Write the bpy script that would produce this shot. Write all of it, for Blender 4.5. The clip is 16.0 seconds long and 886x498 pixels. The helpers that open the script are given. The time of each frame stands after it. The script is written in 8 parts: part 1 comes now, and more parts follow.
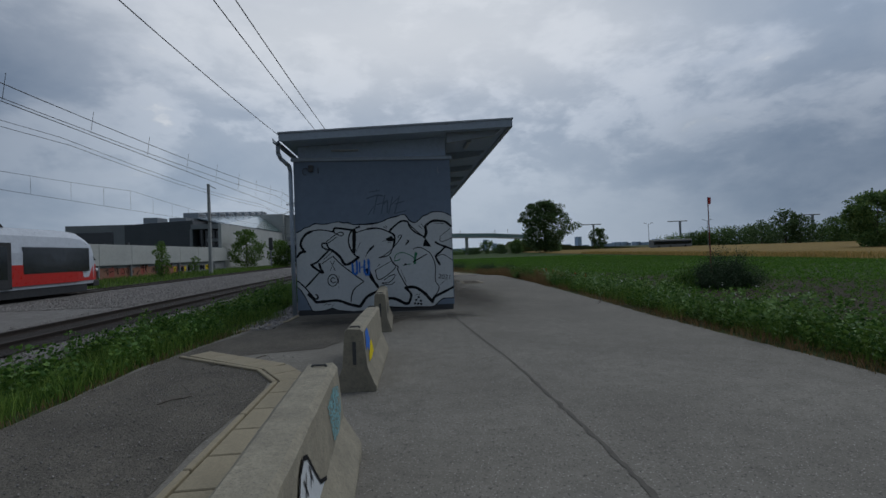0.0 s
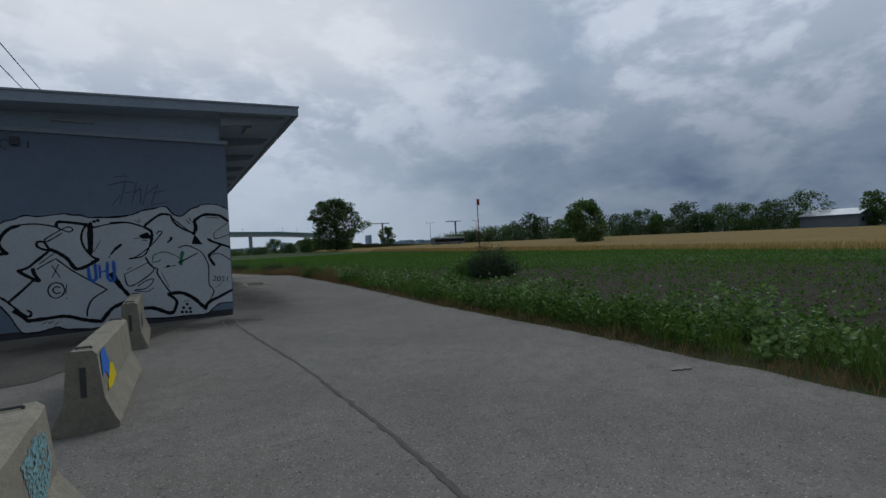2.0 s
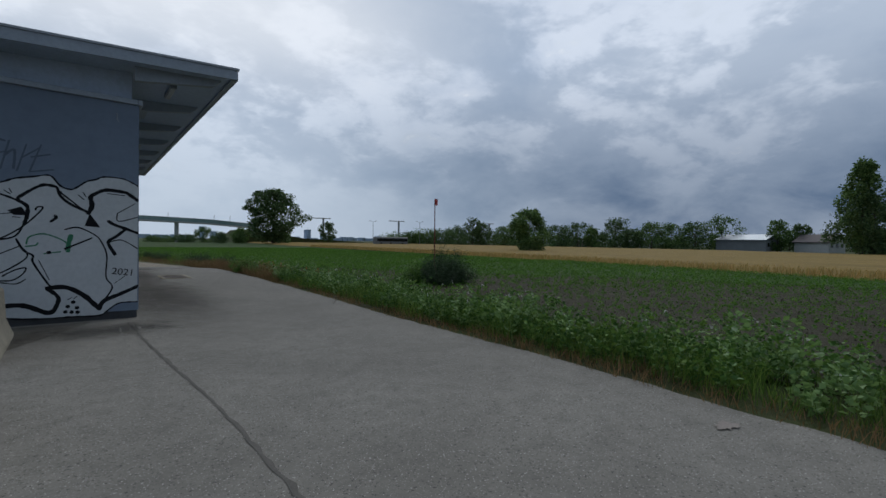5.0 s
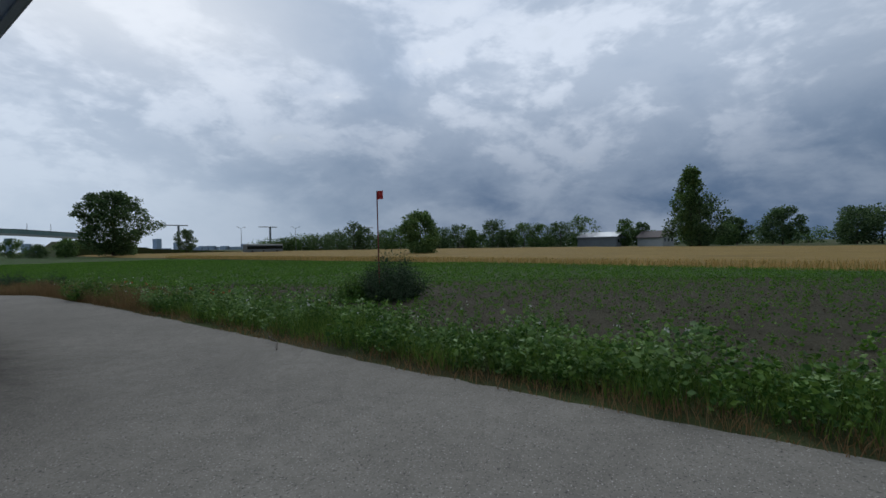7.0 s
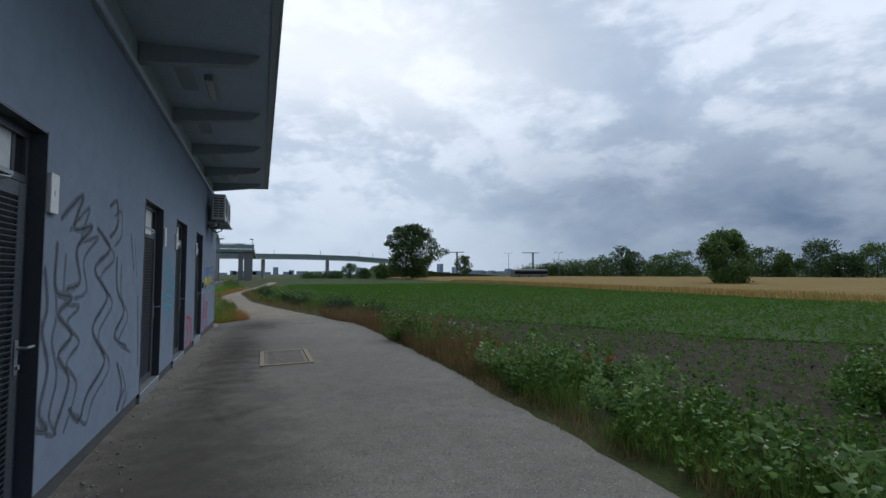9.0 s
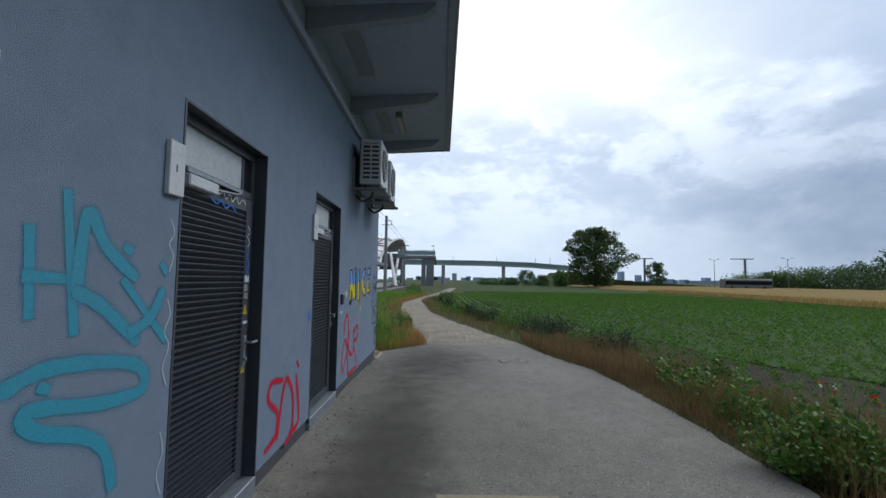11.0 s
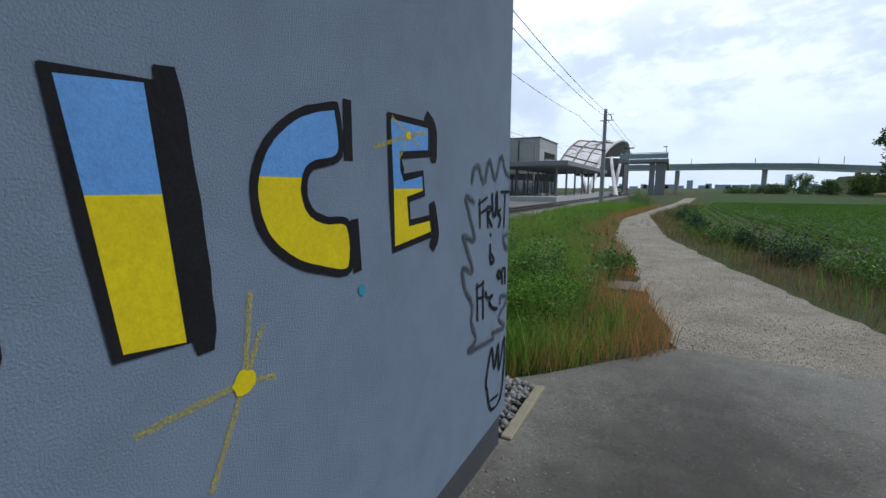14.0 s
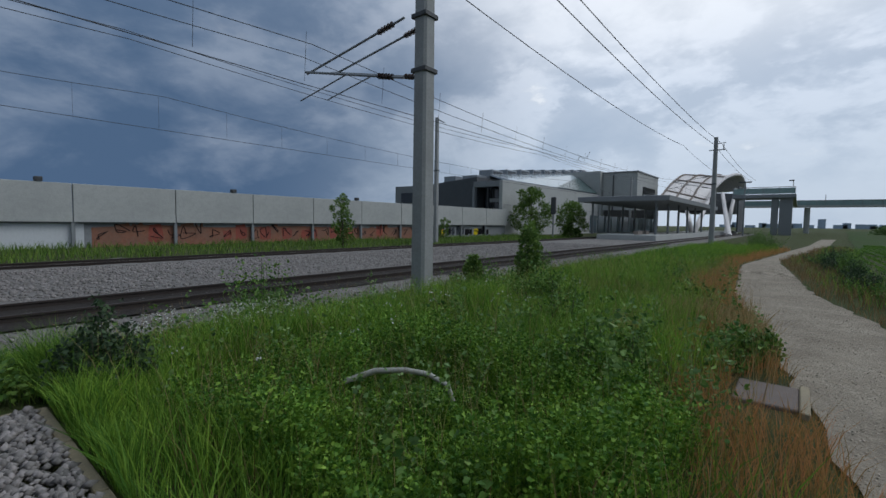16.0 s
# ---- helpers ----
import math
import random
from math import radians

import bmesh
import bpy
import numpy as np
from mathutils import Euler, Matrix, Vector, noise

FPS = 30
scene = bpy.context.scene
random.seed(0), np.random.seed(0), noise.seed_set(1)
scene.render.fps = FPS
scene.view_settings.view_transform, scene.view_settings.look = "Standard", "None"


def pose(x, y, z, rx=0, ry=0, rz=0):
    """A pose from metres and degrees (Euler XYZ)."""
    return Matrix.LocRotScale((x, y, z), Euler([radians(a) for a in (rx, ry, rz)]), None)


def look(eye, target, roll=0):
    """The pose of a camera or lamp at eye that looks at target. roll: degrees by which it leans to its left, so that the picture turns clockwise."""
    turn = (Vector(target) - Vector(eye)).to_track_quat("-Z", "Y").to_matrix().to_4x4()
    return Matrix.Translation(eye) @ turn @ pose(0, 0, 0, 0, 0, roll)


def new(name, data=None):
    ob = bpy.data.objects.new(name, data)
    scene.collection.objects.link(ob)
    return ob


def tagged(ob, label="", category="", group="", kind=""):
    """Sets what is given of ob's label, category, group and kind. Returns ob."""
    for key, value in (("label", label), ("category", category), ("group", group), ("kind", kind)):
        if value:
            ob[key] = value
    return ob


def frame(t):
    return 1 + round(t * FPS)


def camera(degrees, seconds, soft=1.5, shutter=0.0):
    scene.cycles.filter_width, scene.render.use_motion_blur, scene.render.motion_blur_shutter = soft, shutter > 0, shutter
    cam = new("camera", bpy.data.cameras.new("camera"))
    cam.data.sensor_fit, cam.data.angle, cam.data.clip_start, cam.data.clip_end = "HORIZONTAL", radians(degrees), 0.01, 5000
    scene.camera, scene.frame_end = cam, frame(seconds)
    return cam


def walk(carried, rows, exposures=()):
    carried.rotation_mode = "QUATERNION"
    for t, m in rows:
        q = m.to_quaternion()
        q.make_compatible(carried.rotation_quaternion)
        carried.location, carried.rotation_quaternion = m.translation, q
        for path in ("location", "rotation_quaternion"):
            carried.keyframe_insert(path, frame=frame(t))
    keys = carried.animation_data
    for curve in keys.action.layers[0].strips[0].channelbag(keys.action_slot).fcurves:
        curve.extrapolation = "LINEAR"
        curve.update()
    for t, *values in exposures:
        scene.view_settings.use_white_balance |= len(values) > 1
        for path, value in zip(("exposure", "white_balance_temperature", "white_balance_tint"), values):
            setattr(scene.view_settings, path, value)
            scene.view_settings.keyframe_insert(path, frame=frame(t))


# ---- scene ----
cam = camera(90.4, 16.0)
PATH = [
    (0, (-1.231, -11.447, 1.517), (-1.061, -9.454, 1.529), -2.0),
    (0.5, (-1.196, -11.427, 1.509), (-0.747, -9.479, 1.574), -2.3),
    (1, (-1.149, -11.327, 1.474), (-0.662, -9.389, 1.558), -1.7),
    (1.5, (-1.099, -11.29, 1.46), (-0.445, -9.399, 1.472), -3.2),
    (2, (-1.138, -11.241, 1.463), (-0.093, -9.537, 1.429), -2.8),
    (2.5, (-1.177, -11.256, 1.475), (0.123, -9.737, 1.428), 2.6),
    (3, (-1.208, -11.247, 1.477), (0.057, -9.699, 1.438), 2.6),
    (3.5, (-1.198, -11.171, 1.477), (0.052, -9.61, 1.453), 2.2),
    (4, (-1.104, -10.985, 1.458), (0.14, -9.419, 1.43), 1.3),
    (6.5, (-0.253, -7.078, 1.573), (1.149, -5.652, 1.521), -1.0),
    (7, (-0.047, -5.91, 1.48), (1.592, -4.763, 1.464), -1.0),
    (7.5, (0.436, -4.343, 1.585), (1.892, -2.971, 1.608), -1.1),
    (8, (0.817, -2.873, 1.617), (2.012, -1.271, 1.683), -1.9),
    (8.5, (1.186, -1.38, 1.631), (2.187, 0.35, 1.711), -0.7),
    (8.7, (1.295, -0.733, 1.622), (2.186, 1.056, 1.71), -0.4),
    (10.8, (1.51, 6.2, 1.626), (1.689, 8.185, 1.794), 0.6),
    (11, (1.398, 6.776, 1.638), (1.402, 8.772, 1.777), 0.8),
    (11.5, (1.165, 8.169, 1.662), (0.875, 10.148, 1.645), 1.1),
    (12, (1.068, 9.602, 1.633), (0.561, 11.531, 1.486), -0.8),
    (12.5, (1.004, 10.746, 1.639), (0.373, 12.635, 1.465), -0.7),
    (13, (0.947, 11.839, 1.615), (0.203, 13.685, 1.421), -0.3),
    (13.5, (0.868, 12.806, 1.615), (0.054, 14.618, 1.382), 0.4),
    (14, (0.886, 13.739, 1.584), (-0.024, 15.499, 1.307), 0.1),
    (14.5, (0.91, 14.601, 1.572), (0.001, 16.353, 1.245), 1.7),
    (15, (0.842, 15.461, 1.534), (0.014, 17.256, 1.23), 0.9),
    (15.5, (0.646, 16.07, 1.53), (-0.276, 17.828, 1.29), 0.9),
    (16, (0.42, 16.53, 1.55), (-0.835, 18.083, 1.43), 0.8),
]
EXPOSURES = [(0.0, -0.58), (1.5, -0.52), (3.5, -0.3), (6.5, -0.2), (7.5, -0.15), (8.7, -0.02), (11.0, 0.32), (12.0, 0.52), (13.5, 0.5), (14.5, 0.27), (15.0, 0.08), (15.5, -0.08), (16.0, -0.12)]
walk(cam, [(t, look(eye, target, roll)) for t, eye, target, roll in PATH], EXPOSURES)

# ==== world ====

# ---------------------------------------------------------------- sky and light
world = bpy.data.worlds.new("overcast_sky")
scene.world = world
world.use_nodes = True


def sky_nodes(nt):
    N, Lk = nt.nodes, nt.links
    bg = N["Background"]

    def node(kind, **props):
        n = N.new(kind)
        for k, v in props.items():
            n.inputs[k].default_value = v
        return n

    def math_node(op, a, b=None, clamp=False):
        n = N.new("ShaderNodeMath")
        n.operation, n.use_clamp = op, clamp
        for i, v in enumerate((a, b)):
            if v is None:
                continue
            if isinstance(v, (int, float)):
                n.inputs[i].default_value = v
            else:
                Lk.new(v, n.inputs[i])
        return n.outputs[0]

    def ramp(v, lo, hi, to0=0.0, to1=1.0):
        n = N.new("ShaderNodeMapRange")
        n.interpolation_type = "SMOOTHSTEP"
        Lk.new(v, n.inputs[0])
        for i, q in enumerate((lo, hi, to0, to1)):
            n.inputs[i + 1].default_value = q
        return n.outputs[0]

    def mix(f, a, b):
        n = N.new("ShaderNodeMix")
        n.data_type = "RGBA"
        for i, v in ((0, f), (6, a), (7, b)):
            if isinstance(v, (int, float)):
                n.inputs[i].default_value = v
            elif isinstance(v, tuple):
                n.inputs[i].default_value = (*v, 1)
            else:
                Lk.new(v, n.inputs[i])
        return n.outputs[2]

    co = N.new("ShaderNodeTexCoord").outputs["Generated"]
    sep = N.new("ShaderNodeSeparateXYZ")
    Lk.new(co, sep.inputs[0])
    x, y, z = sep.outputs
    zz = math_node("ADD", math_node("MAXIMUM", z, 0.0), 0.62)
    flat = N.new("ShaderNodeCombineXYZ")
    Lk.new(math_node("DIVIDE", x, zz), flat.inputs[0])
    Lk.new(math_node("DIVIDE", y, zz), flat.inputs[1])
    Lk.new(math_node("MULTIPLY", z, 1.6), flat.inputs[2])

    def cloud(scale, detail, rough, shift, warp=0.0):
        m = N.new("ShaderNodeMapping")
        m.inputs["Location"].default_value = shift
        Lk.new(flat.outputs[0], m.inputs[0])
        n = node("ShaderNodeTexNoise", Scale=scale, Detail=detail, Roughness=rough, Distortion=warp)
        Lk.new(m.outputs[0], n.inputs["Vector"])
        return n.outputs[0]

    big = cloud(1.25, 3.0, 0.5, (5.4, 0.9, 0.4), 0.3)
    mid = cloud(3.4, 8.0, 0.55, (7.3, 2.2, 0.0), 0.35)
    fine = cloud(9.5, 6.0, 0.6, (1.3, 9.2, 2.0), 0.25)
    shape = math_node("ADD", math_node("MULTIPLY", big, 0.46), math_node("ADD", math_node("MULTIPLY", mid, 0.42), math_node("MULTIPLY", fine, 0.12)))
    lit = ramp(shape, 0.33, 0.55)
    nishita = N.new("ShaderNodeTexSky")
    nishita.sky_type, nishita.sun_disc = "NISHITA", False
    nishita.sun_elevation, nishita.sun_rotation = radians(55), radians(50)
    blue = N.new("ShaderNodeVectorMath")
    blue.operation = "SCALE"
    Lk.new(nishita.outputs[0], blue.inputs[0])
    blue.inputs["Scale"].default_value = 0.09
    grey = mix(lit, (0.36, 0.48, 0.67), (0.82, 0.91, 1.05))
    col = mix(0.12, grey, blue.outputs[0])
    # heaped cumulus: lumps with crisp bright rims and greyer hollows
    cells = N.new("ShaderNodeTexVoronoi")
    cells.feature = "SMOOTH_F1"
    cells.inputs["Scale"].default_value, cells.inputs["Detail"].default_value, cells.inputs["Smoothness"].default_value = 5.5, 3.0, 0.35
    bent = N.new("ShaderNodeVectorMath")
    bent.operation = "MULTIPLY_ADD"
    swirl = node("ShaderNodeTexNoise", Scale=4.0, Detail=5.0, Roughness=0.6)
    Lk.new(flat.outputs[0], swirl.inputs["Vector"])
    Lk.new(swirl.outputs["Color"], bent.inputs[0])
    bent.inputs[1].default_value = (0.35, 0.35, 0.35)
    Lk.new(flat.outputs[0], bent.inputs[2])
    Lk.new(bent.outputs[0], cells.inputs["Vector"])
    lump = math_node("SUBTRACT", 1.0, cells.outputs["Distance"])
    heap = math_node("ADD", math_node("MULTIPLY", mid, 0.62), math_node("ADD", math_node("MULTIPLY", fine, 0.2), math_node("MULTIPLY", lump, 0.24)))
    puff = ramp(heap, 0.535, 0.665)
    body = ramp(math_node("ADD", math_node("MULTIPLY", fine, 0.5), math_node("MULTIPLY", lump, 0.5)), 0.42, 0.74)
    white = mix(body, (0.68, 0.77, 0.89), (1.18, 1.21, 1.25))
    col = mix(math_node("MULTIPLY", puff, ramp(y, -0.35, 0.5, 0.35, 0.8)), col, white)
    col = mix(math_node("MULTIPLY", ramp(heap, 0.36, 0.52, 0.6, 0.0), ramp(z, 0.02, 0.2)), col, (0.36, 0.46, 0.61))
    col = mix(math_node("MULTIPLY", ramp(y, 0.55, 0.95), ramp(z, 0.24, 0.46, 0.0, 0.7)), col, (1.08, 1.12, 1.18))
    # rain banks low in the east and in the west
    east = math_node("MULTIPLY", ramp(x, 0.20, 0.75), ramp(z, 0.07, 0.40, 1.0, 0.0))
    west = math_node("MULTIPLY", ramp(x, -0.80, -0.34, 1.0, 0.0), ramp(z, 0.25, 0.90, 1.0, 0.0))
    bank = math_node("MAXIMUM", math_node("MULTIPLY", east, 0.95), west)
    bank = math_node("MULTIPLY", bank, ramp(shape, 0.36, 0.64, 1.05, 0.72), True)
    col = mix(bank, col, (0.078, 0.138, 0.245))
    # unseen sky to the south, behind the lane, darkened to dim the gable
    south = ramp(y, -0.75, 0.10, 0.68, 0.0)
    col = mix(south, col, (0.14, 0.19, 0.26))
    haze = math_node("MULTIPLY", ramp(z, 0.0, 0.36, 0.65, 0.0), ramp(y, 0.45, 0.95))
    col = mix(haze, col, (0.47, 0.58, 0.72))
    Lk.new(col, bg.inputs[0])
    bg.inputs[1].default_value = 1.0


sky_nodes(world.node_tree)
sun = new("sun", bpy.data.lights.new("sun", "SUN"))
sun.data.energy, sun.data.angle, sun.data.color = 1.1, radians(30), (0.95, 0.98, 1.0)
sun.matrix_world = look((52, 30, 62), (0, 0, 0))

# ---------------------------------------------------------------- materials


def material(name, base, other=None, rough=0.8, metal=0.0, scale=6.0, fine=60.0, bump=0.2, depth=0.01, amount=0.6, island=0.0, leafy=0.0, speck=None, spec=0.5, coords="Object", stretch=None, pits=None):
    """Two scales of noise between base and other, with relief; island: spread of brightness from piece to piece."""
    m = bpy.data.materials.new(name)
    m.use_nodes = True
    nt = m.node_tree
    N, Lk = nt.nodes, nt.links
    bsdf = N["Principled BSDF"]
    other = other or tuple(c * 0.7 for c in base)
    tc = N.new("ShaderNodeTexCoord")
    vec = tc.outputs[coords]
    if stretch:
        mp = N.new("ShaderNodeMapping")
        mp.inputs["Scale"].default_value = stretch
        Lk.new(vec, mp.inputs[0])
        vec = mp.outputs[0]

    def nz(s, d, r=0.6):
        n = N.new("ShaderNodeTexNoise")
        n.inputs["Scale"].default_value, n.inputs["Detail"].default_value, n.inputs["Roughness"].default_value = s, d, r
        Lk.new(vec, n.inputs["Vector"])
        return n.outputs[0]

    def rng(v, lo, hi, a=0.0, b=1.0):
        n = N.new("ShaderNodeMapRange")
        Lk.new(v, n.inputs[0])
        for i, q in enumerate((lo, hi, a, b)):
            n.inputs[i + 1].default_value = q
        return n.outputs[0]

    def mixc(f, a, b):
        n = N.new("ShaderNodeMix")
        n.data_type = "RGBA"
        for i, v in ((0, f), (6, a), (7, b)):
            if isinstance(v, tuple):
                n.inputs[i].default_value = (*v, 1)
            elif isinstance(v, (int, float)):
                n.inputs[i].default_value = v
            else:
                Lk.new(v, n.inputs[i])
        return n.outputs[2]

    large, small = nz(scale, 5), nz(fine, 3)
    col = mixc(rng(large, 0.35, 0.68, 0.0, amount), base, other)
    col = mixc(rng(small, 0.3, 0.7, 0.0, amount * 0.6), col, tuple(c * 0.62 for c in base))
    patch = nz(scale * 9, 4)
    col = mixc(rng(patch, 0.42, 0.70, 0.0, amount * 0.5), col, tuple(c * 0.72 for c in other))
    if speck:
        col = mixc(rng(nz(fine * 1.7, 2), 0.62, 0.72), col, speck)
    if pits:
        col = mixc(rng(nz(fine * 1.25, 2), 0.60, 0.68, 0.0, 0.85), col, pits)
    if island:
        geo = N.new("ShaderNodeNewGeometry")
        hsv = N.new("ShaderNodeHueSaturation")
        Lk.new(rng(geo.outputs["Random Per Island"], 0, 1, 1 - island, 1 + island), hsv.inputs["Value"])
        Lk.new(rng(geo.outputs["Random Per Island"], 0, 1, 0.5 + island * 0.05, 0.5 - island * 0.05), hsv.inputs["Hue"])
        Lk.new(col, hsv.inputs["Color"])
        col = hsv.outputs[0]
    Lk.new(col, bsdf.inputs["Base Color"])
    bsdf.inputs["Metallic"].default_value = metal
    bsdf.inputs["Specular IOR Level"].default_value = spec
    Lk.new(rng(small, 0.3, 0.7, max(0.05, rough - 0.12), min(1.0, rough + 0.12)), bsdf.inputs["Roughness"])
    if bump:
        b = N.new("ShaderNodeBump")
        b.inputs["Strength"].default_value, b.inputs["Distance"].default_value = bump, depth
        Lk.new(small, b.inputs["Height"])
        Lk.new(b.outputs[0], bsdf.inputs["Normal"])
    if leafy:
        tr = N.new("ShaderNodeBsdfTranslucent")
        Lk.new(col, tr.inputs["Color"])
        mx = N.new("ShaderNodeMixShader")
        mx.inputs[0].default_value = leafy
        Lk.new(bsdf.outputs[0], mx.inputs[1])
        Lk.new(tr.outputs[0], mx.inputs[2])
        Lk.new(mx.outputs[0], N["Material Output"].inputs[0])
    return m


ASPHALT = material("asphalt", (0.236, 0.219, 0.188), (0.160, 0.147, 0.126), 0.92, scale=0.5, fine=40, bump=0.4, depth=0.012, amount=0.9, speck=(0.46, 0.437, 0.395), spec=0.2, pits=(0.065, 0.06, 0.052))
ASPHALT_MID = material("stained_asphalt", (0.165, 0.156, 0.142), (0.12, 0.114, 0.104), 0.9, scale=0.9, fine=75, bump=0.9, depth=0.02, amount=0.9, speck=(0.28, 0.27, 0.25), spec=0.3)
ASPHALT_OLD = material("old_asphalt", (0.185, 0.166, 0.138), (0.105, 0.096, 0.082), 0.94, scale=1.6, fine=45, bump=1.0, depth=0.035, amount=0.95, speck=(0.29, 0.27, 0.235), spec=0.15, pits=(0.05, 0.045, 0.04))
TAR = material("tar_seam", (0.105, 0.096, 0.083), (0.15, 0.137, 0.118), 0.85, scale=5, fine=90, spec=0.2)
SOIL = material("dry_soil", (0.074, 0.066, 0.042), (0.042, 0.038, 0.024), 0.95, scale=1.5, fine=22, bump=1.0, depth=0.06, amount=0.9, speck=(0.16, 0.14, 0.10), spec=0.1)
EARTH_GRASS = material("grassy_ground", (0.055, 0.085, 0.02), (0.075, 0.062, 0.036), 0.95, scale=0.35, fine=30, bump=0.8, depth=0.05, amount=0.9, spec=0.15)
CROP = material("crop_ground", (0.036, 0.082, 0.013), (0.055, 0.066, 0.026), 0.9, scale=0.12, fine=9, bump=0.8, depth=0.06, amount=0.9, stretch=(1.6, 0.5, 1), spec=0.12)
WHEAT = material("ripe_wheat", (0.30, 0.205, 0.062), (0.165, 0.112, 0.036), 0.9, scale=0.25, fine=2.2, bump=0.9, depth=0.1, amount=0.95, stretch=(2.0, 0.4, 1), spec=0.1)
GRAVEL = material("pale_gravel", (0.39, 0.338, 0.262), (0.215, 0.182, 0.138), 0.92, scale=1.3, fine=34, bump=1.0, depth=0.035, amount=0.95, speck=(0.52, 0.465, 0.385), spec=0.2)
BALLAST = material("track_ballast", (0.24, 0.225, 0.21), (0.15, 0.135, 0.12), 0.92, scale=2.0, fine=26, bump=1.0, depth=0.05, amount=0.9)
STONE = material("crushed_stone", (0.27, 0.25, 0.235), (0.17, 0.155, 0.14), 0.85, scale=9, fine=60, island=0.35, amount=0.8)
PEBBLE = material("light_pebble", (0.29, 0.27, 0.255), (0.17, 0.155, 0.15), 0.7, scale=12, fine=70, island=0.4)
RENDER_GREY = material("grey_render", (0.200, 0.254, 0.332), (0.168, 0.213, 0.280), 0.92, scale=0.55, fine=190, bump=0.8, depth=0.0045, amount=0.7, spec=0.3)
PLINTH = material("dark_plinth", (0.05, 0.056, 0.065), (0.08, 0.075, 0.07), 0.85, scale=3, fine=90)
ANTHRACITE = material("anthracite_metal", (0.045, 0.055, 0.068), (0.06, 0.066, 0.075), 0.45, 0.0, scale=4, fine=60, bump=0.03)
SLAT_MAT = material("slat_paint", (0.055, 0.066, 0.082), (0.042, 0.05, 0.062), 0.42, 0.0, scale=3, fine=40, bump=0.03)
ROOF_METAL = material("grey_sheet_metal", (0.33, 0.385, 0.45), (0.27, 0.315, 0.37), 0.5, 0.0, scale=1.2, fine=30, bump=0.05)
SOFFIT = material("soffit_panel", (0.44, 0.54, 0.68), (0.37, 0.46, 0.58), 0.6, 0.0, scale=0.9, fine=25, bump=0.08)
ZINC = material("zinc", (0.32, 0.35, 0.38), (0.24, 0.26, 0.28), 0.5, 0.6, scale=4, fine=40, bump=0.05)
WHITE_BOX = material("white_plastic", (0.60, 0.62, 0.63), (0.48, 0.5, 0.51), 0.45, scale=3, fine=50, bump=0.03)
LAMP_TUBE = material("lamp_cover", (0.5, 0.52, 0.54), None, 0.4, scale=3, fine=30, bump=0.02)
BLIND = material("pale_blind", (0.50, 0.53, 0.54), (0.42, 0.45, 0.47), 0.6, scale=2, fine=30, bump=0.03)
CONCRETE = material("weathered_concrete", (0.365, 0.325, 0.240), (0.205, 0.185, 0.145), 0.9, scale=3.5, fine=70, bump=0.6, depth=0.01, amount=0.95, speck=(0.11, 0.10, 0.09))
KERB = material("kerb_concrete", (0.355, 0.300, 0.200), (0.245, 0.208, 0.145), 0.9, scale=4, fine=80, bump=0.4, amount=0.8)
PALE_CONC = material("pale_concrete", (0.46, 0.47, 0.45), (0.36, 0.37, 0.36), 0.88, scale=0.35, fine=14, bump=0.15, amount=0.7)
# darker copy of the pale concrete, with shade put into its colour
SHADED_CONC = material("shaded_concrete", (0.25, 0.265, 0.275), (0.19, 0.20, 0.21), 0.88, scale=0.5, fine=12, bump=0.15)
MAST_CONC = material("mast_concrete", (0.33, 0.34, 0.335), (0.24, 0.245, 0.24), 0.85, scale=2.5, fine=50, bump=0.25, amount=0.7)
STEEL = material("galvanised_steel", (0.26, 0.28, 0.29), (0.19, 0.2, 0.21), 0.5, 0.5, scale=6, fine=50, bump=0.05)
DARK_STEEL = material("dark_steel", (0.06, 0.065, 0.07), (0.09, 0.085, 0.08), 0.55, 0.3, scale=6, fine=50, bump=0.05)
RUST = material("rusty_rail", (0.032, 0.025, 0.022), (0.05, 0.035, 0.028), 0.85, 0.0, scale=8, fine=70, bump=0.2)
INSULATOR = material("brown_insulator", (0.05, 0.03, 0.025), None, 0.25, scale=6, fine=30, bump=0.0)
WIRE = material("wire", (0.05, 0.055, 0.06), None, 0.5, 0.3, scale=6, fine=30, bump=0.0)
COVER_IRON = material("cover_iron", (0.24, 0.20, 0.17), (0.17, 0.145, 0.125), 0.75, 0.1, scale=5, fine=90, bump=0.4)
GRASS_A = material("grass_green", (0.235, 0.42, 0.056), (0.11, 0.245, 0.034), 0.6, scale=0.9, fine=8, bump=0, island=0.5, leafy=0.3, spec=0.2, amount=0.95)
GRASS_D = material("grass_deep", (0.145, 0.262, 0.045), (0.10, 0.16, 0.034), 0.65, scale=0.9, fine=8, bump=0, island=0.5, leafy=0.25, spec=0.2, amount=0.95)
GRASS_RED = material("grass_reddish", (0.265, 0.175, 0.085), (0.205, 0.155, 0.065), 0.75, scale=0.9, fine=8, bump=0, island=0.5, leafy=0.3, spec=0.15)
GRASS_B = material("grass_dry", (0.25, 0.172, 0.078), (0.19, 0.115, 0.052), 0.75, scale=0.6, fine=8, bump=0, island=0.45, leafy=0.35, spec=0.15)
GRASS_C = material("grass_straw", (0.40, 0.32, 0.15), (0.30, 0.22, 0.10), 0.75, scale=0.6, fine=8, bump=0, island=0.3, leafy=0.3, spec=0.15)
WEED = material("weed_leaf", (0.14, 0.27, 0.05), (0.07, 0.155, 0.03), 0.55, scale=1.2, fine=12, bump=0, island=0.5, leafy=0.22, spec=0.3, amount=0.9)
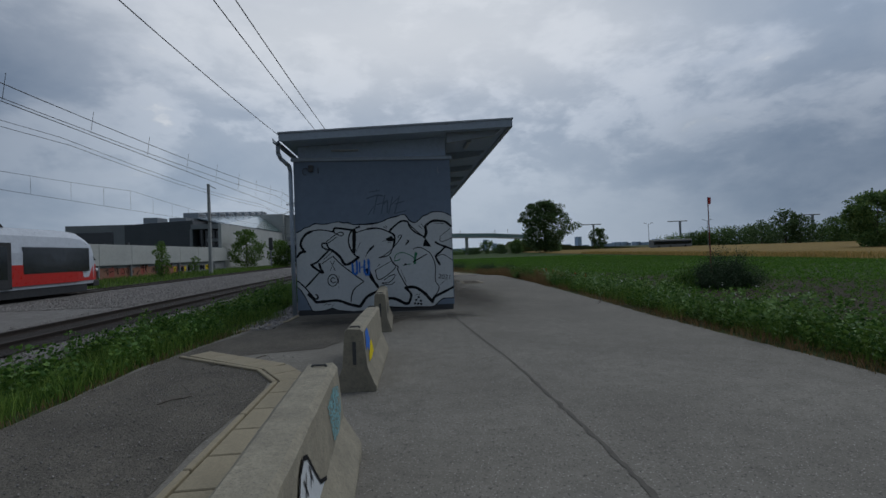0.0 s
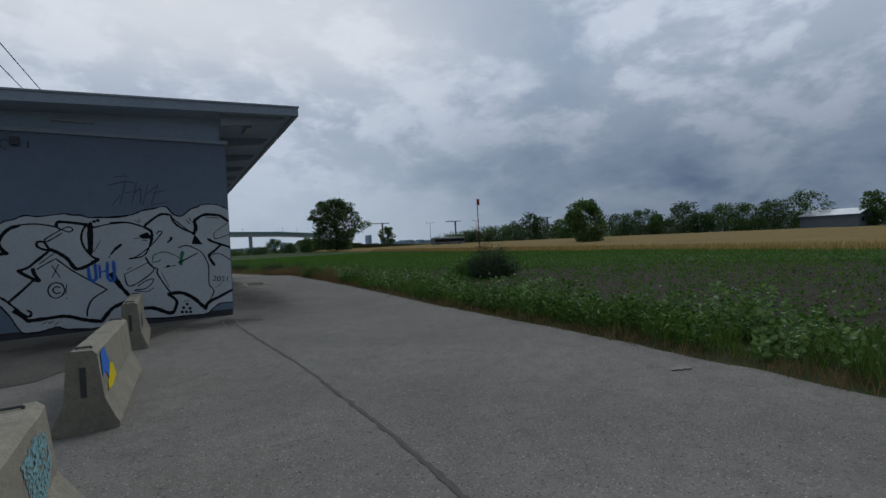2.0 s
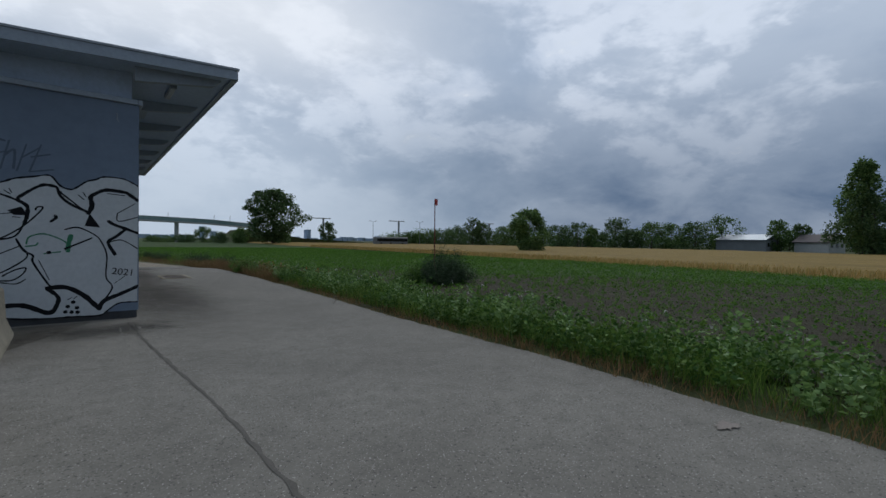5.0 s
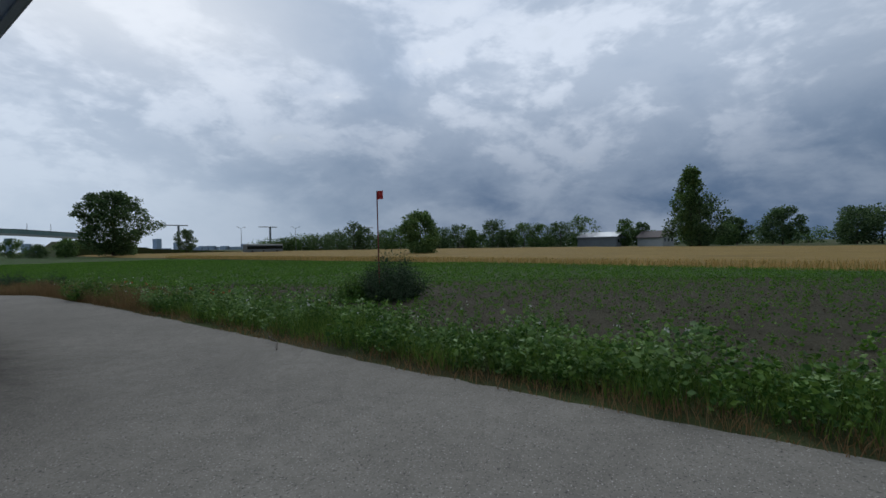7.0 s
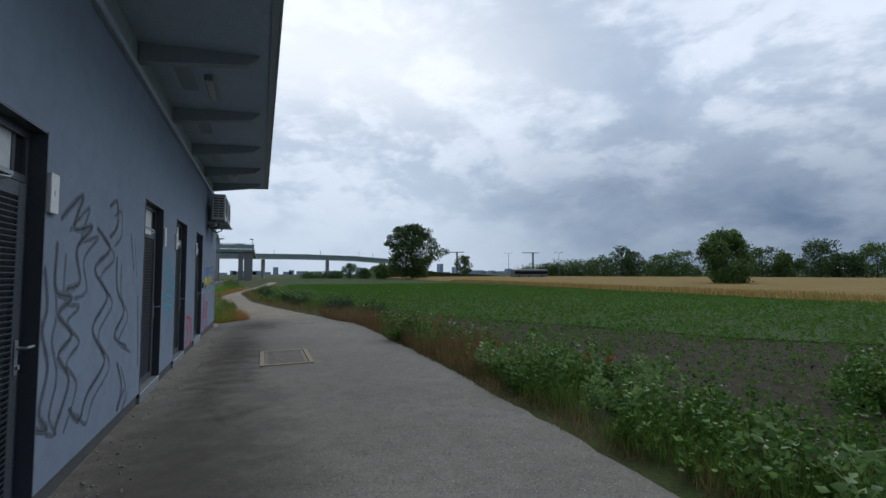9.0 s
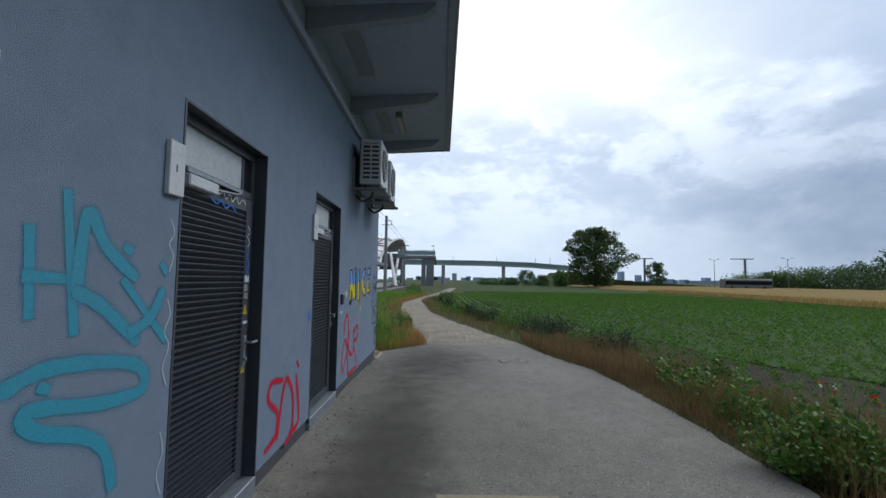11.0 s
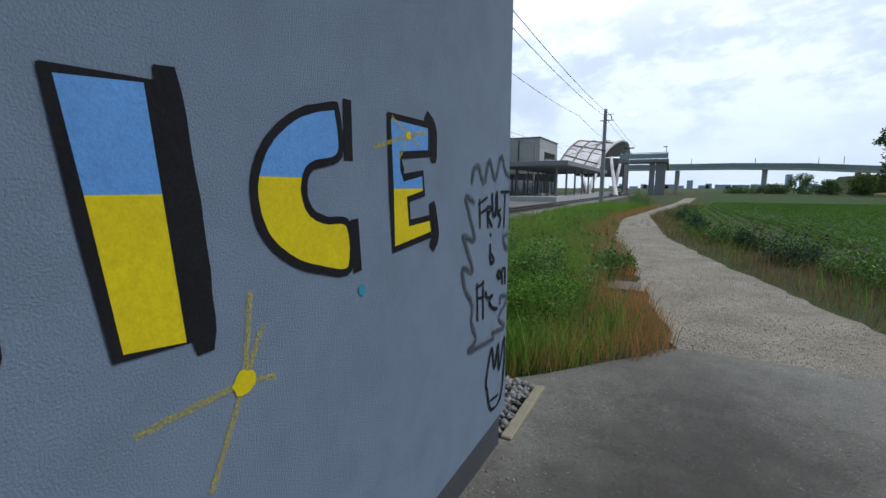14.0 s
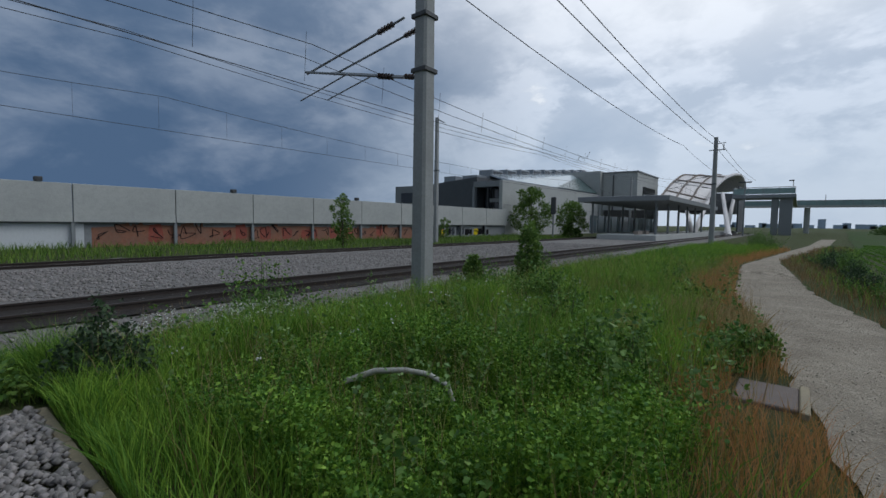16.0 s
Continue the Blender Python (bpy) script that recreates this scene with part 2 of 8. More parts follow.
WEED_PALE = material("pale_leaf", (0.21, 0.34, 0.11), (0.11, 0.21, 0.055), 0.5, scale=1.2, fine=12, bump=0, island=0.35, leafy=0.35, spec=0.3)
WEED_BLUE = material("grey_green_leaf", (0.055, 0.095, 0.045), (0.032, 0.06, 0.026), 0.65, scale=1.0, fine=9, bump=0, island=0.45, leafy=0.2, spec=0.2)
BRAMBLE = material("bramble_leaf", (0.17, 0.34, 0.042), (0.075, 0.18, 0.026), 0.55, scale=0.9, fine=9, bump=0, island=0.55, leafy=0.25, spec=0.25, amount=0.9)
CROP_LEAF = material("crop_leaf", (0.115, 0.25, 0.034), (0.075, 0.17, 0.024), 0.6, scale=0.5, fine=9, bump=0, island=0.4, leafy=0.4, spec=0.12)
TREE_DARK = material("dark_foliage", (0.082, 0.142, 0.056), (0.118, 0.185, 0.070), 0.65, scale=0.25, fine=2, bump=0, island=0.5, leafy=0.35, spec=0.2)
TREE_MID = material("mid_foliage", (0.105, 0.185, 0.058), (0.14, 0.225, 0.066), 0.65, scale=0.25, fine=2, bump=0, island=0.5, leafy=0.35, spec=0.2)
TREE_LIGHT = material("light_foliage", (0.14, 0.24, 0.055), (0.10, 0.18, 0.045), 0.65, scale=0.3, fine=2, bump=0, island=0.4, leafy=0.4, spec=0.2)
BARK = material("bark", (0.10, 0.08, 0.06), (0.06, 0.05, 0.04), 0.9, scale=5, fine=30, bump=0.6)
FLOWER = material("white_flower", (0.75, 0.76, 0.70), None, 0.7, scale=5, fine=30, bump=0, leafy=0.2)
POPPY = material("poppy_red", (0.55, 0.06, 0.015), None, 0.6, scale=5, fine=30, bump=0, leafy=0.2)
TRAIN_WHITE = material("train_silver", (0.50, 0.54, 0.60), (0.45, 0.49, 0.55), 0.35, scale=0.4, fine=5, bump=0.0)
TRAIN_RED = material("train_red", (0.52, 0.018, 0.012), (0.45, 0.015, 0.01), 0.35, scale=0.5, fine=6, bump=0.0)
TRAIN_DARK = material("train_dark", (0.022, 0.024, 0.028), (0.03, 0.03, 0.032), 0.6, scale=1, fine=8, bump=0.1)
DARK_GLASS = material("dark_window", (0.015, 0.018, 0.022), None, 0.08, scale=0.5, fine=3, bump=0.0, spec=0.8)
PALE_GLASS = material("pale_glazing", (0.20, 0.27, 0.28), (0.15, 0.21, 0.22), 0.15, scale=0.4, fine=3, bump=0.0, spec=0.8)
GREEN_GLASS = material("green_parapet_glass", (0.25, 0.37, 0.36), (0.20, 0.30, 0.30), 0.2, scale=0.3, fine=3, bump=0.0)
SHELL = material("pale_shell", (0.72, 0.68, 0.66), (0.60, 0.57, 0.55), 0.45, scale=0.2, fine=4, bump=0.05)
HOUSE_WHITE = material("house_plaster", (0.55, 0.55, 0.52), None, 0.9, scale=0.5, fine=6)
HOUSE_GREY = material("house_grey", (0.22, 0.24, 0.25), None, 0.8, scale=0.5, fine=6)
TILES = material("roof_tiles", (0.10, 0.09, 0.09), (0.14, 0.10, 0.09), 0.8, scale=0.8, fine=6)
FLAG_RED = material("flag_cloth", (0.50, 0.035, 0.03), (0.42, 0.03, 0.03), 0.7, scale=4, fine=40)
POLE_RED = material("pole_paint", (0.23, 0.05, 0.035), (0.15, 0.04, 0.03), 0.6, scale=6, fine=40)
CLADDING = material("dark_cladding", (0.085, 0.092, 0.10), (0.06, 0.065, 0.072), 0.7, scale=0.3, fine=6, bump=0.1)
ROOF_GLASS = material("roof_glass", (0.44, 0.52, 0.55), (0.34, 0.42, 0.45), 0.15, scale=0.25, fine=3, bump=0.0, spec=0.8)
DARK_HIP = material("dark_roof_glass", (0.07, 0.115, 0.11), (0.05, 0.08, 0.08), 0.3, scale=0.4, fine=4, bump=0.0, spec=0.5)
# pale blue-grey: distance haze painted into the colour of the far blocks
FAR_HAZE = material("haze_tinted_town", (0.36, 0.46, 0.58), (0.42, 0.52, 0.64), 0.9, scale=0.02, fine=0.2, bump=0.0)
P_SILVER = material("silver_paint", (0.60, 0.625, 0.635), (0.48, 0.51, 0.53), 0.55, scale=1.6, fine=150, bump=0.4, depth=0.004, amount=0.6)
P_BLACK = material("black_spray", (0.011, 0.011, 0.013), (0.022, 0.022, 0.025), 0.8, scale=5, fine=150, bump=0.3, depth=0.003, spec=0.12)
P_GREY = material("faded_spray", (0.060, 0.067, 0.078), (0.11, 0.125, 0.15), 0.85, scale=9, fine=150, bump=0.3, depth=0.003, spec=0.12)
P_FAINT = material("worn_spray", (0.105, 0.128, 0.162), (0.145, 0.18, 0.235), 0.9, scale=9, fine=150, bump=0.3, depth=0.003, spec=0.12)
P_BLUE = material("light_blue_spray", (0.10, 0.31, 0.68), (0.08, 0.24, 0.55), 0.6, scale=6, fine=150, bump=0.4, depth=0.004)
P_DEEP = material("blue_spray", (0.045, 0.17, 0.60), (0.05, 0.16, 0.5), 0.8, scale=6, fine=150, bump=0.3, depth=0.003, spec=0.15)
P_YELLOW = material("yellow_spray", (0.74, 0.58, 0.010), (0.60, 0.46, 0.02), 0.8, scale=6, fine=150, bump=0.3, depth=0.003, spec=0.15)
P_RED = material("red_spray", (0.55, 0.012, 0.035), (0.45, 0.015, 0.03), 0.8, scale=6, fine=150, bump=0.3, depth=0.003, spec=0.15)
P_TEAL = material("teal_spray", (0.02, 0.27, 0.38), (0.04, 0.24, 0.33), 0.6, scale=6, fine=150, bump=0.4, depth=0.004)
P_WHITE = material("white_spray", (0.62, 0.64, 0.66), (0.5, 0.53, 0.55), 0.6, scale=9, fine=150, bump=0.4, depth=0.004)
P_GREEN = material("green_spray", (0.03, 0.20, 0.10), None, 0.6, scale=9, fine=150)
P_ORANGE = material("orange_graffiti", (0.30, 0.12, 0.07), (0.17, 0.135, 0.11), 0.85, scale=0.8, fine=6)
PATH_STONE = material("path_stone", (0.46, 0.40, 0.325), (0.31, 0.268, 0.21), 0.85, scale=9, fine=60, island=0.4, amount=0.6, spec=0.2)
GRASS_RUST = material("grass_rust", (0.50, 0.27, 0.10), (0.34, 0.21, 0.075), 0.75, scale=0.8, fine=8, bump=0, island=0.5, leafy=0.35, spec=0.15)
RUSTY_BALLAST = material("rusty_ballast", (0.050, 0.042, 0.037), (0.030, 0.026, 0.023), 0.92, scale=2.0, fine=26, bump=1.0, depth=0.05, amount=0.9, spec=0.2)
WHEAT_STALK = material("wheat_stalk", (0.46, 0.33, 0.115), (0.32, 0.225, 0.08), 0.8, scale=0.6, fine=8, bump=0, island=0.35, leafy=0.3, spec=0.12)
BRICK_RED = material("faded_red_graffiti", (0.33, 0.075, 0.05), (0.22, 0.09, 0.07), 0.85, scale=0.8, fine=6)
SLAB_BROWN = material("brown_slab", (0.20, 0.165, 0.145), (0.15, 0.125, 0.11), 0.9, scale=4, fine=80, bump=0.4, amount=0.7, spec=0.25)
BLEACHED = material("bleached_wood", (0.42, 0.41, 0.37), (0.30, 0.30, 0.26), 0.85, scale=8, fine=60, bump=0.4)
SIGN_YELLOW = material("warning_yellow", (0.60, 0.42, 0.01), None, 0.5, scale=6, fine=40, bump=0)



def speckled(name, base, cover, fine=420.0):
    """Thin sprayed mist: a paint that covers only part of the wall in fine specks."""
    m = material(name, base, tuple(c * 0.85 for c in base), 0.8, scale=6, fine=150, bump=0)
    nt = m.node_tree
    no = nt.nodes.new("ShaderNodeTexNoise")
    no.inputs["Scale"].default_value, no.inputs["Detail"].default_value = fine, 1.0
    tc = nt.nodes.new("ShaderNodeTexCoord")
    nt.links.new(tc.outputs["Object"], no.inputs["Vector"])
    mr = nt.nodes.new("ShaderNodeMapRange")
    mid = 0.5 + (0.5 - cover) * 0.36
    mr.inputs[1].default_value, mr.inputs[2].default_value = mid - 0.06, mid + 0.06
    nt.links.new(no.outputs[0], mr.inputs[0])
    nt.links.new(mr.outputs[0], nt.nodes["Principled BSDF"].inputs["Alpha"])
    return m


def dark_patch_material(name, base, most, patchy=0.7):
    """A soft-edged dark patch that thins out towards the rim of its sheet."""
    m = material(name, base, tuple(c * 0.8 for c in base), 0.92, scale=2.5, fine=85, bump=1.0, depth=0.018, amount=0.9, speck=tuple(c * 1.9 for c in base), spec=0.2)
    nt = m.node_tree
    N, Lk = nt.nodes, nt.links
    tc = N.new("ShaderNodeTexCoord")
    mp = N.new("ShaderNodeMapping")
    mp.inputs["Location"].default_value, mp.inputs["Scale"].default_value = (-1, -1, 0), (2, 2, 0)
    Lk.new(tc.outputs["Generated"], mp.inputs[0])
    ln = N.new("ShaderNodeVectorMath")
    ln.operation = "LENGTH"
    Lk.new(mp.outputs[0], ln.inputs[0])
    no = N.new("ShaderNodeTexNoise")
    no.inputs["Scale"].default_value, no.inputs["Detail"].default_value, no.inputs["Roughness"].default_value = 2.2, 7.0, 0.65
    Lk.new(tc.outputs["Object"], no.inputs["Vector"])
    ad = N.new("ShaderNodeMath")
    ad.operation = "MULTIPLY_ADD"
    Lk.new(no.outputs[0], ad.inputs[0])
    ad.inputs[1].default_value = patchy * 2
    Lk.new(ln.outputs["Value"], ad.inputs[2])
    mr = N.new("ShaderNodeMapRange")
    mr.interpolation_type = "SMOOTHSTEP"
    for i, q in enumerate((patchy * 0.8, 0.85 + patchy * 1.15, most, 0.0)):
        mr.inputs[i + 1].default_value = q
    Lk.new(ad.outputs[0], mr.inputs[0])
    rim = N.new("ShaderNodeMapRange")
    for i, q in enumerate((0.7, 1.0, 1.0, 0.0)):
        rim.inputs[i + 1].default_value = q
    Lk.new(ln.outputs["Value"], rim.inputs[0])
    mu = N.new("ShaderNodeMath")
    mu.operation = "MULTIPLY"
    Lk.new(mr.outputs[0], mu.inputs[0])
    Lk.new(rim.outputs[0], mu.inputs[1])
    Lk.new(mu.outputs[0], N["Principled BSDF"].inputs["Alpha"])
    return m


DAMP = dark_patch_material("damp_stain", (0.080, 0.074, 0.066), 0.8)
# worn asphalt tone, also used to paint the shade under the eaves
WORN_SHADE = dark_patch_material("worn_shade_patch", (0.125, 0.112, 0.097), 0.65, 0.45)

# ---------------------------------------------------------------- building helpers


def mesh_of(name, bm, mat, smooth=False):
    me = bpy.data.meshes.new(name)
    bm.normal_update()
    bm.to_mesh(me)
    bm.free()
    me.materials.append(mat)
    if smooth:
        for p in me.polygons:
            p.use_smooth = True
    return me


def part(name, bm, mat, parent=None, label="", smooth=False):
    me = bm if isinstance(bm, bpy.types.Mesh) else mesh_of(name, bm, mat, smooth)
    ob = new(name, me)
    if parent is not None:
        ob.parent = parent
    return tagged(ob, label)


def thing(name, label, category, group="", kind="", at=(0, 0, 0), rz=0.0):
    ob = new(name)
    ob.empty_display_size = 0.2
    ob.matrix_world = pose(*at, 0, 0, rz)
    return tagged(ob, label, category, group, kind)


def box(x0, y0, z0, x1, y1, z1, bevel=0.0, bm=None):
    fresh = bmesh.new()
    bmesh.ops.create_cube(fresh, size=1.0)
    for v in fresh.verts:
        v.co = ((x0 + x1) / 2 + v.co.x * (x1 - x0), (y0 + y1) / 2 + v.co.y * (y1 - y0), (z0 + z1) / 2 + v.co.z * (z1 - z0))
    if bevel:
        bmesh.ops.bevel(fresh, geom=list(fresh.edges), offset=bevel, segments=1, affect="EDGES")
    if bm is None:
        return fresh
    return join(bm, fresh)


def join(bm, extra):
    me = bpy.data.meshes.new("joined")
    extra.to_mesh(me)
    extra.free()
    bm.from_mesh(me)
    bpy.data.meshes.remove(me)
    return bm


def rod(p0, p1, r0, r1=None, seg=10, bm=None):
    bm = bm or bmesh.new()
    p0, p1 = Vector(p0), Vector(p1)
    r1 = r0 if r1 is None else r1
    d = (p1 - p0).normalized()
    a = d.orthogonal().normalized()
    b = d.cross(a)
    ring0 = [bm.verts.new(p0 + (a * math.cos(t) + b * math.sin(t)) * r0) for t in [2 * math.pi * i / seg for i in range(seg)]]
    ring1 = [bm.verts.new(p1 + (a * math.cos(t) + b * math.sin(t)) * r1) for t in [2 * math.pi * i / seg for i in range(seg)]]
    for i in range(seg):
        bm.faces.new((ring0[i], ring0[(i + 1) % seg], ring1[(i + 1) % seg], ring1[i]))
    bm.faces.new(ring0[::-1])
    bm.faces.new(ring1)
    return bm


def pipe(points, r, seg=8, bm=None):
    bm = bm or bmesh.new()
    for a, b in zip(points[:-1], points[1:]):
        rod(a, b, r, r, seg, bm)
    return bm


def tube(points, r, seg=8):
    """One bent tube of joined rings through the points."""
    bm = bmesh.new()
    P = [Vector(p) for p in points]
    rings = []
    for i, p in enumerate(P):
        d = (P[min(i + 1, len(P) - 1)] - P[max(i - 1, 0)]).normalized()
        a = d.cross(Vector((0.3, 0.2, 0.93))).normalized()
        b = d.cross(a)
        k = r * (1.0 - 0.35 * i / len(P))
        rings.append([bm.verts.new(p + (a * math.cos(t) + b * math.sin(t)) * k) for t in [2 * math.pi * j / seg for j in range(seg)]])
    for u, v in zip(rings[:-1], rings[1:]):
        for j in range(seg):
            bm.faces.new((u[j], u[(j + 1) % seg], v[(j + 1) % seg], v[j]))
    bm.faces.new(rings[0][::-1])
    bm.faces.new(rings[-1])
    bmesh.ops.recalc_face_normals(bm, faces=bm.faces)
    return bm


def prism(outline, axis, a, b):
    """A solid from a closed outline of 2-D points, drawn out along axis from a to b."""
    bm = bmesh.new()

    def co(p, t):
        return {"x": (t, p[0], p[1]), "y": (p[0], t, p[1]), "z": (p[0], p[1], t)}[axis]
    v0 = [bm.verts.new(co(p, a)) for p in outline]
    v1 = [bm.verts.new(co(p, b)) for p in outline]
    n = len(outline)
    for i in range(n):
        bm.faces.new((v0[i], v0[(i + 1) % n], v1[(i + 1) % n], v1[i]))
    bm.faces.new(v0[::-1])
    bm.faces.new(v1)
    bmesh.ops.recalc_face_normals(bm, faces=bm.faces)
    return bm


def raw(name, V, F, mat):
    """A mesh from arrays of points and triangles."""
    V, F = np.asarray(V, np.float32), np.asarray(F, np.int32)
    me = bpy.data.meshes.new(name)
    me.vertices.add(len(V))
    me.vertices.foreach_set("co", V.ravel())
    k = F.shape[1]
    me.loops.add(F.size)
    me.loops.foreach_set("vertex_index", F.ravel())
    me.polygons.add(len(F))
    me.polygons.foreach_set("loop_start", np.arange(0, F.size, k, dtype=np.int32))
    me.polygons.foreach_set("loop_total", np.full(len(F), k, dtype=np.int32))
    me.update(calc_edges=True)
    me.materials.append(mat)
    return me


def stuff(name, V, F, mat, label, category):
    return tagged(new(name, raw(name, V, F, mat)), label, category, "", "stuff")


def blades(rng, P, height, width, lean=0.35):
    """Bent blades of grass at the points P: five points and three triangles each."""
    n = len(P)
    h = height * rng.uniform(0.55, 1.25, n)
    w = width * rng.uniform(0.6, 1.3, n)
    a, b = rng.uniform(0, 2 * np.pi, n), rng.uniform(0, 2 * np.pi, n)
    s = np.stack([np.cos(a), np.sin(a), np.zeros(n)], 1) * (w / 2)[:, None]
    off = np.stack([np.cos(b), np.sin(b), np.zeros(n)], 1) * (h * lean * rng.uniform(0.2, 1.2, n))[:, None]
    up = np.stack([np.zeros(n), np.zeros(n), h], 1)
    V = np.stack([P - s, P + s, P - s * 0.75 + off * 0.35 + up * 0.55, P + s * 0.75 + off * 0.35 + up * 0.55, P + off + up * 0.97], 1).reshape(-1, 3)
    F = (np.arange(n) * 5)[:, None, None] + np.array([[0, 1, 3], [0, 3, 2], [2, 3, 4]])
    return V, F.reshape(-1, 3)


def leaves(rng, C, D, size, flat=0.5):
    """Folded leaves at the points C that point along D: four points and two triangles each."""
    n = len(C)
    D = D / np.maximum(np.linalg.norm(D, axis=1, keepdims=True), 1e-6)
    R = rng.normal(size=(n, 3))
    R[:, 2] *= flat
    S = np.cross(D, R)
    S = S / np.maximum(np.linalg.norm(S, axis=1, keepdims=True), 1e-6)
    Nn = np.cross(S, D)
    s = (size * rng.uniform(0.6, 1.35, n))[:, None]
    V = np.stack([C, C + D * s * 0.5 + S * s * 0.34 + Nn * s * 0.12, C + D * s, C + D * s * 0.5 - S * s * 0.34 + Nn * s * 0.12], 1).reshape(-1, 3)
    F = (np.arange(n) * 4)[:, None, None] + np.array([[0, 1, 2], [0, 2, 3]])
    return V, F.reshape(-1, 3)


def merged(*sets):
    Vs, Fs, k = [], [], 0
    for V, F in sets:
        Vs.append(V)
        Fs.append(F + k)
        k += len(V)
    return np.concatenate(Vs), np.concatenate(Fs)


def weeds(rng, P, height, leaf, per, spread=0.35):
    """Upright leafy weeds at P: a thin stem each, with leaves standing out all the way up."""
    n = len(P)
    h = height * rng.uniform(0.5, 1.3, n)
    tip = P + np.stack([rng.normal(0, 0.12, n) * h, rng.normal(0, 0.12, n) * h, h], 1)
    t = rng.uniform(0.15, 1.0, (n, per))
    C = P[:, None] + (tip - P)[:, None] * t[..., None]
    a = rng.uniform(0, 2 * np.pi, (n, per))
    D = np.stack([np.cos(a), np.sin(a), rng.uniform(-0.1, 0.7, (n, per))], -1)
    C = C + D * (spread * h[:, None] * (1.1 - t) * rng.uniform(0, 0.6, (n, per)))[..., None]
    size = np.repeat(leaf * rng.uniform(0.7, 1.2, n), per)
    L = leaves(rng, C.reshape(-1, 3), D.reshape(-1, 3), size)
    side = np.stack([np.full(n, 0.006), np.zeros(n), np.zeros(n)], 1)
    SV = np.stack([P - side, P + side, tip], 1).reshape(-1, 3)
    SF = np.arange(3 * n).reshape(-1, 3)
    return merged(L, (SV, SF))


def smooth01(t):
    t = min(1.0, max(0.0, t))
    return t * t * (3 - 2 * t)


def gz(x, y):
    """The height of the ground."""
    z = -0.13 * smooth01((y - 13) / 5) * smooth01((x + 7) / 2)
    z -= 0.42 * smooth01((-4.9 - x) / 2.0)
    z -= 0.06 * smooth01((x - 4.6) / 1.5)
    return z


def on_ground(X, Y, lift=0.0):
    return np.array([(x, y, gz(x, y) + lift) for x, y in zip(X, Y)])


def bend(y, rows):
    """A smooth edge through rows of (y, x)."""
    return float(np.interp(y, [r[0] for r in rows], [r[1] for r in rows]))


ROAD_RIGHT = [(-60, 3.3), (-11, 3.72), (-6.4, 3.95), (-2.5, 3.95), (1, 4.15), (7.4, 4.35), (12, 4.35), (15.5, 4.3), (17.4, 3.9), (19.1, 3.7)]
ROAD_LEFT = [(-60, -5.6), (-7, -5.02), (-4.9, -5.05), (-2.7, -4.72), (-1.5, -4.46), (0, -4.3), (16.3, -4.3), (16.35, 0.0), (17.27, 0.02), (17.31, -0.35), (17.9, 0.22), (18.6, 0.8), (19.0, 1.05)]
PATH_LEFT = [(18.3, 0.7), (18.8, 1.05), (22.1, 0.52), (29.4, -0.72), (39.5, -1.5), (52, -0.4), (70, 1.2), (100, 3.0)]
PATH_RIGHT = [(17.6, 3.85), (19.6, 3.55), (21, 3.1), (24.9, 2.1), (30.7, 0.8), (43.8, -0.3), (55, 1.0), (70, 2.6), (100, 4.6)]

# ---------------------------------------------------------------- ground, road, path, fields


def sheet(name, xs, ys, zf, mat, label, category):
    V = [(x, y, zf(x, y)) for y in ys for x in xs]
    n = len(xs)
    F = [(j * n + i, j * n + i + 1, (j + 1) * n + i + 1, (j + 1) * n + i) for j in range(len(ys) - 1) for i in range(n - 1)]
    return tagged(new(name, raw(name, V, F, mat)), label, category, "", "structure")


def strip(name, ys, left, right, n, zf, mat, label, category, wobble=0.0, seed=1):
    """A sheet between two edges that vary with y."""
    rnd = random.Random(seed)
    V = []
    for y in ys:
        a, b = left(y) + rnd.uniform(-wobble, wobble), right(y) + rnd.uniform(-wobble, wobble)
        for i in range(n):
            x = a + (b - a) * i / (n - 1)
            V.append((x, y, zf(x, y)))
    F = [(j * n + i, j * n + i + 1, (j + 1) * n + i + 1, (j + 1) * n + i) for j in range(len(ys) - 1) for i in range(n - 1)]
    return tagged(new(name, raw(name, V, F, mat)), label, category, "", "structure")


XS = [-2500, -900, -400, -200, -100, -60, -40, -30, -25] + [-23 + 0.75 * i for i in range(60)] + [24, 30, 40, 60, 100, 200, 400, 900, 2500]
YS = [-900, -300, -100, -60, -40, -30] + [-24 + 1.0 * i for i in range(90)] + [70, 80, 100, 130, 170, 230, 320, 500, 1000, 2500]
sheet("ground", XS, YS, lambda x, y: gz(x, y) - 0.02, EARTH_GRASS, "rough grassy ground reaching to the horizon", "ground")
RY = [-60, -45, -35, -28, -22] + [-18 + 0.25 * i for i in range(138)] + [16.36, 16.6, 16.9, 17.2, 17.27, 17.31, 17.6, 17.9, 18.2, 18.5, 18.75, 18.9]
strip("road", RY, lambda y: bend(y, ROAD_LEFT), lambda y: bend(y, ROAD_RIGHT), 24, lambda x, y: gz(x, y) * (1 if y > 10 else 0) + 0.012, ASPHALT, "worn grey asphalt lane with ragged edges", "road", 0.035, 3)
GY = [18.3 + 0.3 * i for i in range(60)] + [36 + 1.0 * i for i in range(45)] + [85, 100]
strip("gravel_path", GY, lambda y: bend(y, PATH_LEFT), lambda y: bend(y, PATH_RIGHT), 9, lambda x, y: gz(x, y) + 0.004 + 0.012 * noise.noise((x * 1.3, y * 1.3, 0.0)) * smooth01((y - 18) / 2), GRAVEL, "pale crushed gravel footpath curving away", "path", 0.06, 5)
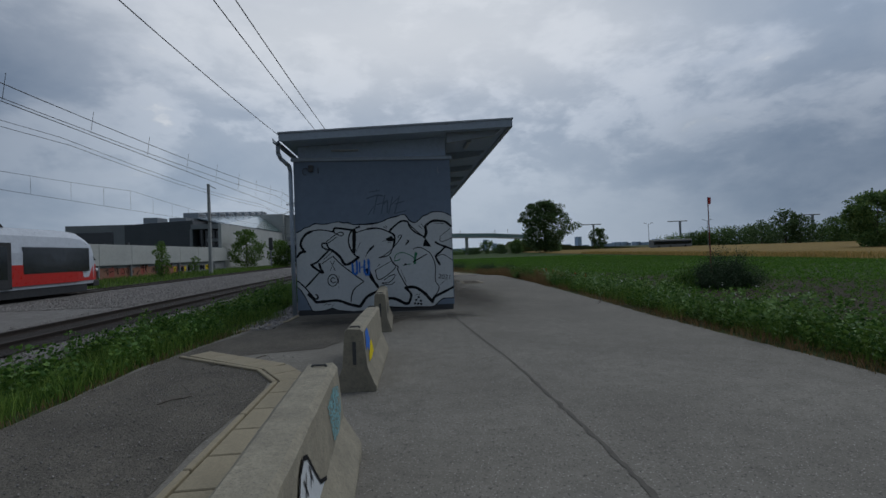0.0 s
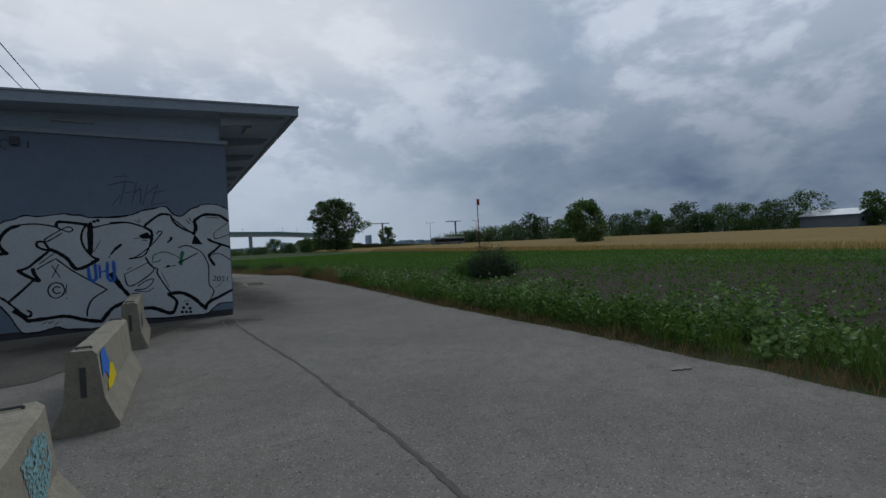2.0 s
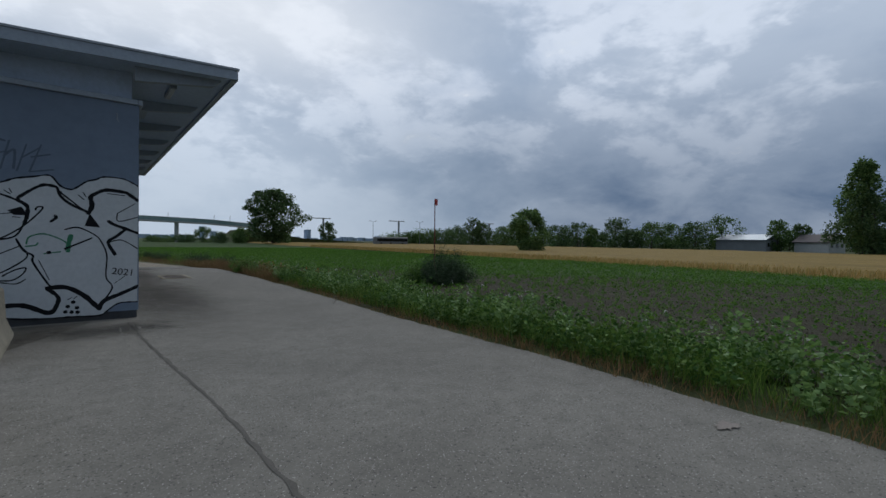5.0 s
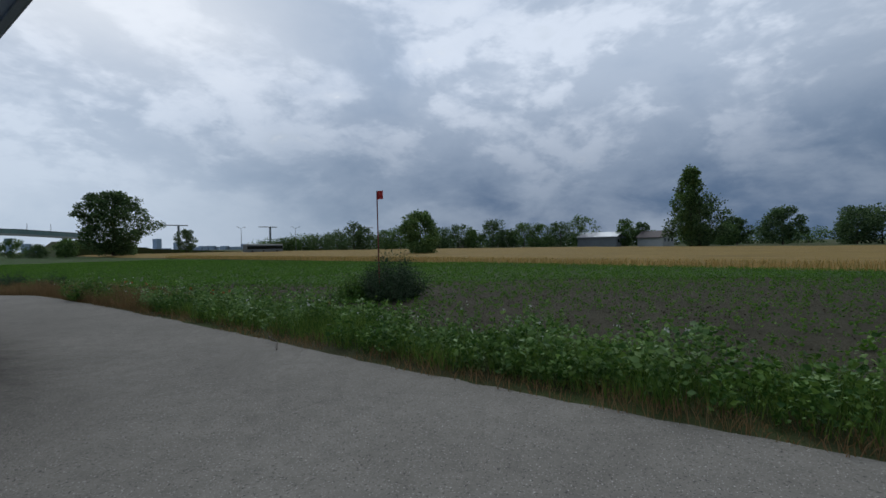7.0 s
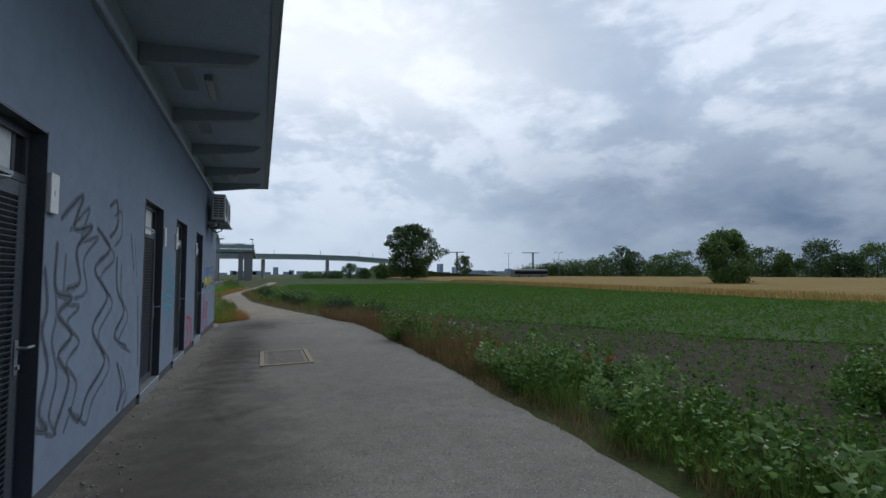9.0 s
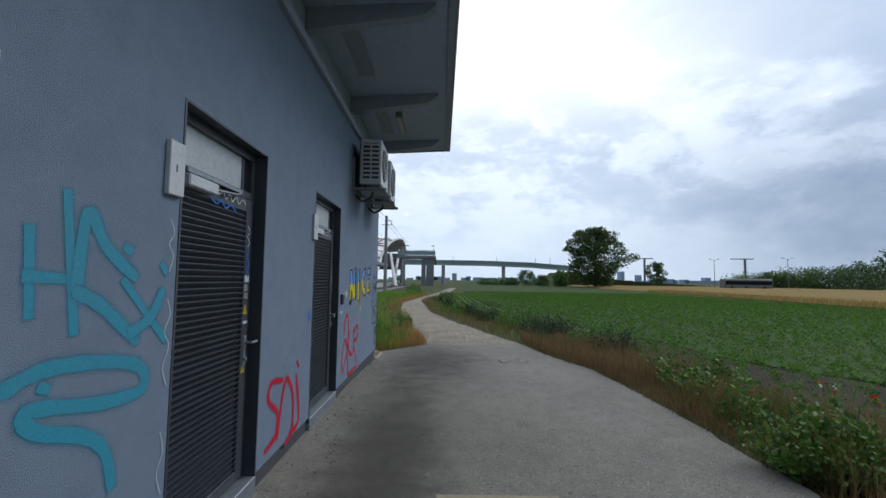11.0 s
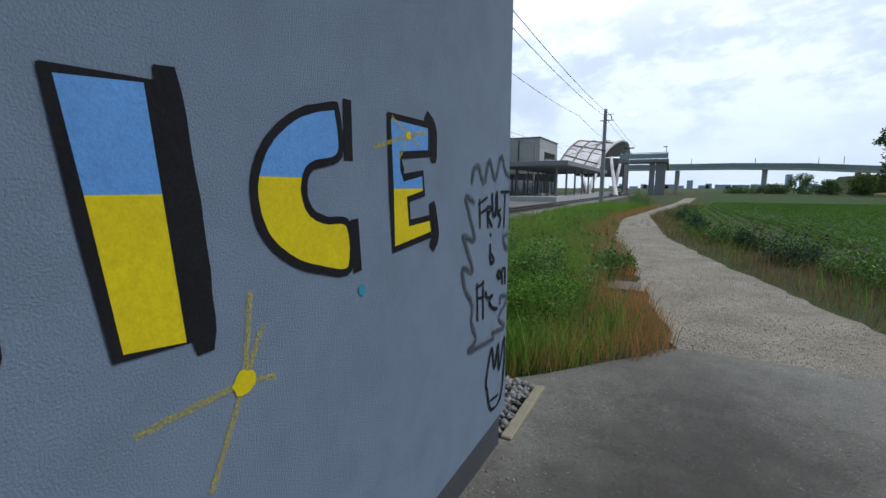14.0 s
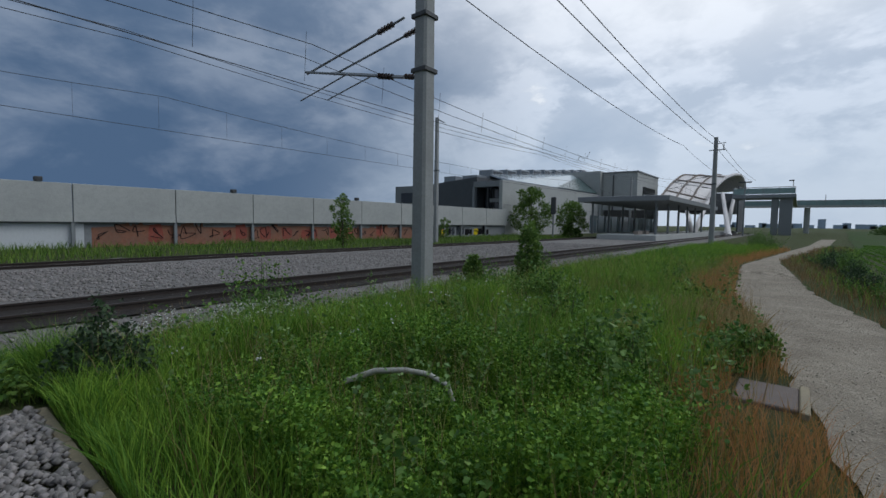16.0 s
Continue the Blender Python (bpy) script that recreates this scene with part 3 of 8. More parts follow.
# older darker asphalt apron at the front of the building, and dirt with painted eaves shade beside the wall
strip("old_apron", [-20, -18, -16, -14, -12, -11, -10, -9, -8.4] + [-7.9 + 0.25 * i for i in range(32)], lambda y: bend(y, [(-20, -5.2), (-8, -5.0), (-4.4, -4.95), (-2.4, -4.5), (0, -4.2)]), lambda y: bend(y, [(-8, -2.95), (-6.3, -2.85), (-5.6, -3.0), (-4.3, -4.1), (-4.15, -2.6), (0, -0.6)]), 8, lambda x, y: 0.018, ASPHALT_OLD, "older dark asphalt apron beside the drain", "pavement", 0.03, 7)
# tar seam running out from the building along the lane
SEAM = [(-0.2, -0.6), (-0.12, -2.0), (0.0, -3.8), (0.14, -5.6), (0.19, -7.2), (0.21, -8.4), (0.19, -9.2), (0.25, -12), (0.4, -18)]
seam_v, seam_f = [], []
rs = random.Random(12)
for (xa, ya), (xb, yb) in zip(SEAM[:-1], SEAM[1:]):
    for i in range(12):
        t = i / 12
        x, y = xa + (xb - xa) * t, ya + (yb - ya) * t
        w = rs.uniform(0.010, 0.028)
        x += rs.uniform(-0.012, 0.012)
        seam_v += [(x - w, y, 0.0165), (x + w, y, 0.0165)]
seam_f = [(2 * i, 2 * i + 1, 2 * i + 3, 2 * i + 2) for i in range(len(seam_v) // 2 - 1)]
tagged(new("tar_seam", raw("tar_seam", seam_v, seam_f, TAR)), "dark tar-filled seam in the asphalt", "seam", "", "structure")


def blot(name, cx, cy, r, mat, label, category, squash=0.6, seed=1, z=0.019):
    rnd = random.Random(seed)
    bm = bmesh.new()
    vs = []
    for i in range(22):
        a = 2 * math.pi * i / 22
        q = r * rnd.uniform(0.55, 1.15)
        vs.append(bm.verts.new((cx + q * math.cos(a), cy + q * squash * math.sin(a), z + (gz(cx, cy) if cy > 10 else 0))))
    bm.faces.new(vs)
    return tagged(new(name, mesh_of(name, bm, mat)), label, category, "", "structure")




def soft_dark_patch(cx, cy, rx, ry, mat, label, z=0.0185):
    xs = [cx + rx * (i / 6 - 1) for i in range(13)]
    ys = [cy + ry * (i / 6 - 1) for i in range(13)]
    return sheet("asphalt_dark_patch", xs, ys, lambda x, y: (gz(x, y) if y > 10 else 0) + z, mat, label, "stain")


soft_dark_patch(-0.6, -1.2, 1.5, 0.9, DAMP, "damp dark patch on the asphalt by the gable", 0.0215)
soft_dark_patch(-3.0, -1.4, 1.3, 1.0, DAMP, "damp dark patch on the asphalt by the barrier", 0.0225)
soft_dark_patch(1.2, 16.2, 1.7, 4.0, WORN_SHADE, "large dark worn patch at the end of the asphalt", 0.0195)
# next two sheets: dirt plus the eaves' shade painted along the wall
soft_dark_patch(0.9, 10.6, 0.9, 6.0, WORN_SHADE, "long band of dirt and painted eaves shade on the asphalt", 0.0225)
soft_dark_patch(0.75, 3.6, 1.6, 7.0, WORN_SHADE, "dirt and painted eaves shade on the asphalt beside the wall", 0.0215)
blot("lane_debris", 3.33, -8.6, 0.13, COVER_IRON, "small brown scrap lying on the asphalt", "debris", 0.6, 32, 0.024)

# crop field with a bare strip near the lane, then ripe wheat
strip("bare_soil", [-60, -40] + [-30 + 1.0 * i for i in range(81)], lambda y: 5.4 + 0.3 * noise.noise((0.0, y * 0.4, 0.0)), lambda y: bend(y, [(-60, 33), (-12, 26), (0, 20), (8, 14), (16, 10), (30, 8), (45, 6.5), (50, 5.6)]), 14, lambda x, y: gz(x, y) + 0.02 + 0.05 * noise.noise((x * 0.9, y * 0.9, 1.0)), SOIL, "bare crumbly brown soil beside the crop", "soil", 0.3, 21)
strip("crop_field", [-200, -120, -60, -30] + [-20 + 2 * i for i in range(45)] + [80, 110, 150, 200, 260, 330], lambda y: bend(y, [(-60, 19), (-40, 22), (-12, 24.5), (0, 18.5), (8, 12.5), (16, 8.5), (30, 6.5), (45, 5), (60, 3.6), (100, 6), (330, 20)]), lambda y: bend(y, [(-200, -10), (-60, 19), (-10.8, 27.2), (23.5, 33.8), (356, 63)]), 14, lambda x, y: gz(x, y) + 0.045, CROP, "low green row crop on a wide field", "field", 0.25, 22)
WNEAR = [(-200, -9), (-60, 19.5), (-10.8, 27.5), (23.5, 34), (120, 43), (230, 60)]
WFAR = [(-200, 130), (-60, 115), (-23, 104), (40, 150), (120, 150), (230, 110)]
strip("wheat_field", [-200, -120, -60] + [-40 + 4 * i for i in range(60)] + [215, 230], lambda y: bend(y, WNEAR), lambda y: bend(y, WFAR), 24, lambda x, y: -0.1 + (0.32 + 0.10 * noise.noise((x * 0.2, y * 0.2, 4.0)) + 0.06 * noise.noise((x, y, 2.0))) * smooth01((x - bend(y, WNEAR) - 0.4) / 1.5), WHEAT, "ripe golden wheat beyond the green crop", "field", 0.35, 23)

# ---------------------------------------------------------------- railway
TRACK_X, TRACK_Z = -10.9, -0.17
strip("ballast", [-60, -40, -30] + [-24 + 0.5 * i for i in range(170)] + [64, 75, 90, 120, 160], lambda y: -25.4, lambda y: -8.3, 26, lambda x, y: (-0.45 if x < -24.6 or x > -8.6 else -0.33) + 0.03 * noise.noise((x * 2, y * 2, 0.0)), BALLAST, "grey crushed stone track ballast", "ballast", 0.12, 41)


def rail_bm(x, y0, y1, z):
    prof = [(-0.07, -0.16), (0.07, -0.16), (0.07, -0.145), (0.012, -0.12), (0.012, -0.045), (0.036, -0.035), (0.036, 0.0), (-0.036, 0.0), (-0.036, -0.035), (-0.012, -0.045), (-0.012, -0.12), (-0.07, -0.145)]
    return prism([(x + a, z + b) for a, b in prof], "y", y0, y1)


def track(cx, z, label):
    t = thing("railway_track", label, "track", "railway tracks", "structure")
    for s in (-0.7175, 0.7175):
        part("rail", rail_bm(cx + s, -60, 160, z), RUST, t, "rusty steel rail")
    sl = mesh_of("sleeper", box(-1.3, -0.13, -0.14, 1.3, 0.13, 0.0, 0.02), CONCRETE)
    for i in range(150):
        ob = new("sleeper", sl)
        ob.parent = t
        ob.location = (cx, -20 + i * 0.62, z - 0.165)
    return t


strip("rusty_bed", [-24 + 1.0 * i for i in range(90)], lambda y: -12.35, lambda y: -9.45, 12, lambda x, y: -0.295 + 0.025 * noise.noise((x * 3, y * 3, 0.0)), RUSTY_BALLAST, "rust-stained ballast between the rails", "ballast", 0.08, 43)
track(TRACK_X, TRACK_Z, "railway track of rusty rails on concrete sleepers")
track(-22.0, TRACK_Z - 0.05, "far railway track of rusty rails on sleepers")
rg = np.random.default_rng(8)
n = 9000
PX, PY = rg.uniform(-13.2, -8.0, n), rg.uniform(-8, 46, n)
cen = np.stack([PX, PY, np.full(n, -0.325)], 1)
oct_v = np.array([[1, 0, 0], [-1, 0, 0], [0, 1, 0], [0, -1, 0], [0, 0, 0.8], [0, 0, -0.8]])
oct_f = np.array([[0, 2, 4], [2, 1, 4], [1, 3, 4], [3, 0, 4], [2, 0, 5], [1, 2, 5], [3, 1, 5], [0, 3, 5]])
sv = cen[:, None] + oct_v[None] * rg.uniform(0.02, 0.045, (n, 1, 1)) * rg.uniform(0.6, 1.4, (n, 6, 1))
m = 15000
far = np.stack([rg.uniform(-20.5, -13.0, m), 8 + 50 * rg.uniform(0, 1, m) ** 1.4, np.full(m, -0.32)], 1)
sv = np.concatenate([sv, far[:, None] + oct_v[None] * rg.uniform(0.025, 0.07, (m, 1, 1)) * rg.uniform(0.6, 1.4, (m, 6, 1))])
n += m
sf = (np.arange(n) * 6)[:, None, None] + oct_f
stuff("ballast_stones", sv.reshape(-1, 3), sf.reshape(-1, 3), STONE, "loose crushed stones lying along the track", "stones")


def concrete_mast(x, y, h, w0, w1, base, brackets, label, square=True):
    t = thing("catenary_mast", label, "mast", "catenary masts", at=(x, y, base))
    bm = bmesh.new()
    seg = 8
    rings = []
    for z, w in ((0, w0), (h, w1)):
        c = 0.3
        pts = [(1, -1 + c), (1, 1 - c), (1 - c, 1), (-1 + c, 1), (-1, 1 - c), (-1, -1 + c), (-1 + c, -1), (1 - c, -1)]
        rings.append([bm.verts.new((a * w / 2, b * w / 2, z)) for a, b in pts])
    for i in range(seg):
        bm.faces.new((rings[0][i], rings[0][(i + 1) % seg], rings[1][(i + 1) % seg], rings[1][i]))
    bm.faces.new(rings[1])
    bm.faces.new(rings[0][::-1])
    part("mast_shaft", bm, MAST_CONC, t, "tapered pale grey concrete shaft")
    for z in brackets:
        part("clamp", box(-w1 / 2 - 0.06, -w1 / 2 - 0.06, z - 0.05, w1 / 2 + 0.06, w1 / 2 + 0.06, z + 0.05, 0.01), DARK_STEEL, t)
    return t


def cantilever(t, z, reach, w, y=0.0):
    """A raised tube arm towards the track, with insulators at the mast."""
    part("stay_tube", rod((-w / 2, y, z + 0.55), (-reach, y, z + 0.05), 0.028, 0.028, 8), STEEL, t)
    part("strut_tube", rod((-w / 2, y, z - 0.75), (-reach * 1.02, y, z + 0.12), 0.032, 0.032, 8), STEEL, t)
    for za, zb, f in ((z + 0.55, z + 0.05, 0.10), (z - 0.75, z + 0.12, 0.10)):
        bm = bmesh.new()
        for k in range(5):
            s = f + 0.028 * k
            p = Vector((-w / 2, y, za)).lerp(Vector((-reach, y, zb)), s)
            q = Vector((-w / 2, y, za)).lerp(Vector((-reach, y, zb)), s + 0.02)
            rod(p, q, 0.075, 0.045, 8, bm)
        part("insulator", bm, INSULATOR, t, "dark ribbed insulator")
    part("steady_arm", rod((-reach * 0.55, y, z - 0.28), (-reach * 1.08, y, z - 0.62), 0.02, 0.02, 6), STEEL, t)


m1 = concrete_mast(-6.4, 24.2, 11.0, 0.42, 0.32, -0.47, (5.45, 6.65), "pale grey concrete catenary mast in the grass")
for yy in (-0.45, 0.45):
    cantilever(m1, 6.1 + yy * 0.25, 3.9, 0.42, yy)
m2 = concrete_mast(-6.7, 70.0, 11.2, 0.50, 0.34, -0.47, (6.4,), "concrete catenary mast beside the path")
cantilever(m2, 6.7, 3.9, 0.40)
part("cross_arm", rod((-0.6, 0, 9.9), (0.9, 0, 9.9), 0.05, 0.05, 8), STEEL, m2)
part("cross_arm", rod((-0.1, 0, 10.5), (0.9, 0, 10.6), 0.04, 0.04, 8), STEEL, m2)
part("lamp_post_arm", rod((0.7, 0, 9.9), (0.7, 0, 10.4), 0.04, 0.05, 8), DARK_STEEL, m2)
m3 = concrete_mast(-27.0, 49.3, 12.0, 0.42, 0.30, -0.45, (7.0,), "slim concrete catenary mast beyond the tracks")
part("top_arm", rod((0, 0, 11.9), (0.9, 0, 11.4), 0.05, 0.05, 8), STEEL, m3)
m4 = concrete_mast(-27.0, 112.0, 12.0, 0.42, 0.30, -0.45, (7.0,), "distant concrete catenary mast beyond the tracks")


def wire(points, r, label, sag=0.0):
    P = []
    for (a, b) in zip(points[:-1], points[1:]):
        for i in range(12):
            P.append(Vector(a).lerp(Vector(b), i / 12) - Vector((0, 0, sag * 4 * (i / 12) * (1 - i / 12))))
    P.append(Vector(points[-1]))
    bm = bmesh.new()
    rings = [[bm.verts.new(p + Vector((r * math.cos(t), 0, r * math.sin(t)))) for t in [2 * math.pi * k / 5 for k in range(5)]] for p in P]
    for u, v in zip(rings[:-1], rings[1:]):
        for k in range(5):
            bm.faces.new((u[k], u[(k + 1) % 5], v[(k + 1) % 5], v[k]))
    bm.faces.new(rings[0][::-1])
    bm.faces.new(rings[-1])
    bmesh.ops.recalc_face_normals(bm, faces=bm.faces)
    return tagged(new("overhead_wire", mesh_of("overhead_wire", bm, WIRE)), label, "wire", "overhead wires")


MASTS_Y = (-68, -22, 24.2, 70, 116)
wire([(-10.9 + (0.2 if i % 2 else -0.2), y, 5.55) for i, y in enumerate(MASTS_Y)], 0.012, "thin contact wire over the track")
wire([(-10.7, y, 6.6) for y in MASTS_Y], 0.012, "sagging carrier wire above the contact wire", 0.7)
wire([(-11.3, y, 6.4) for y in MASTS_Y], 0.011, "sagging carrier wire above the contact wire", 0.6)
wire([(-22.0 + (0.2 if i % 2 else -0.2), y, 5.55) for i, y in enumerate(MASTS_Y)], 0.012, "thin contact wire over the far track")
wire([(-22.0, y, 7.0) for y in MASTS_Y], 0.012, "sagging carrier wire over the far track", 0.7)
for xx, zz, sg in ((-6.85, 10.0, 0.5), (-6.25, 10.1, 0.5), (-9.75, 10.2, 0.6), (-27, 11.2, 0.5), (-26.4, 10.6, 0.5)):
    wire([(xx, y, zz) for y in MASTS_Y], 0.02, "long feeder line strung between the masts", sg)
drop = bmesh.new()
for i in range(60):
    y = -60 + 3.0 * i
    ph = ((y + 68) / 46) % 1.0
    rod((-10.8, y, 5.55), (-10.7, y, 6.9 - 0.7 * 4 * ph * (1 - ph)), 0.006, 0.006, 4, drop)
    rod((-22.0, y, 5.55), (-22.0, y, 7.0 - 0.7 * 4 * ph * (1 - ph)), 0.006, 0.006, 4, drop)
tagged(new("dropper_wires", mesh_of("dropper_wires", drop, WIRE)), "short dropper wires between contact and carrier wire", "wire", "", "stuff")
loop = bmesh.new()
pipe([(-10.8, 44.0, 5.6), (-10.8, 44.3, 5.95), (-10.8, 44.9, 5.85), (-10.8, 45.5, 6.0), (-10.8, 46.0, 6.45)], 0.014, 6, loop)
tagged(new("jumper_cable", mesh_of("jumper_cable", loop, WIRE)), "looped jumper cable hanging under the carrier wire", "cable")

# ---------------------------------------------------------------- utility building
L_END, W_X, WALL_TOP = 16.33, -4.0, 3.93
DOORS = [(2.95, 4.06), (6.84, 7.95), (9.10, 10.22), (11.58, 12.76)]
D_LOW, D_HIGH = 0.15, 2.60
hut = thing("utility_building", "single-storey grey rendered utility building covered in graffiti", "building", at=(0, 0, 0))

edges_y = [0.0] + [v for d in DOORS for v in d] + [L_END]
outline = [(0.0, 0.15)]
for a, b in DOORS:
    outline += [(a, 0.15), (a, D_HIGH), (b, D_HIGH), (b, 0.15)]
outline += [(L_END, 0.15), (L_END, WALL_TOP), (0.0, WALL_TOP)]
part("wall", prism(outline, "x", -0.28, 0.0), RENDER_GREY, hut, "long rendered wall with four door openings")
part("wall", box(W_X, 0.0, 0.15, -0.28, 0.28, WALL_TOP), RENDER_GREY, hut, "short rendered end wall")
part("wall", box(W_X, L_END - 0.28, 0.15, -0.28, L_END, WALL_TOP), RENDER_GREY, hut, "short rendered end wall")
part("wall", box(W_X, 0.28, 0.15, W_X + 0.28, L_END - 0.28, WALL_TOP), RENDER_GREY, hut, "long rendered wall towards the railway")
part("interior_slab", box(W_X + 0.28, 0.28, 0.02, -0.28, L_END - 0.28, 0.12), SHADED_CONC, hut)
part("inner_ceiling", box(W_X + 0.28, 0.28, WALL_TOP - 0.2, -0.28, L_END - 0.28, WALL_TOP), SHADED_CONC, hut)
for i in range(0, len(edges_y), 2):
    part("plinth", box(-0.27, edges_y[i] + 0.002, -0.2, -0.025, edges_y[i + 1] - (0.03 if i == 8 else 0.002), 0.149), PLINTH, hut, "dark set-back plinth strip")
part("plinth", box(W_X + 0.025, 0.025, -0.2, -0.272, 0.27, 0.149), PLINTH, hut, "dark set-back plinth strip")
part("plinth", box(W_X + 0.025, L_END - 0.27, -0.2, -0.272, L_END - 0.025, 0.149), PLINTH, hut, "dark set-back plinth strip")
for a, b in DOORS:
    part("threshold", box(-0.30, a, -0.05, 0.012, b, 0.14, 0.006), ZINC, hut, "pale metal door threshold")
# trim along the wall heads
part("wall_trim", box(-0.02, -0.05, WALL_TOP - 0.005, 0.055, L_END + 0.05, WALL_TOP + 0.085, 0.008), ROOF_METAL, hut, "folded metal capping")
part("wall_trim", box(W_X - 0.05, -0.055, WALL_TOP - 0.005, -0.022, 0.02, WALL_TOP + 0.085, 0.008), ROOF_METAL, hut, "folded metal capping")
part("wall_trim", box(W_X - 0.05, L_END - 0.02, WALL_TOP - 0.005, -0.022, L_END + 0.055, WALL_TOP + 0.085, 0.008), ROOF_METAL, hut, "folded metal capping")
# clerestory upstand under the mono-pitch roof
RX0, RX1, RY0, RY1 = -4.15, 1.52, -0.62, 16.72


def roof_z(x):
    return 4.32 + (x - RX0) / (RX1 - RX0) * 0.30


up = prism([(W_X + 0.1, WALL_TOP + 0.08), (-0.1, WALL_TOP + 0.08), (-0.1, roof_z(-0.1) - 0.002), (W_X + 0.1, roof_z(W_X) - 0.002)], "y", 0.10, 0.30)
part("gable_panel", up, SOFFIT, hut, "recessed grey panel below the roof")
up = prism([(W_X + 0.1, WALL_TOP + 0.08), (-0.1, WALL_TOP + 0.08), (-0.1, roof_z(-0.1) - 0.002), (W_X + 0.1, roof_z(W_X) - 0.002)], "y", L_END - 0.3, L_END - 0.1)
part("gable_panel", up, SOFFIT, hut, "recessed grey panel below the roof")
part("upstand", box(-0.30, 0.302, WALL_TOP + 0.08, -0.1, L_END - 0.302, roof_z(-0.3)), SOFFIT, hut)
part("upstand", box(W_X + 0.1, 0.302, WALL_TOP + 0.08, W_X + 0.3, L_END - 0.302, roof_z(W_X + 0.1)), SOFFIT, hut)
roof = part("roof", prism([(RX0, roof_z(RX0)), (RX1, roof_z(RX1)), (RX1, roof_z(RX1) + 0.10), (RX0, roof_z(RX0) + 0.10)], "y", RY0, RY1), SOFFIT, hut, "flat grey mono-pitch roof with deep eaves")
part("fascia", prism([(RX0 - 0.02, roof_z(RX0) - 0.03), (RX1 + 0.02, roof_z(RX1) - 0.03), (RX1 + 0.02, roof_z(RX1) + 0.15), (RX0 - 0.02, roof_z(RX0) + 0.15)], "y", RY0 - 0.03, RY0 - 0.002), ROOF_METAL, roof, "folded metal fascia")
part("fascia", prism([(RX0 - 0.02, roof_z(RX0) - 0.03), (RX1 + 0.02, roof_z(RX1) - 0.03), (RX1 + 0.02, roof_z(RX1) + 0.15), (RX0 - 0.02, roof_z(RX0) + 0.15)], "y", RY1 + 0.002, RY1 + 0.03), ROOF_METAL, roof, "folded metal fascia")
part("fascia", box(RX1 + 0.002, RY0, roof_z(RX1) - 0.035, RX1 + 0.03, RY1, roof_z(RX1) + 0.15, 0.004), ROOF_METAL, roof, "folded metal fascia")
part("drip_edge", box(RX1 - 0.09, RY0 + 0.03, roof_z(RX1) - 0.045, RX1 - 0.002, RY1 - 0.03, roof_z(RX1) - 0.012, 0.006), ROOF_METAL, roof)
part("roof_edge_lip", prism([(RX0 - 0.04, roof_z(RX0) + 0.152), (RX1 + 0.04, roof_z(RX1) + 0.152), (RX1 + 0.04, roof_z(RX1) + 0.19), (RX0 - 0.04, roof_z(RX0) + 0.19)], "y", RY0 - 0.05, RY0 + 0.06), ZINC, roof)
for y in (-0.28, 2.05, 4.40, 6.72, 9.05, 11.36, 13.68, 16.0):
    za, zb = roof_z(0.0), roof_z(1.30)
    bm = prism([(-0.09, WALL_TOP + 0.35), (1.16, zb - 0.15), (1.30, zb - 0.03), (1.30, zb + 0.001), (-0.09, za + 0.001)], "y", y - 0.06, y + 0.06)
    part("eaves_beam", bm, ROOF_METAL, roof, "grey steel bracket beam under the eaves")
for y in (0.85, 7.9, 14.8):
    lamp = part("eaves_lamp", box(0.55, y - 0.42, roof_z(0.6) - 0.09, 0.65, y + 0.42, roof_z(0.6) - 0.012, 0.015), LAMP_TUBE, roof, "unlit fluorescent batten lamp")
    part("end_cap", box(0.545, y - 0.46, roof_z(0.6) - 0.093, 0.655, y - 0.425, roof_z(0.6) - 0.01), ZINC, lamp)
for y in (3.3, 7.6, 9.9, 12.4, 14.9):
    part("soffit_panel", box(0.18, y - 0.75, roof_z(0.2) - 0.014, 0.40, y + 0.5, roof_z(0.2) - 0.004), ROOF_METAL, roof)
part("gable_lamp", box(-3.05, 0.02, 4.19, -2.35, 0.075, 4.235, 0.01), LAMP_TUBE, hut, "thin batten lamp on the gable")
# gutter and downpipe on the railway side
part("gutter", prism([(RX0 - 0.16, roof_z(RX0) + 0.04), (RX0 - 0.15, roof_z(RX0) - 0.07), (RX0 - 0.06, roof_z(RX0) - 0.09), (RX0 - 0.024, roof_z(RX0) - 0.02), (RX0 - 0.04, roof_z(RX0) - 0.02), (RX0 - 0.07, roof_z(RX0) - 0.07), (RX0 - 0.14, roof_z(RX0) - 0.055), (RX0 - 0.15, roof_z(RX0) + 0.04)], "y", RY0 - 0.04, RY1), ZINC, roof, "metal eaves gutter")
part("downpipe", pipe([(-4.24, -0.45, 4.26), (-4.24, -0.45, 4.05), (-4.20, -0.38, 3.93), (-4.07, -0.14, 3.80), (-4.06, -0.07, 3.68), (-4.06, -0.07, 0.05)], 0.05, 12), ROOF_METAL, hut, "grey metal downpipe", True)
# wall lamp and hooks on the gable end
wl = part("wall_lamp", box(-3.62, -0.07, 3.66, -3.50, 0.0, 3.82, 0.01), DARK_STEEL, hut, "small dark wall lamp")
ring = bmesh.new()
pipe([(-3.70 + 0.07 * math.cos(a), -0.03, 3.67 + 0.09 * math.sin(a)) for a in [math.pi * (0.2 + 0.2 * k) for k in range(8)]], 0.008, 6, ring)
part("cable_loop", ring, DARK_STEEL, wl)
part("hook", rod((-3.38, -0.03, 3.62), (-3.38, -0.03, 3.75), 0.012, 0.012, 6), DARK_STEEL, hut)
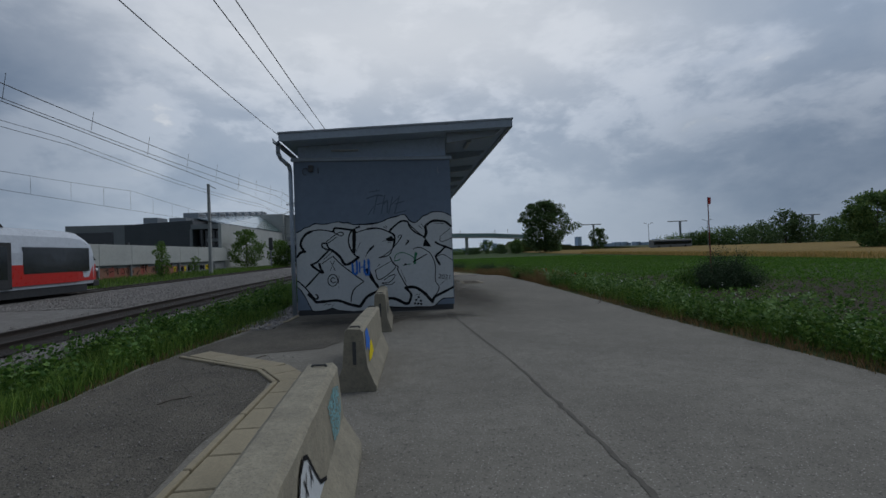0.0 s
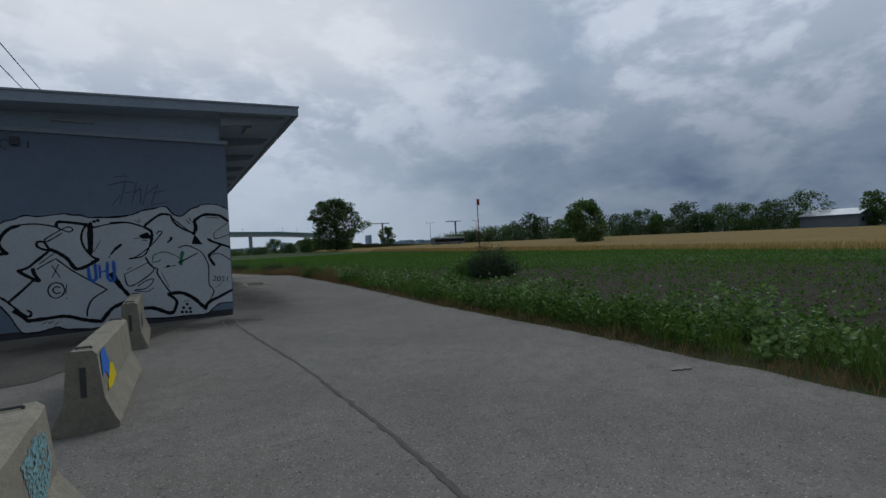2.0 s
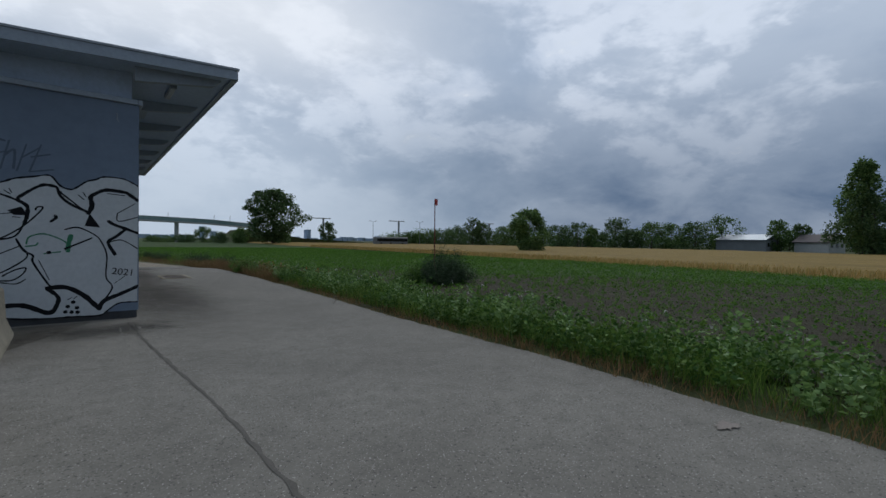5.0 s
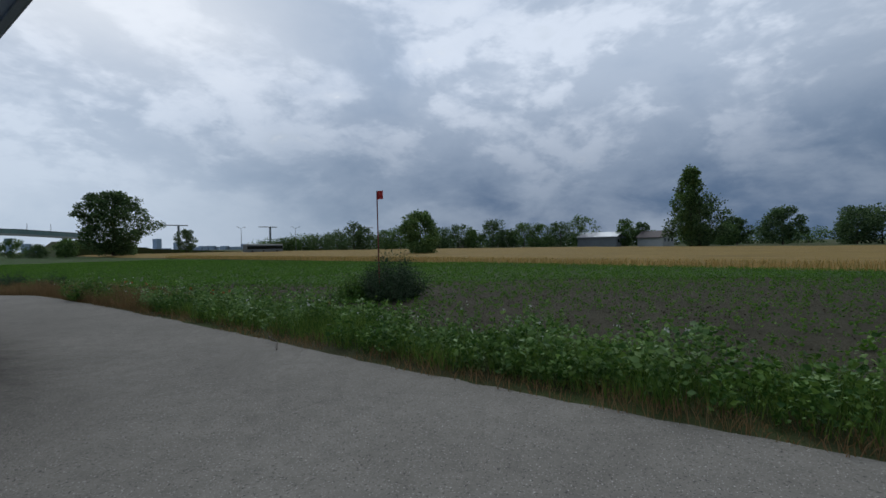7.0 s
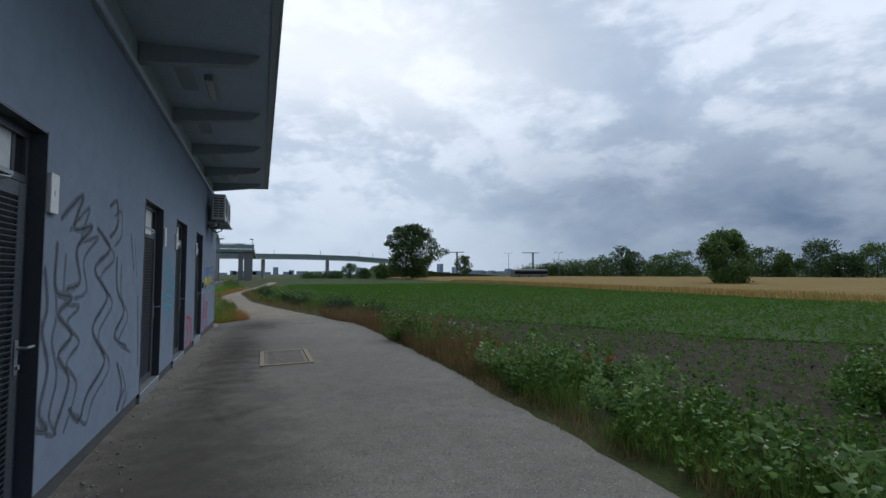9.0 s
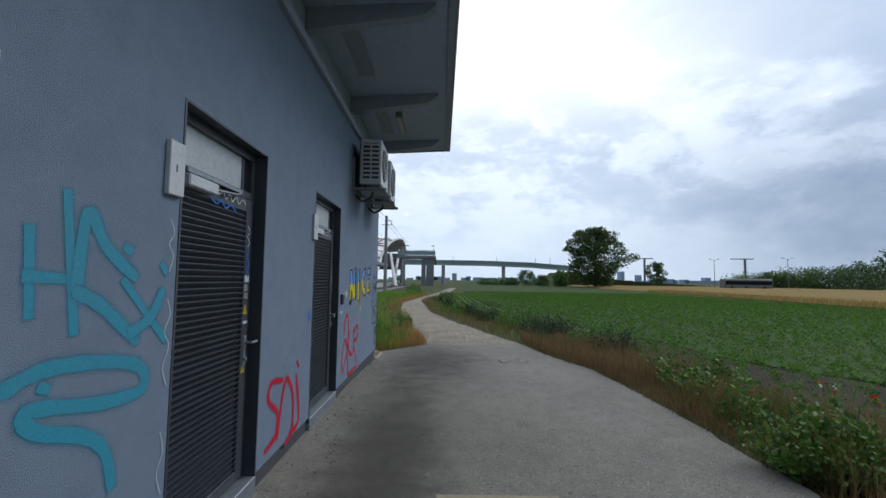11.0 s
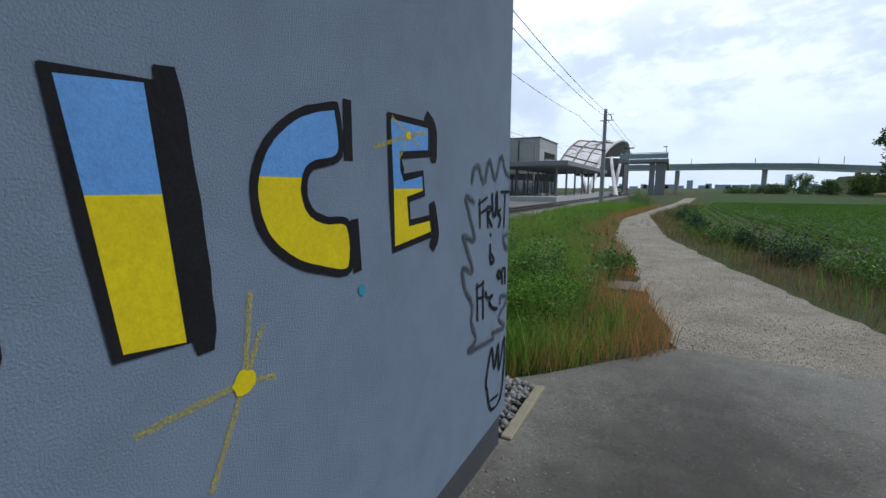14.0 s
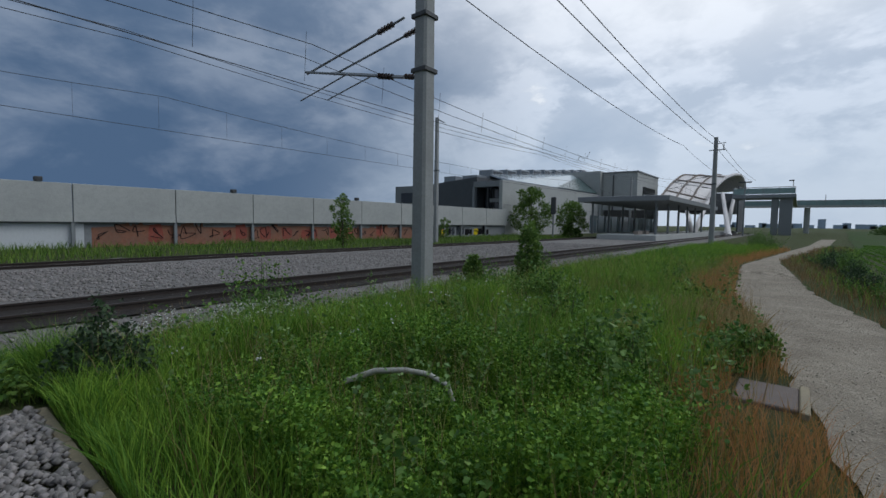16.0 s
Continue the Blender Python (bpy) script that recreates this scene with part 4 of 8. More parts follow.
part("hook", pipe([(-0.33, -0.01, 3.72), (-0.33, -0.05, 3.70), (-0.33, -0.06, 3.60), (-0.30, -0.06, 3.57)], 0.009, 6), ZINC, hut)
# inner room seen only through the fanlights: kept closed and dark by the slab and ceiling

slat_mesh = mesh_of("slat", prism([(-0.028, 0.0), (0.0, 0.030), (0.004, 0.030), (0.004, 0.024), (-0.020, -0.004)], "y", -0.43, 0.43), SLAT_MAT)


def louvre_door(y0, y1, lever=True, marks=()):
    d = part("door", box(-0.135, y0 + 0.002, D_LOW - 0.005, -0.085, y0 + 0.07, D_HIGH - 0.002), ANTHRACITE, hut, "closed anthracite louvred steel door with fanlight")
    part("frame", box(-0.135, y1 - 0.07, D_LOW - 0.005, -0.085, y1 - 0.002, D_HIGH - 0.002), ANTHRACITE, d)
    part("frame", box(-0.135, y0 + 0.07, D_HIGH - 0.07, -0.085, y1 - 0.07, D_HIGH - 0.002), ANTHRACITE, d)
    part("reveal", box(-0.279, y0 + 0.001, D_LOW - 0.004, -0.136, y1 - 0.001, D_LOW + 0.002), ANTHRACITE, d)
    lin = bmesh.new()
    box(-0.084, y1 - 0.012, D_LOW - 0.06, 0.008, y1 + 0.004, D_HIGH + 0.002, 0, lin)
    box(-0.084, y0 - 0.004, D_LOW - 0.06, 0.004, y0 + 0.012, D_HIGH + 0.002, 0, lin)
    box(-0.084, y0 + 0.012, D_HIGH - 0.012, 0.004, y1 - 0.012, D_HIGH + 0.002, 0, lin)
    part("reveal_lining", lin, ANTHRACITE, d, "dark metal reveal lining")
    part("transom", box(-0.132, y0 + 0.07, 2.225, -0.082, y1 - 0.07, 2.28, 0.004), ANTHRACITE, d)
    fan = part("fanlight", box(-0.118, y0 + 0.07, 2.28, -0.110, y1 - 0.07, D_HIGH - 0.07), BLIND, d, "fanlight backed by a pale blind")
    part("glazing_bar", box(-0.122, y1 - 0.20, 2.28, -0.104, y1 - 0.16, D_HIGH - 0.07), ANTHRACITE, fan)
    part("pane", box(-0.106, y1 - 0.16, 2.28, -0.102, y1 - 0.07, D_HIGH - 0.07), DARK_GLASS, fan)
    leaf = part("leaf", box(-0.128, y0 + 0.072, 0.165, -0.100, y1 - 0.072, 2.22), ANTHRACITE, d, "louvred door leaf")
    part("stile", box(-0.100, y0 + 0.072, 0.165, -0.072, y0 + 0.130, 2.22, 0.004), ANTHRACITE, leaf)
    part("stile", box(-0.100, y1 - 0.165, 0.165, -0.072, y1 - 0.072, 2.22, 0.004), ANTHRACITE, leaf)
    part("rail", box(-0.100, y0 + 0.130, 0.165, -0.072, y1 - 0.165, 0.235, 0.004), ANTHRACITE, leaf)
    part("rail", box(-0.100, y0 + 0.130, 2.13, -0.072, y1 - 0.165, 2.22, 0.004), ANTHRACITE, leaf)
    ym, k = (y0 + 0.130 + y1 - 0.165) / 2, ((y1 - 0.165) - (y0 + 0.130)) / 0.86
    for i in range(50):
        s = new("slat", slat_mesh)
        s.parent = leaf
        s.matrix_basis = Matrix.Translation((-0.076, ym, 0.242 + i * 0.0380)) @ Matrix.Diagonal((1, k, 1, 1))
    cl = part("door_closer", box(-0.074, y0 + 0.10, 2.145, -0.010, y0 + 0.42, 2.215, 0.008), WHITE_BOX, d, "pale grey door closer")
    part("closer_arm", pipe([(-0.03, y0 + 0.42, 2.18), (-0.045, y0 + 0.75, 2.215), (-0.06, y1 - 0.30, 2.245)], 0.009, 6), ZINC, cl)
    part("closer_track", box(-0.081, y0 + 0.15, 2.235, -0.055, y1 - 0.28, 2.265, 0.003), ZINC, cl)
    hd = part("lever_plate", box(-0.072, y1 - 0.135, 0.98, -0.064, y1 - 0.095, 1.20, 0.003), ZINC, d, "steel lever handle")
    if lever:
        part("lever", pipe([(-0.064, y1 - 0.115, 1.15), (-0.015, y1 - 0.115, 1.15), (-0.012, y1 - 0.03, 1.15)], 0.010, 8), ZINC, hd)
    else:
        part("door_knob", rod((-0.064, y1 - 0.115, 1.15), (-0.012, y1 - 0.115, 1.15), 0.020, 0.030, 14), ZINC, hd, "round steel knob")
    part("lock_cylinder", rod((-0.064, y1 - 0.115, 1.03), (-0.05, y1 - 0.115, 1.03), 0.016, 0.016, 10), ZINC, hd)
    for z in (0.45, 1.15, 1.85):
        part("hinge", rod((-0.07, y0 + 0.065, z - 0.06), (-0.07, y0 + 0.065, z + 0.06), 0.011, 0.011, 8), ANTHRACITE, d)
    for z, h, mt in marks:
        part("sticker", box(-0.0718, y1 - 0.150, z, -0.0700, y1 - 0.085, z + h), mt, d)
    return d


STICK = [(1.60, 0.05, P_WHITE), (1.29, 0.02, P_WHITE), (1.22, 0.03, DARK_STEEL)]
for k, (a, b) in enumerate(DOORS):
    louvre_door(a, b, k != 3, STICK if k == 2 else ())
bm = box(-0.07, 3.05, 1.30, -0.045, 3.35, 1.42)
part("yellow_label", bm, SIGN_YELLOW, hut, "yellow label on the louvres")
# warning triangles on the stile of the third door
for z in (1.36, 0.93):
    tri = part("warning_sign", prism([(10.062, z), (10.128, z), (10.095, z + 0.075)], "x", -0.0718, -0.0695), SIGN_YELLOW, hut, "yellow triangular warning sticker")
    part("warning_mark", prism([(10.090, z + 0.014), (10.099, z + 0.014), (10.097, z + 0.048), (10.092, z + 0.048)], "x", -0.0694, -0.0688), P_BLACK, tri)
# plain white number plates beside the doors
for y in (4.075, 7.965, 8.955, 11.475):
    pl = part("door_plate", box(0.0, y, 2.05, 0.028, y + 0.13, 2.33, 0.004), WHITE_BOX, hut, "blank white plate fixed beside the door")
    part("plate_slot", box(0.0285, y + 0.05, 2.17, 0.0295, y + 0.06, 2.21), P_GREY, pl)
rd = part("card_reader", box(0.0, 12.91, 1.27, 0.036, 12.985, 1.42, 0.012), DARK_STEEL, hut, "small black card reader")
part("reader_cap", box(0.002, 12.912, 1.405, 0.042, 12.983, 1.425, 0.006), LAMP_TUBE, rd, "bright metal cap")
part("reader_button", rod((0.034, 12.955, 1.365), (0.040, 12.955, 1.365), 0.012, 0.010, 12), ANTHRACITE, rd)

# ---------------------------------------------------------------- air conditioners on brackets


def aircon(y0, label):
    t = thing("air_conditioner", label, "air conditioner", "wall air conditioners", at=(0, y0, 3.02))
    part("casing", box(0.12, 0.0, 0.06, 0.45, 0.82, 0.76, 0.015), WHITE_BOX, t, "pale grey weathered casing")
    g = part("end_grille", box(0.17, -0.006, 0.12, 0.41, 0.001, 0.70), DARK_STEEL, t, "dark slotted end grille")
    for i in range(9):
        part("grille_bar", box(0.17, -0.016, 0.115 + i * 0.068, 0.41, -0.006, 0.143 + i * 0.068), WHITE_BOX, g)
    part("grille_bar", box(0.28, -0.018, 0.12, 0.30, -0.006, 0.70), WHITE_BOX, g)
    fr = part("fan_grille", rod((0.448, 0.34, 0.42), (0.462, 0.34, 0.42), 0.26, 0.25, 24), DARK_STEEL, t, "round fan grille")
    for r in (0.08, 0.14, 0.20, 0.25):
        bm = bmesh.new()
        pipe([(0.465, 0.34 + r * math.cos(a), 0.42 + r * math.sin(a)) for a in [2 * math.pi * q / 18 for q in range(19)]], 0.005, 4, bm)
        part("grille_ring", bm, WHITE_BOX, fr)
    part("rear_fins", box(0.105, 0.03, 0.09, 0.121, 0.79, 0.73), DARK_STEEL, t)
    for y in (0.10, 0.72):
        b = part("bracket", box(0.0, y - 0.02, -0.02, 0.52, y + 0.02, 0.025, 0.004), ZINC, t, "zinc wall bracket")
        part("bracket_upright", box(0.0, y - 0.02, 0.025, 0.03, y + 0.02, 0.50, 0.004), ZINC, b)
        for x in (0.18, 0.40):
            part("rubber_foot", rod((x, y, 0.025), (x, y, 0.062), 0.022, 0.022, 8), DARK_STEEL, b)
    part("drain_tray", box(0.10, -0.02, -0.006, 0.50, 0.85, 0.0), ZINC, t)
    bm = pipe([(0.30, 0.3, 0.06), (0.26, 0.28, -0.10), (0.12, 0.30, -0.16), (0.02, 0.34, -0.08), (0.0, 0.36, -0.05)], 0.018, 8)
    part("refrigerant_pipe", bm, DARK_STEEL, t, "bent insulated pipes")
    return t


aircon(13.42, "pale outdoor air-conditioning unit on wall brackets")
aircon(14.62, "pale outdoor air-conditioning unit beside its twin")

# ---------------------------------------------------------------- concrete barriers


def barrier(y0, y1, x, base, top, h, label, turn=0.0, seed=1):
    t = thing("concrete_barrier", label, "barrier", "row of traffic barriers", at=(x, (y0 + y1) / 2, 0.014), rz=turn)
    hb, ht, ln = base / 2, top / 2, (y1 - y0) / 2
    prof = [(-hb, 0.0), (hb, 0.0), (hb, 0.05), (hb * 0.93, 0.09), (ht + 0.05, 0.27), (ht + 0.02, h - 0.03), (ht - 0.015, h), (-ht + 0.015, h), (-ht - 0.02, h - 0.03), (-ht - 0.05, 0.27), (-hb * 0.93, 0.09), (-hb, 0.05)]
    bm = bmesh.new()
    ns = 14
    rows = []
    rnd = random.Random(seed)
    for j in range(ns + 1):
        y = -ln + 2 * ln * j / ns
        shrink = 0.985 if j in (0, ns) else 1.0
        rows.append([bm.verts.new((px * shrink + rnd.uniform(-0.004, 0.004), y + rnd.uniform(-0.003, 0.003), max(0.0, pz * (0.995 if j in (0, ns) else 1.0) + (rnd.uniform(-0.004, 0.004) if pz > 0.1 else 0)))) for px, pz in prof])
    k = len(prof)
    for j in range(ns):
        for i in range(k):
            bm.faces.new((rows[j][i], rows[j][(i + 1) % k], rows[j + 1][(i + 1) % k], rows[j + 1][i]))
    bm.faces.new(rows[0][::-1])
    bm.faces.new(rows[-1])
    bmesh.ops.recalc_face_normals(bm, faces=bm.faces)
    part("barrier_body", bm, CONCRETE, t, "chipped weathered concrete barrier body")
    for s in (-1, 1):
        part("joint_slot", box(-0.02, s * ln - 0.006, 0.30, 0.02, s * ln + 0.006, 0.55), DARK_STEEL, t, "dark steel joint slot")
        part("lifting_loop", pipe([(-0.05, s * ln * 0.9, h - 0.01), (-0.05, s * ln * 0.9, h + 0.012), (0.05, s * ln * 0.9, h + 0.012), (0.05, s * ln * 0.9, h - 0.01)], 0.009, 6), DARK_STEEL, t)
    return t


def splash(parent, name, pts, x, mat, label):
    """A flat patch of paint on the sloping flank of a barrier, drawn as (y, z)."""
    bm = bmesh.new()
    bm.faces.new([bm.verts.new((x(z), y, z)) for y, z in pts])
    bmesh.ops.triangulate(bm, faces=bm.faces)
    return part(name, bm, mat, parent, label)


def flank(top, h):
    return lambda z: top / 2 + 0.026 + (0.031 * (h - 0.03 - z) / (h - 0.30) if z > 0.27 else 0.031 + (0.27 - z) * 0.9)


b1 = barrier(-10.02, -8.0, -1.87, 0.58, 0.21, 0.68, "weathered concrete traffic barrier with cartoon spray paint", 2.0, 3)
splash(b1, "paint_patch", [(0.35, 0.56), (0.62, 0.60), (0.86, 0.55), (0.90, 0.38), (0.70, 0.28), (0.45, 0.30)], flank(0.21, 0.68), speckled("pale_teal_paint", (0.20, 0.40, 0.42), 0.62, 45.0), "faded turquoise paint patch")
splash(b1, "paint_patch", [(-0.66, 0.29), (-0.60, 0.46), (-0.50, 0.57), (-0.42, 0.60), (-0.34, 0.57), (-0.24, 0.46), (-0.12, 0.34), (0.04, 0.28)], flank(0.21, 0.68), P_WHITE, "white paint patch")
for ya, za, yb, zb in ((-0.66, 0.29, -0.60, 0.46), (-0.60, 0.46, -0.50, 0.57), (-0.50, 0.57, -0.42, 0.60), (-0.42, 0.60, -0.34, 0.57), (-0.34, 0.57, -0.24, 0.46), (-0.24, 0.46, -0.12, 0.34), (-0.12, 0.34, 0.04, 0.28), (-0.46, 0.52, -0.40, 0.42), (-0.40, 0.52, -0.46, 0.42), (-0.34, 0.53, -0.28, 0.43), (-0.28, 0.53, -0.34, 0.43)):
    f = flank(0.21, 0.68)
    splash(b1, "paint_stroke", [(ya, za - 0.012), (yb, zb - 0.012), (yb, zb + 0.012), (ya, za + 0.012)], lambda z, f=f: f(z) + 0.004, P_BLACK, "")
b2 = barrier(-6.56, -4.50, -1.80, 0.46, 0.17, 0.69, "weathered concrete traffic barrier with blue and yellow paint", -1.5, 5)
splash(b2, "paint_patch", [(-0.98, 0.44), (-0.93, 0.64), (-0.74, 0.66), (-0.60, 0.50), (-0.72, 0.38), (-0.85, 0.46)], flank(0.17, 0.69), P_DEEP, "dark blue paint patch")
splash(b2, "paint_patch", [(-0.80, 0.36), (-0.72, 0.375), (-0.58, 0.48), (-0.42, 0.44), (-0.34, 0.30), (-0.60, 0.27), (-0.82, 0.28)], flank(0.17, 0.69), P_YELLOW, "yellow paint patch")
b3 = barrier(-2.92, -0.95, -1.77, 0.42, 0.17, 0.74, "weathered grey concrete traffic barrier by the wall", 1.0, 7)
splash(b3, "paint_patch", [(-0.80, 0.35), (-0.55, 0.55), (-0.40, 0.52), (-0.30, 0.33), (-0.55, 0.28)], flank(0.17, 0.74), P_GREY, "faded grey paint scrawl")

# ---------------------------------------------------------------- drain channel and kerbs
CHAN = [(-4.55, -4.12), (-3.05, -5.25), (-2.62, -5.95), (-2.58, -12.5)]


def run_stones(name, pts, width, length, top, mat, label, category, piece, gap=0.008):
    t = thing(name, label, category, "", "structure")
    for (xa, ya), (xb, yb) in zip(pts[:-1], pts[1:]):
        d = Vector((xb - xa, yb - ya))
        n = max(1, round(d.length / length))
        st = d.length / n
        me = mesh_of(piece, box(-width / 2, gap, -0.15, width / 2, st - gap, 0.0, 0.008), mat)
        for i in range(n):
            p = Vector((xa, ya)) + d * (i / n)
            ob = new(piece, me)
            ob.parent = t
            ob.matrix_basis = pose(p.x, p.y, top + gz(p.x, p.y) * (1 if p.y > 10 else 0), 0, 0, math.degrees(math.atan2(-d.x, d.y)))
    return t


run_stones("drain_channel", CHAN, 0.34, 0.5, 0.035, KERB, "beige concrete drain channel slabs set in the asphalt", "drain", "slab")
run_stones("channel_edging", [(-4.75, -4.32), (-3.22, -5.42), (-2.83, -6.05), (-2.79, -12.5)], 0.06, 1.0, 0.05, KERB, "narrow concrete edging beside the channel", "kerb", "edging_stone")
run_stones("gravel_kerb", [(0.0, 16.36), (0.0, 17.26)], 0.08, 0.6, 0.03, KERB, "pale kerb stone round the gravel bed", "kerb", "kerb_stone")
run_stones("rear_kerb", [(-0.04, 17.24), (-4.6, 17.24)], 0.08, 1.0, 0.03, KERB, "pale kerb stones edging the gravel bed", "kerb", "kerb_stone")
run_stones("side_kerb", [(-4.6, 17.2), (-4.6, 16.3)], 0.08, 0.9, 0.03, KERB, "pale kerb stone at the end of the gravel bed", "kerb", "kerb_stone")
run_stones("front_kerb", [(-4.0, -0.03), (-4.0, -0.9), (-4.75, -2.2)], 0.08, 0.8, 0.04, KERB, "pale kerb stones edging the corner gravel", "kerb", "kerb_stone")


def pebbles(n, x0, x1, y0, y1, z, seed, r=(0.015, 0.04)):
    q = np.random.default_rng(seed)
    X, Y = q.uniform(x0, x1, n), q.uniform(y0, y1, n)
    c = np.stack([X, Y, z + q.uniform(-0.01, 0.02, n)], 1)
    v = c[:, None] + oct_v[None] * q.uniform(r[0], r[1], (n, 1, 1)) * q.uniform(0.6, 1.4, (n, 6, 1))
    return v.reshape(-1, 3), ((np.arange(n) * 6)[:, None, None] + oct_f).reshape(-1, 3)


V, F = pebbles(4200, -4.5, -0.05, 16.36, 17.19, -0.06, 5)
stuff("pebble_bed", V, F, PEBBLE, "light grey pebbles in the bed behind the building", "pebbles")
V, F = pebbles(1800, -4.75, -4.05, -2.0, 3.0, 0.02, 6)
stuff("corner_pebbles", V, F, PEBBLE, "light grey pebbles at the building corner", "pebbles")
V, F = pebbles(500, 0.0, 0.5, 0.2, 16.0, 0.015, 7, (0.006, 0.016))
stuff("wall_grit", V, F, PEBBLE, "small loose grit along the wall base", "grit")
V, F = pebbles(2600, -4.95, -2.95, -11.5, -4.6, 0.017, 8, (0.004, 0.013))
stuff("apron_grit", V, F, STONE, "loose grit scattered over the old apron", "grit")
q = np.random.default_rng(77)
n = 8000
PY = 18.7 + 22 * q.uniform(0, 1, n) ** 1.7
PX = np.array([bend(y, PATH_LEFT) + (bend(y, PATH_RIGHT) - bend(y, PATH_LEFT)) * u for y, u in zip(PY, q.uniform(0.0, 1.0, n))])
c = on_ground(PX, PY, 0.008)
v = c[:, None] + oct_v[None] * q.uniform(0.004, 0.011, (n, 1, 1)) * q.uniform(0.6, 1.4, (n, 6, 1))
stuff("path_stones", v.reshape(-1, 3), ((np.arange(n) * 6)[:, None, None] + oct_f).reshape(-1, 3), PATH_STONE, "loose pale stones scattered over the gravel path", "stones")

# ---------------------------------------------------------------- covers in the lane
cov = thing("inspection_cover", "square iron inspection cover in a concrete frame", "cover", at=(1.84, 9.42, 0.012))
fr = bmesh.new()
for x0, y0, x1, y1 in ((-0.46, -0.78, -0.38, 0.78), (0.38, -0.78, 0.46, 0.78), (-0.38, -0.78, 0.38, -0.70), (-0.38, 0.70, 0.38, 0.78)):
    box(x0, y0, -0.05, x1, y1, 0.018, 0.004, fr)
part("cover_frame", fr, KERB, cov, "pale concrete rim")
for s in (-1, 1):
    lid = part("lid", box(-0.37, 0.01 * s if s > 0 else -0.69, -0.04, 0.37, 0.69 if s > 0 else -0.01, 0.010, 0.003), COVER_IRON, cov, "ribbed iron lid")
    for i in range(5):
        y = s * (0.10 + i * 0.125)
        part("rib", box(-0.32, y - 0.008, 0.010, 0.32, y + 0.008, 0.016), COVER_IRON, lid)
mh = thing("manhole_cover", "round worn manhole cover in the asphalt", "cover", at=(2.95, 16.3, gz(2.95, 16.3) + 0.012))
part("manhole_rim", rod((0, 0, -0.05), (0, 0, 0.010), 0.33, 0.33, 32), ASPHALT_MID, mh)
lid = part("lid", rod((0, 0, -0.04), (0, 0, 0.014), 0.27, 0.27, 32), COVER_IRON, mh, "round iron lid")
for i in range(-2, 3):
    part("rib", box(-0.17, i * 0.085 - 0.008, 0.014, 0.17, i * 0.085 + 0.008, 0.017), COVER_IRON, lid)
sl = thing("path_slab", "buried brown concrete slab beside the gravel path", "slab", at=(0.2, 21.95, gz(0.2, 21.95)))
part("slab_top", box(-0.22, -0.35, -0.1, 0.30, 0.35, 0.022, 0.012), SLAB_BROWN, sl)
part("slab_edge", box(0.30, -0.45, -0.1, 0.38, 0.42, 0.04, 0.01), KERB, sl, "pale edge stone")
FIRST = [
    (0.055, [(-3.59, 2.15), (-3.73, 2.09), (-3.84, 1.95), (-3.88, 1.82), (-3.83, 1.7), (-3.77, 1.63)]),
    (0.026, [(-3.59, 2.16), (-3.39, 2.18), (-3.18, 2.15), (-3.05, 2.11)]),
    (0.051, [(-3.78, 1.63), (-3.88, 1.62), (-3.98, 1.5)]),
    (0.051, [(-3.05, 2.13), (-3.01, 2.21), (-2.8, 2.19), (-2.54, 2.14)]),
    (0.021, [(-3.05, 2.11), (-2.87, 2.01), (-2.8, 2.06), (-2.86, 2.11), (-2.97, 2.07)]),
    (0.021, [(-2.97, 2.07), (-3.11, 1.97), (-3.24, 1.87)]),
    (0.021, [(-3.24, 1.87), (-3.19, 1.84), (-2.97, 1.99)]),
    (0.038, [(-3.18, 1.69), (-3.24, 1.82), (-3.34, 1.83), (-3.34, 1.74), (-3.22, 1.67), (-3.17, 1.69)]),
]
FIRST_LOW = [
    (0.06, [(-3.18, 1.69), (-3.06, 1.62), (-2.91, 1.48), (-2.79, 1.28), (-2.62, 1.32), (-2.43, 1.45)]),
    (0.034, [(-2.43, 1.45), (-2.53, 1.51), (-2.64, 1.69), (-2.68, 1.88), (-2.64, 2.06), (-2.57, 2.14)]),
    (0.081, [(-2.53, 2.12), (-2.54, 1.83), (-2.55, 1.58)]),
    (0.026, [(-2.49, 2.08), (-2.24, 2.15), (-1.93, 2.18)]),
    (0.017, [(-2.49, 1.6), (-2.38, 1.82)]),
    (0.043, [(-3.18, 1.65), (-3.39, 1.45), (-3.5, 1.35), (-3.64, 1.3)]),
    (0.055, [(-3.64, 1.3), (-3.54, 1.21), (-3.35, 1.08), (-3.41, 1.22), (-3.43, 1.32)]),
    (0.021, [(-3.33, 1.41), (-3.1, 1.61)]),
    (0.021, [(-3.37, 1.31), (-3.23, 1.41), (-3.08, 1.5)]),
]
DIAMOND = [
    (0.038, [(-3.79, 0.73), (-3.6, 0.92), (-3.4, 1.14)]),
    (0.026, [(-3.08, 1.49), (-2.85, 1.25), (-2.56, 1.01), (-2.32, 0.82)]),
    (0.026, [(-2.32, 0.82), (-2.56, 0.65), (-2.65, 0.45), (-2.66, 0.32)]),
    (0.021, [(-3.15, 1.37), (-3.04, 1.13)]),
    (0.021, [(-3.05, 1.38), (-3.16, 1.13)]),
    (0.021, [(-2.95, 0.98), (-2.97, 0.8)]),
    (0.021, [(-2.98, 0.88), (-3.02, 0.99), (-3.11, 1.03), (-3.19, 0.99), (-3.23, 0.89), (-3.2, 0.78), (-3.11, 0.73), (-3.02, 0.78), (-2.98, 0.88)]),
    (0.021, [(-3.05, 0.93), (-3.11, 0.95), (-3.16, 0.89), (-3.11, 0.82), (-3.04, 0.84)]),
    (0.021, [(-2.96, 0.71), (-2.96, 0.7)]),
]
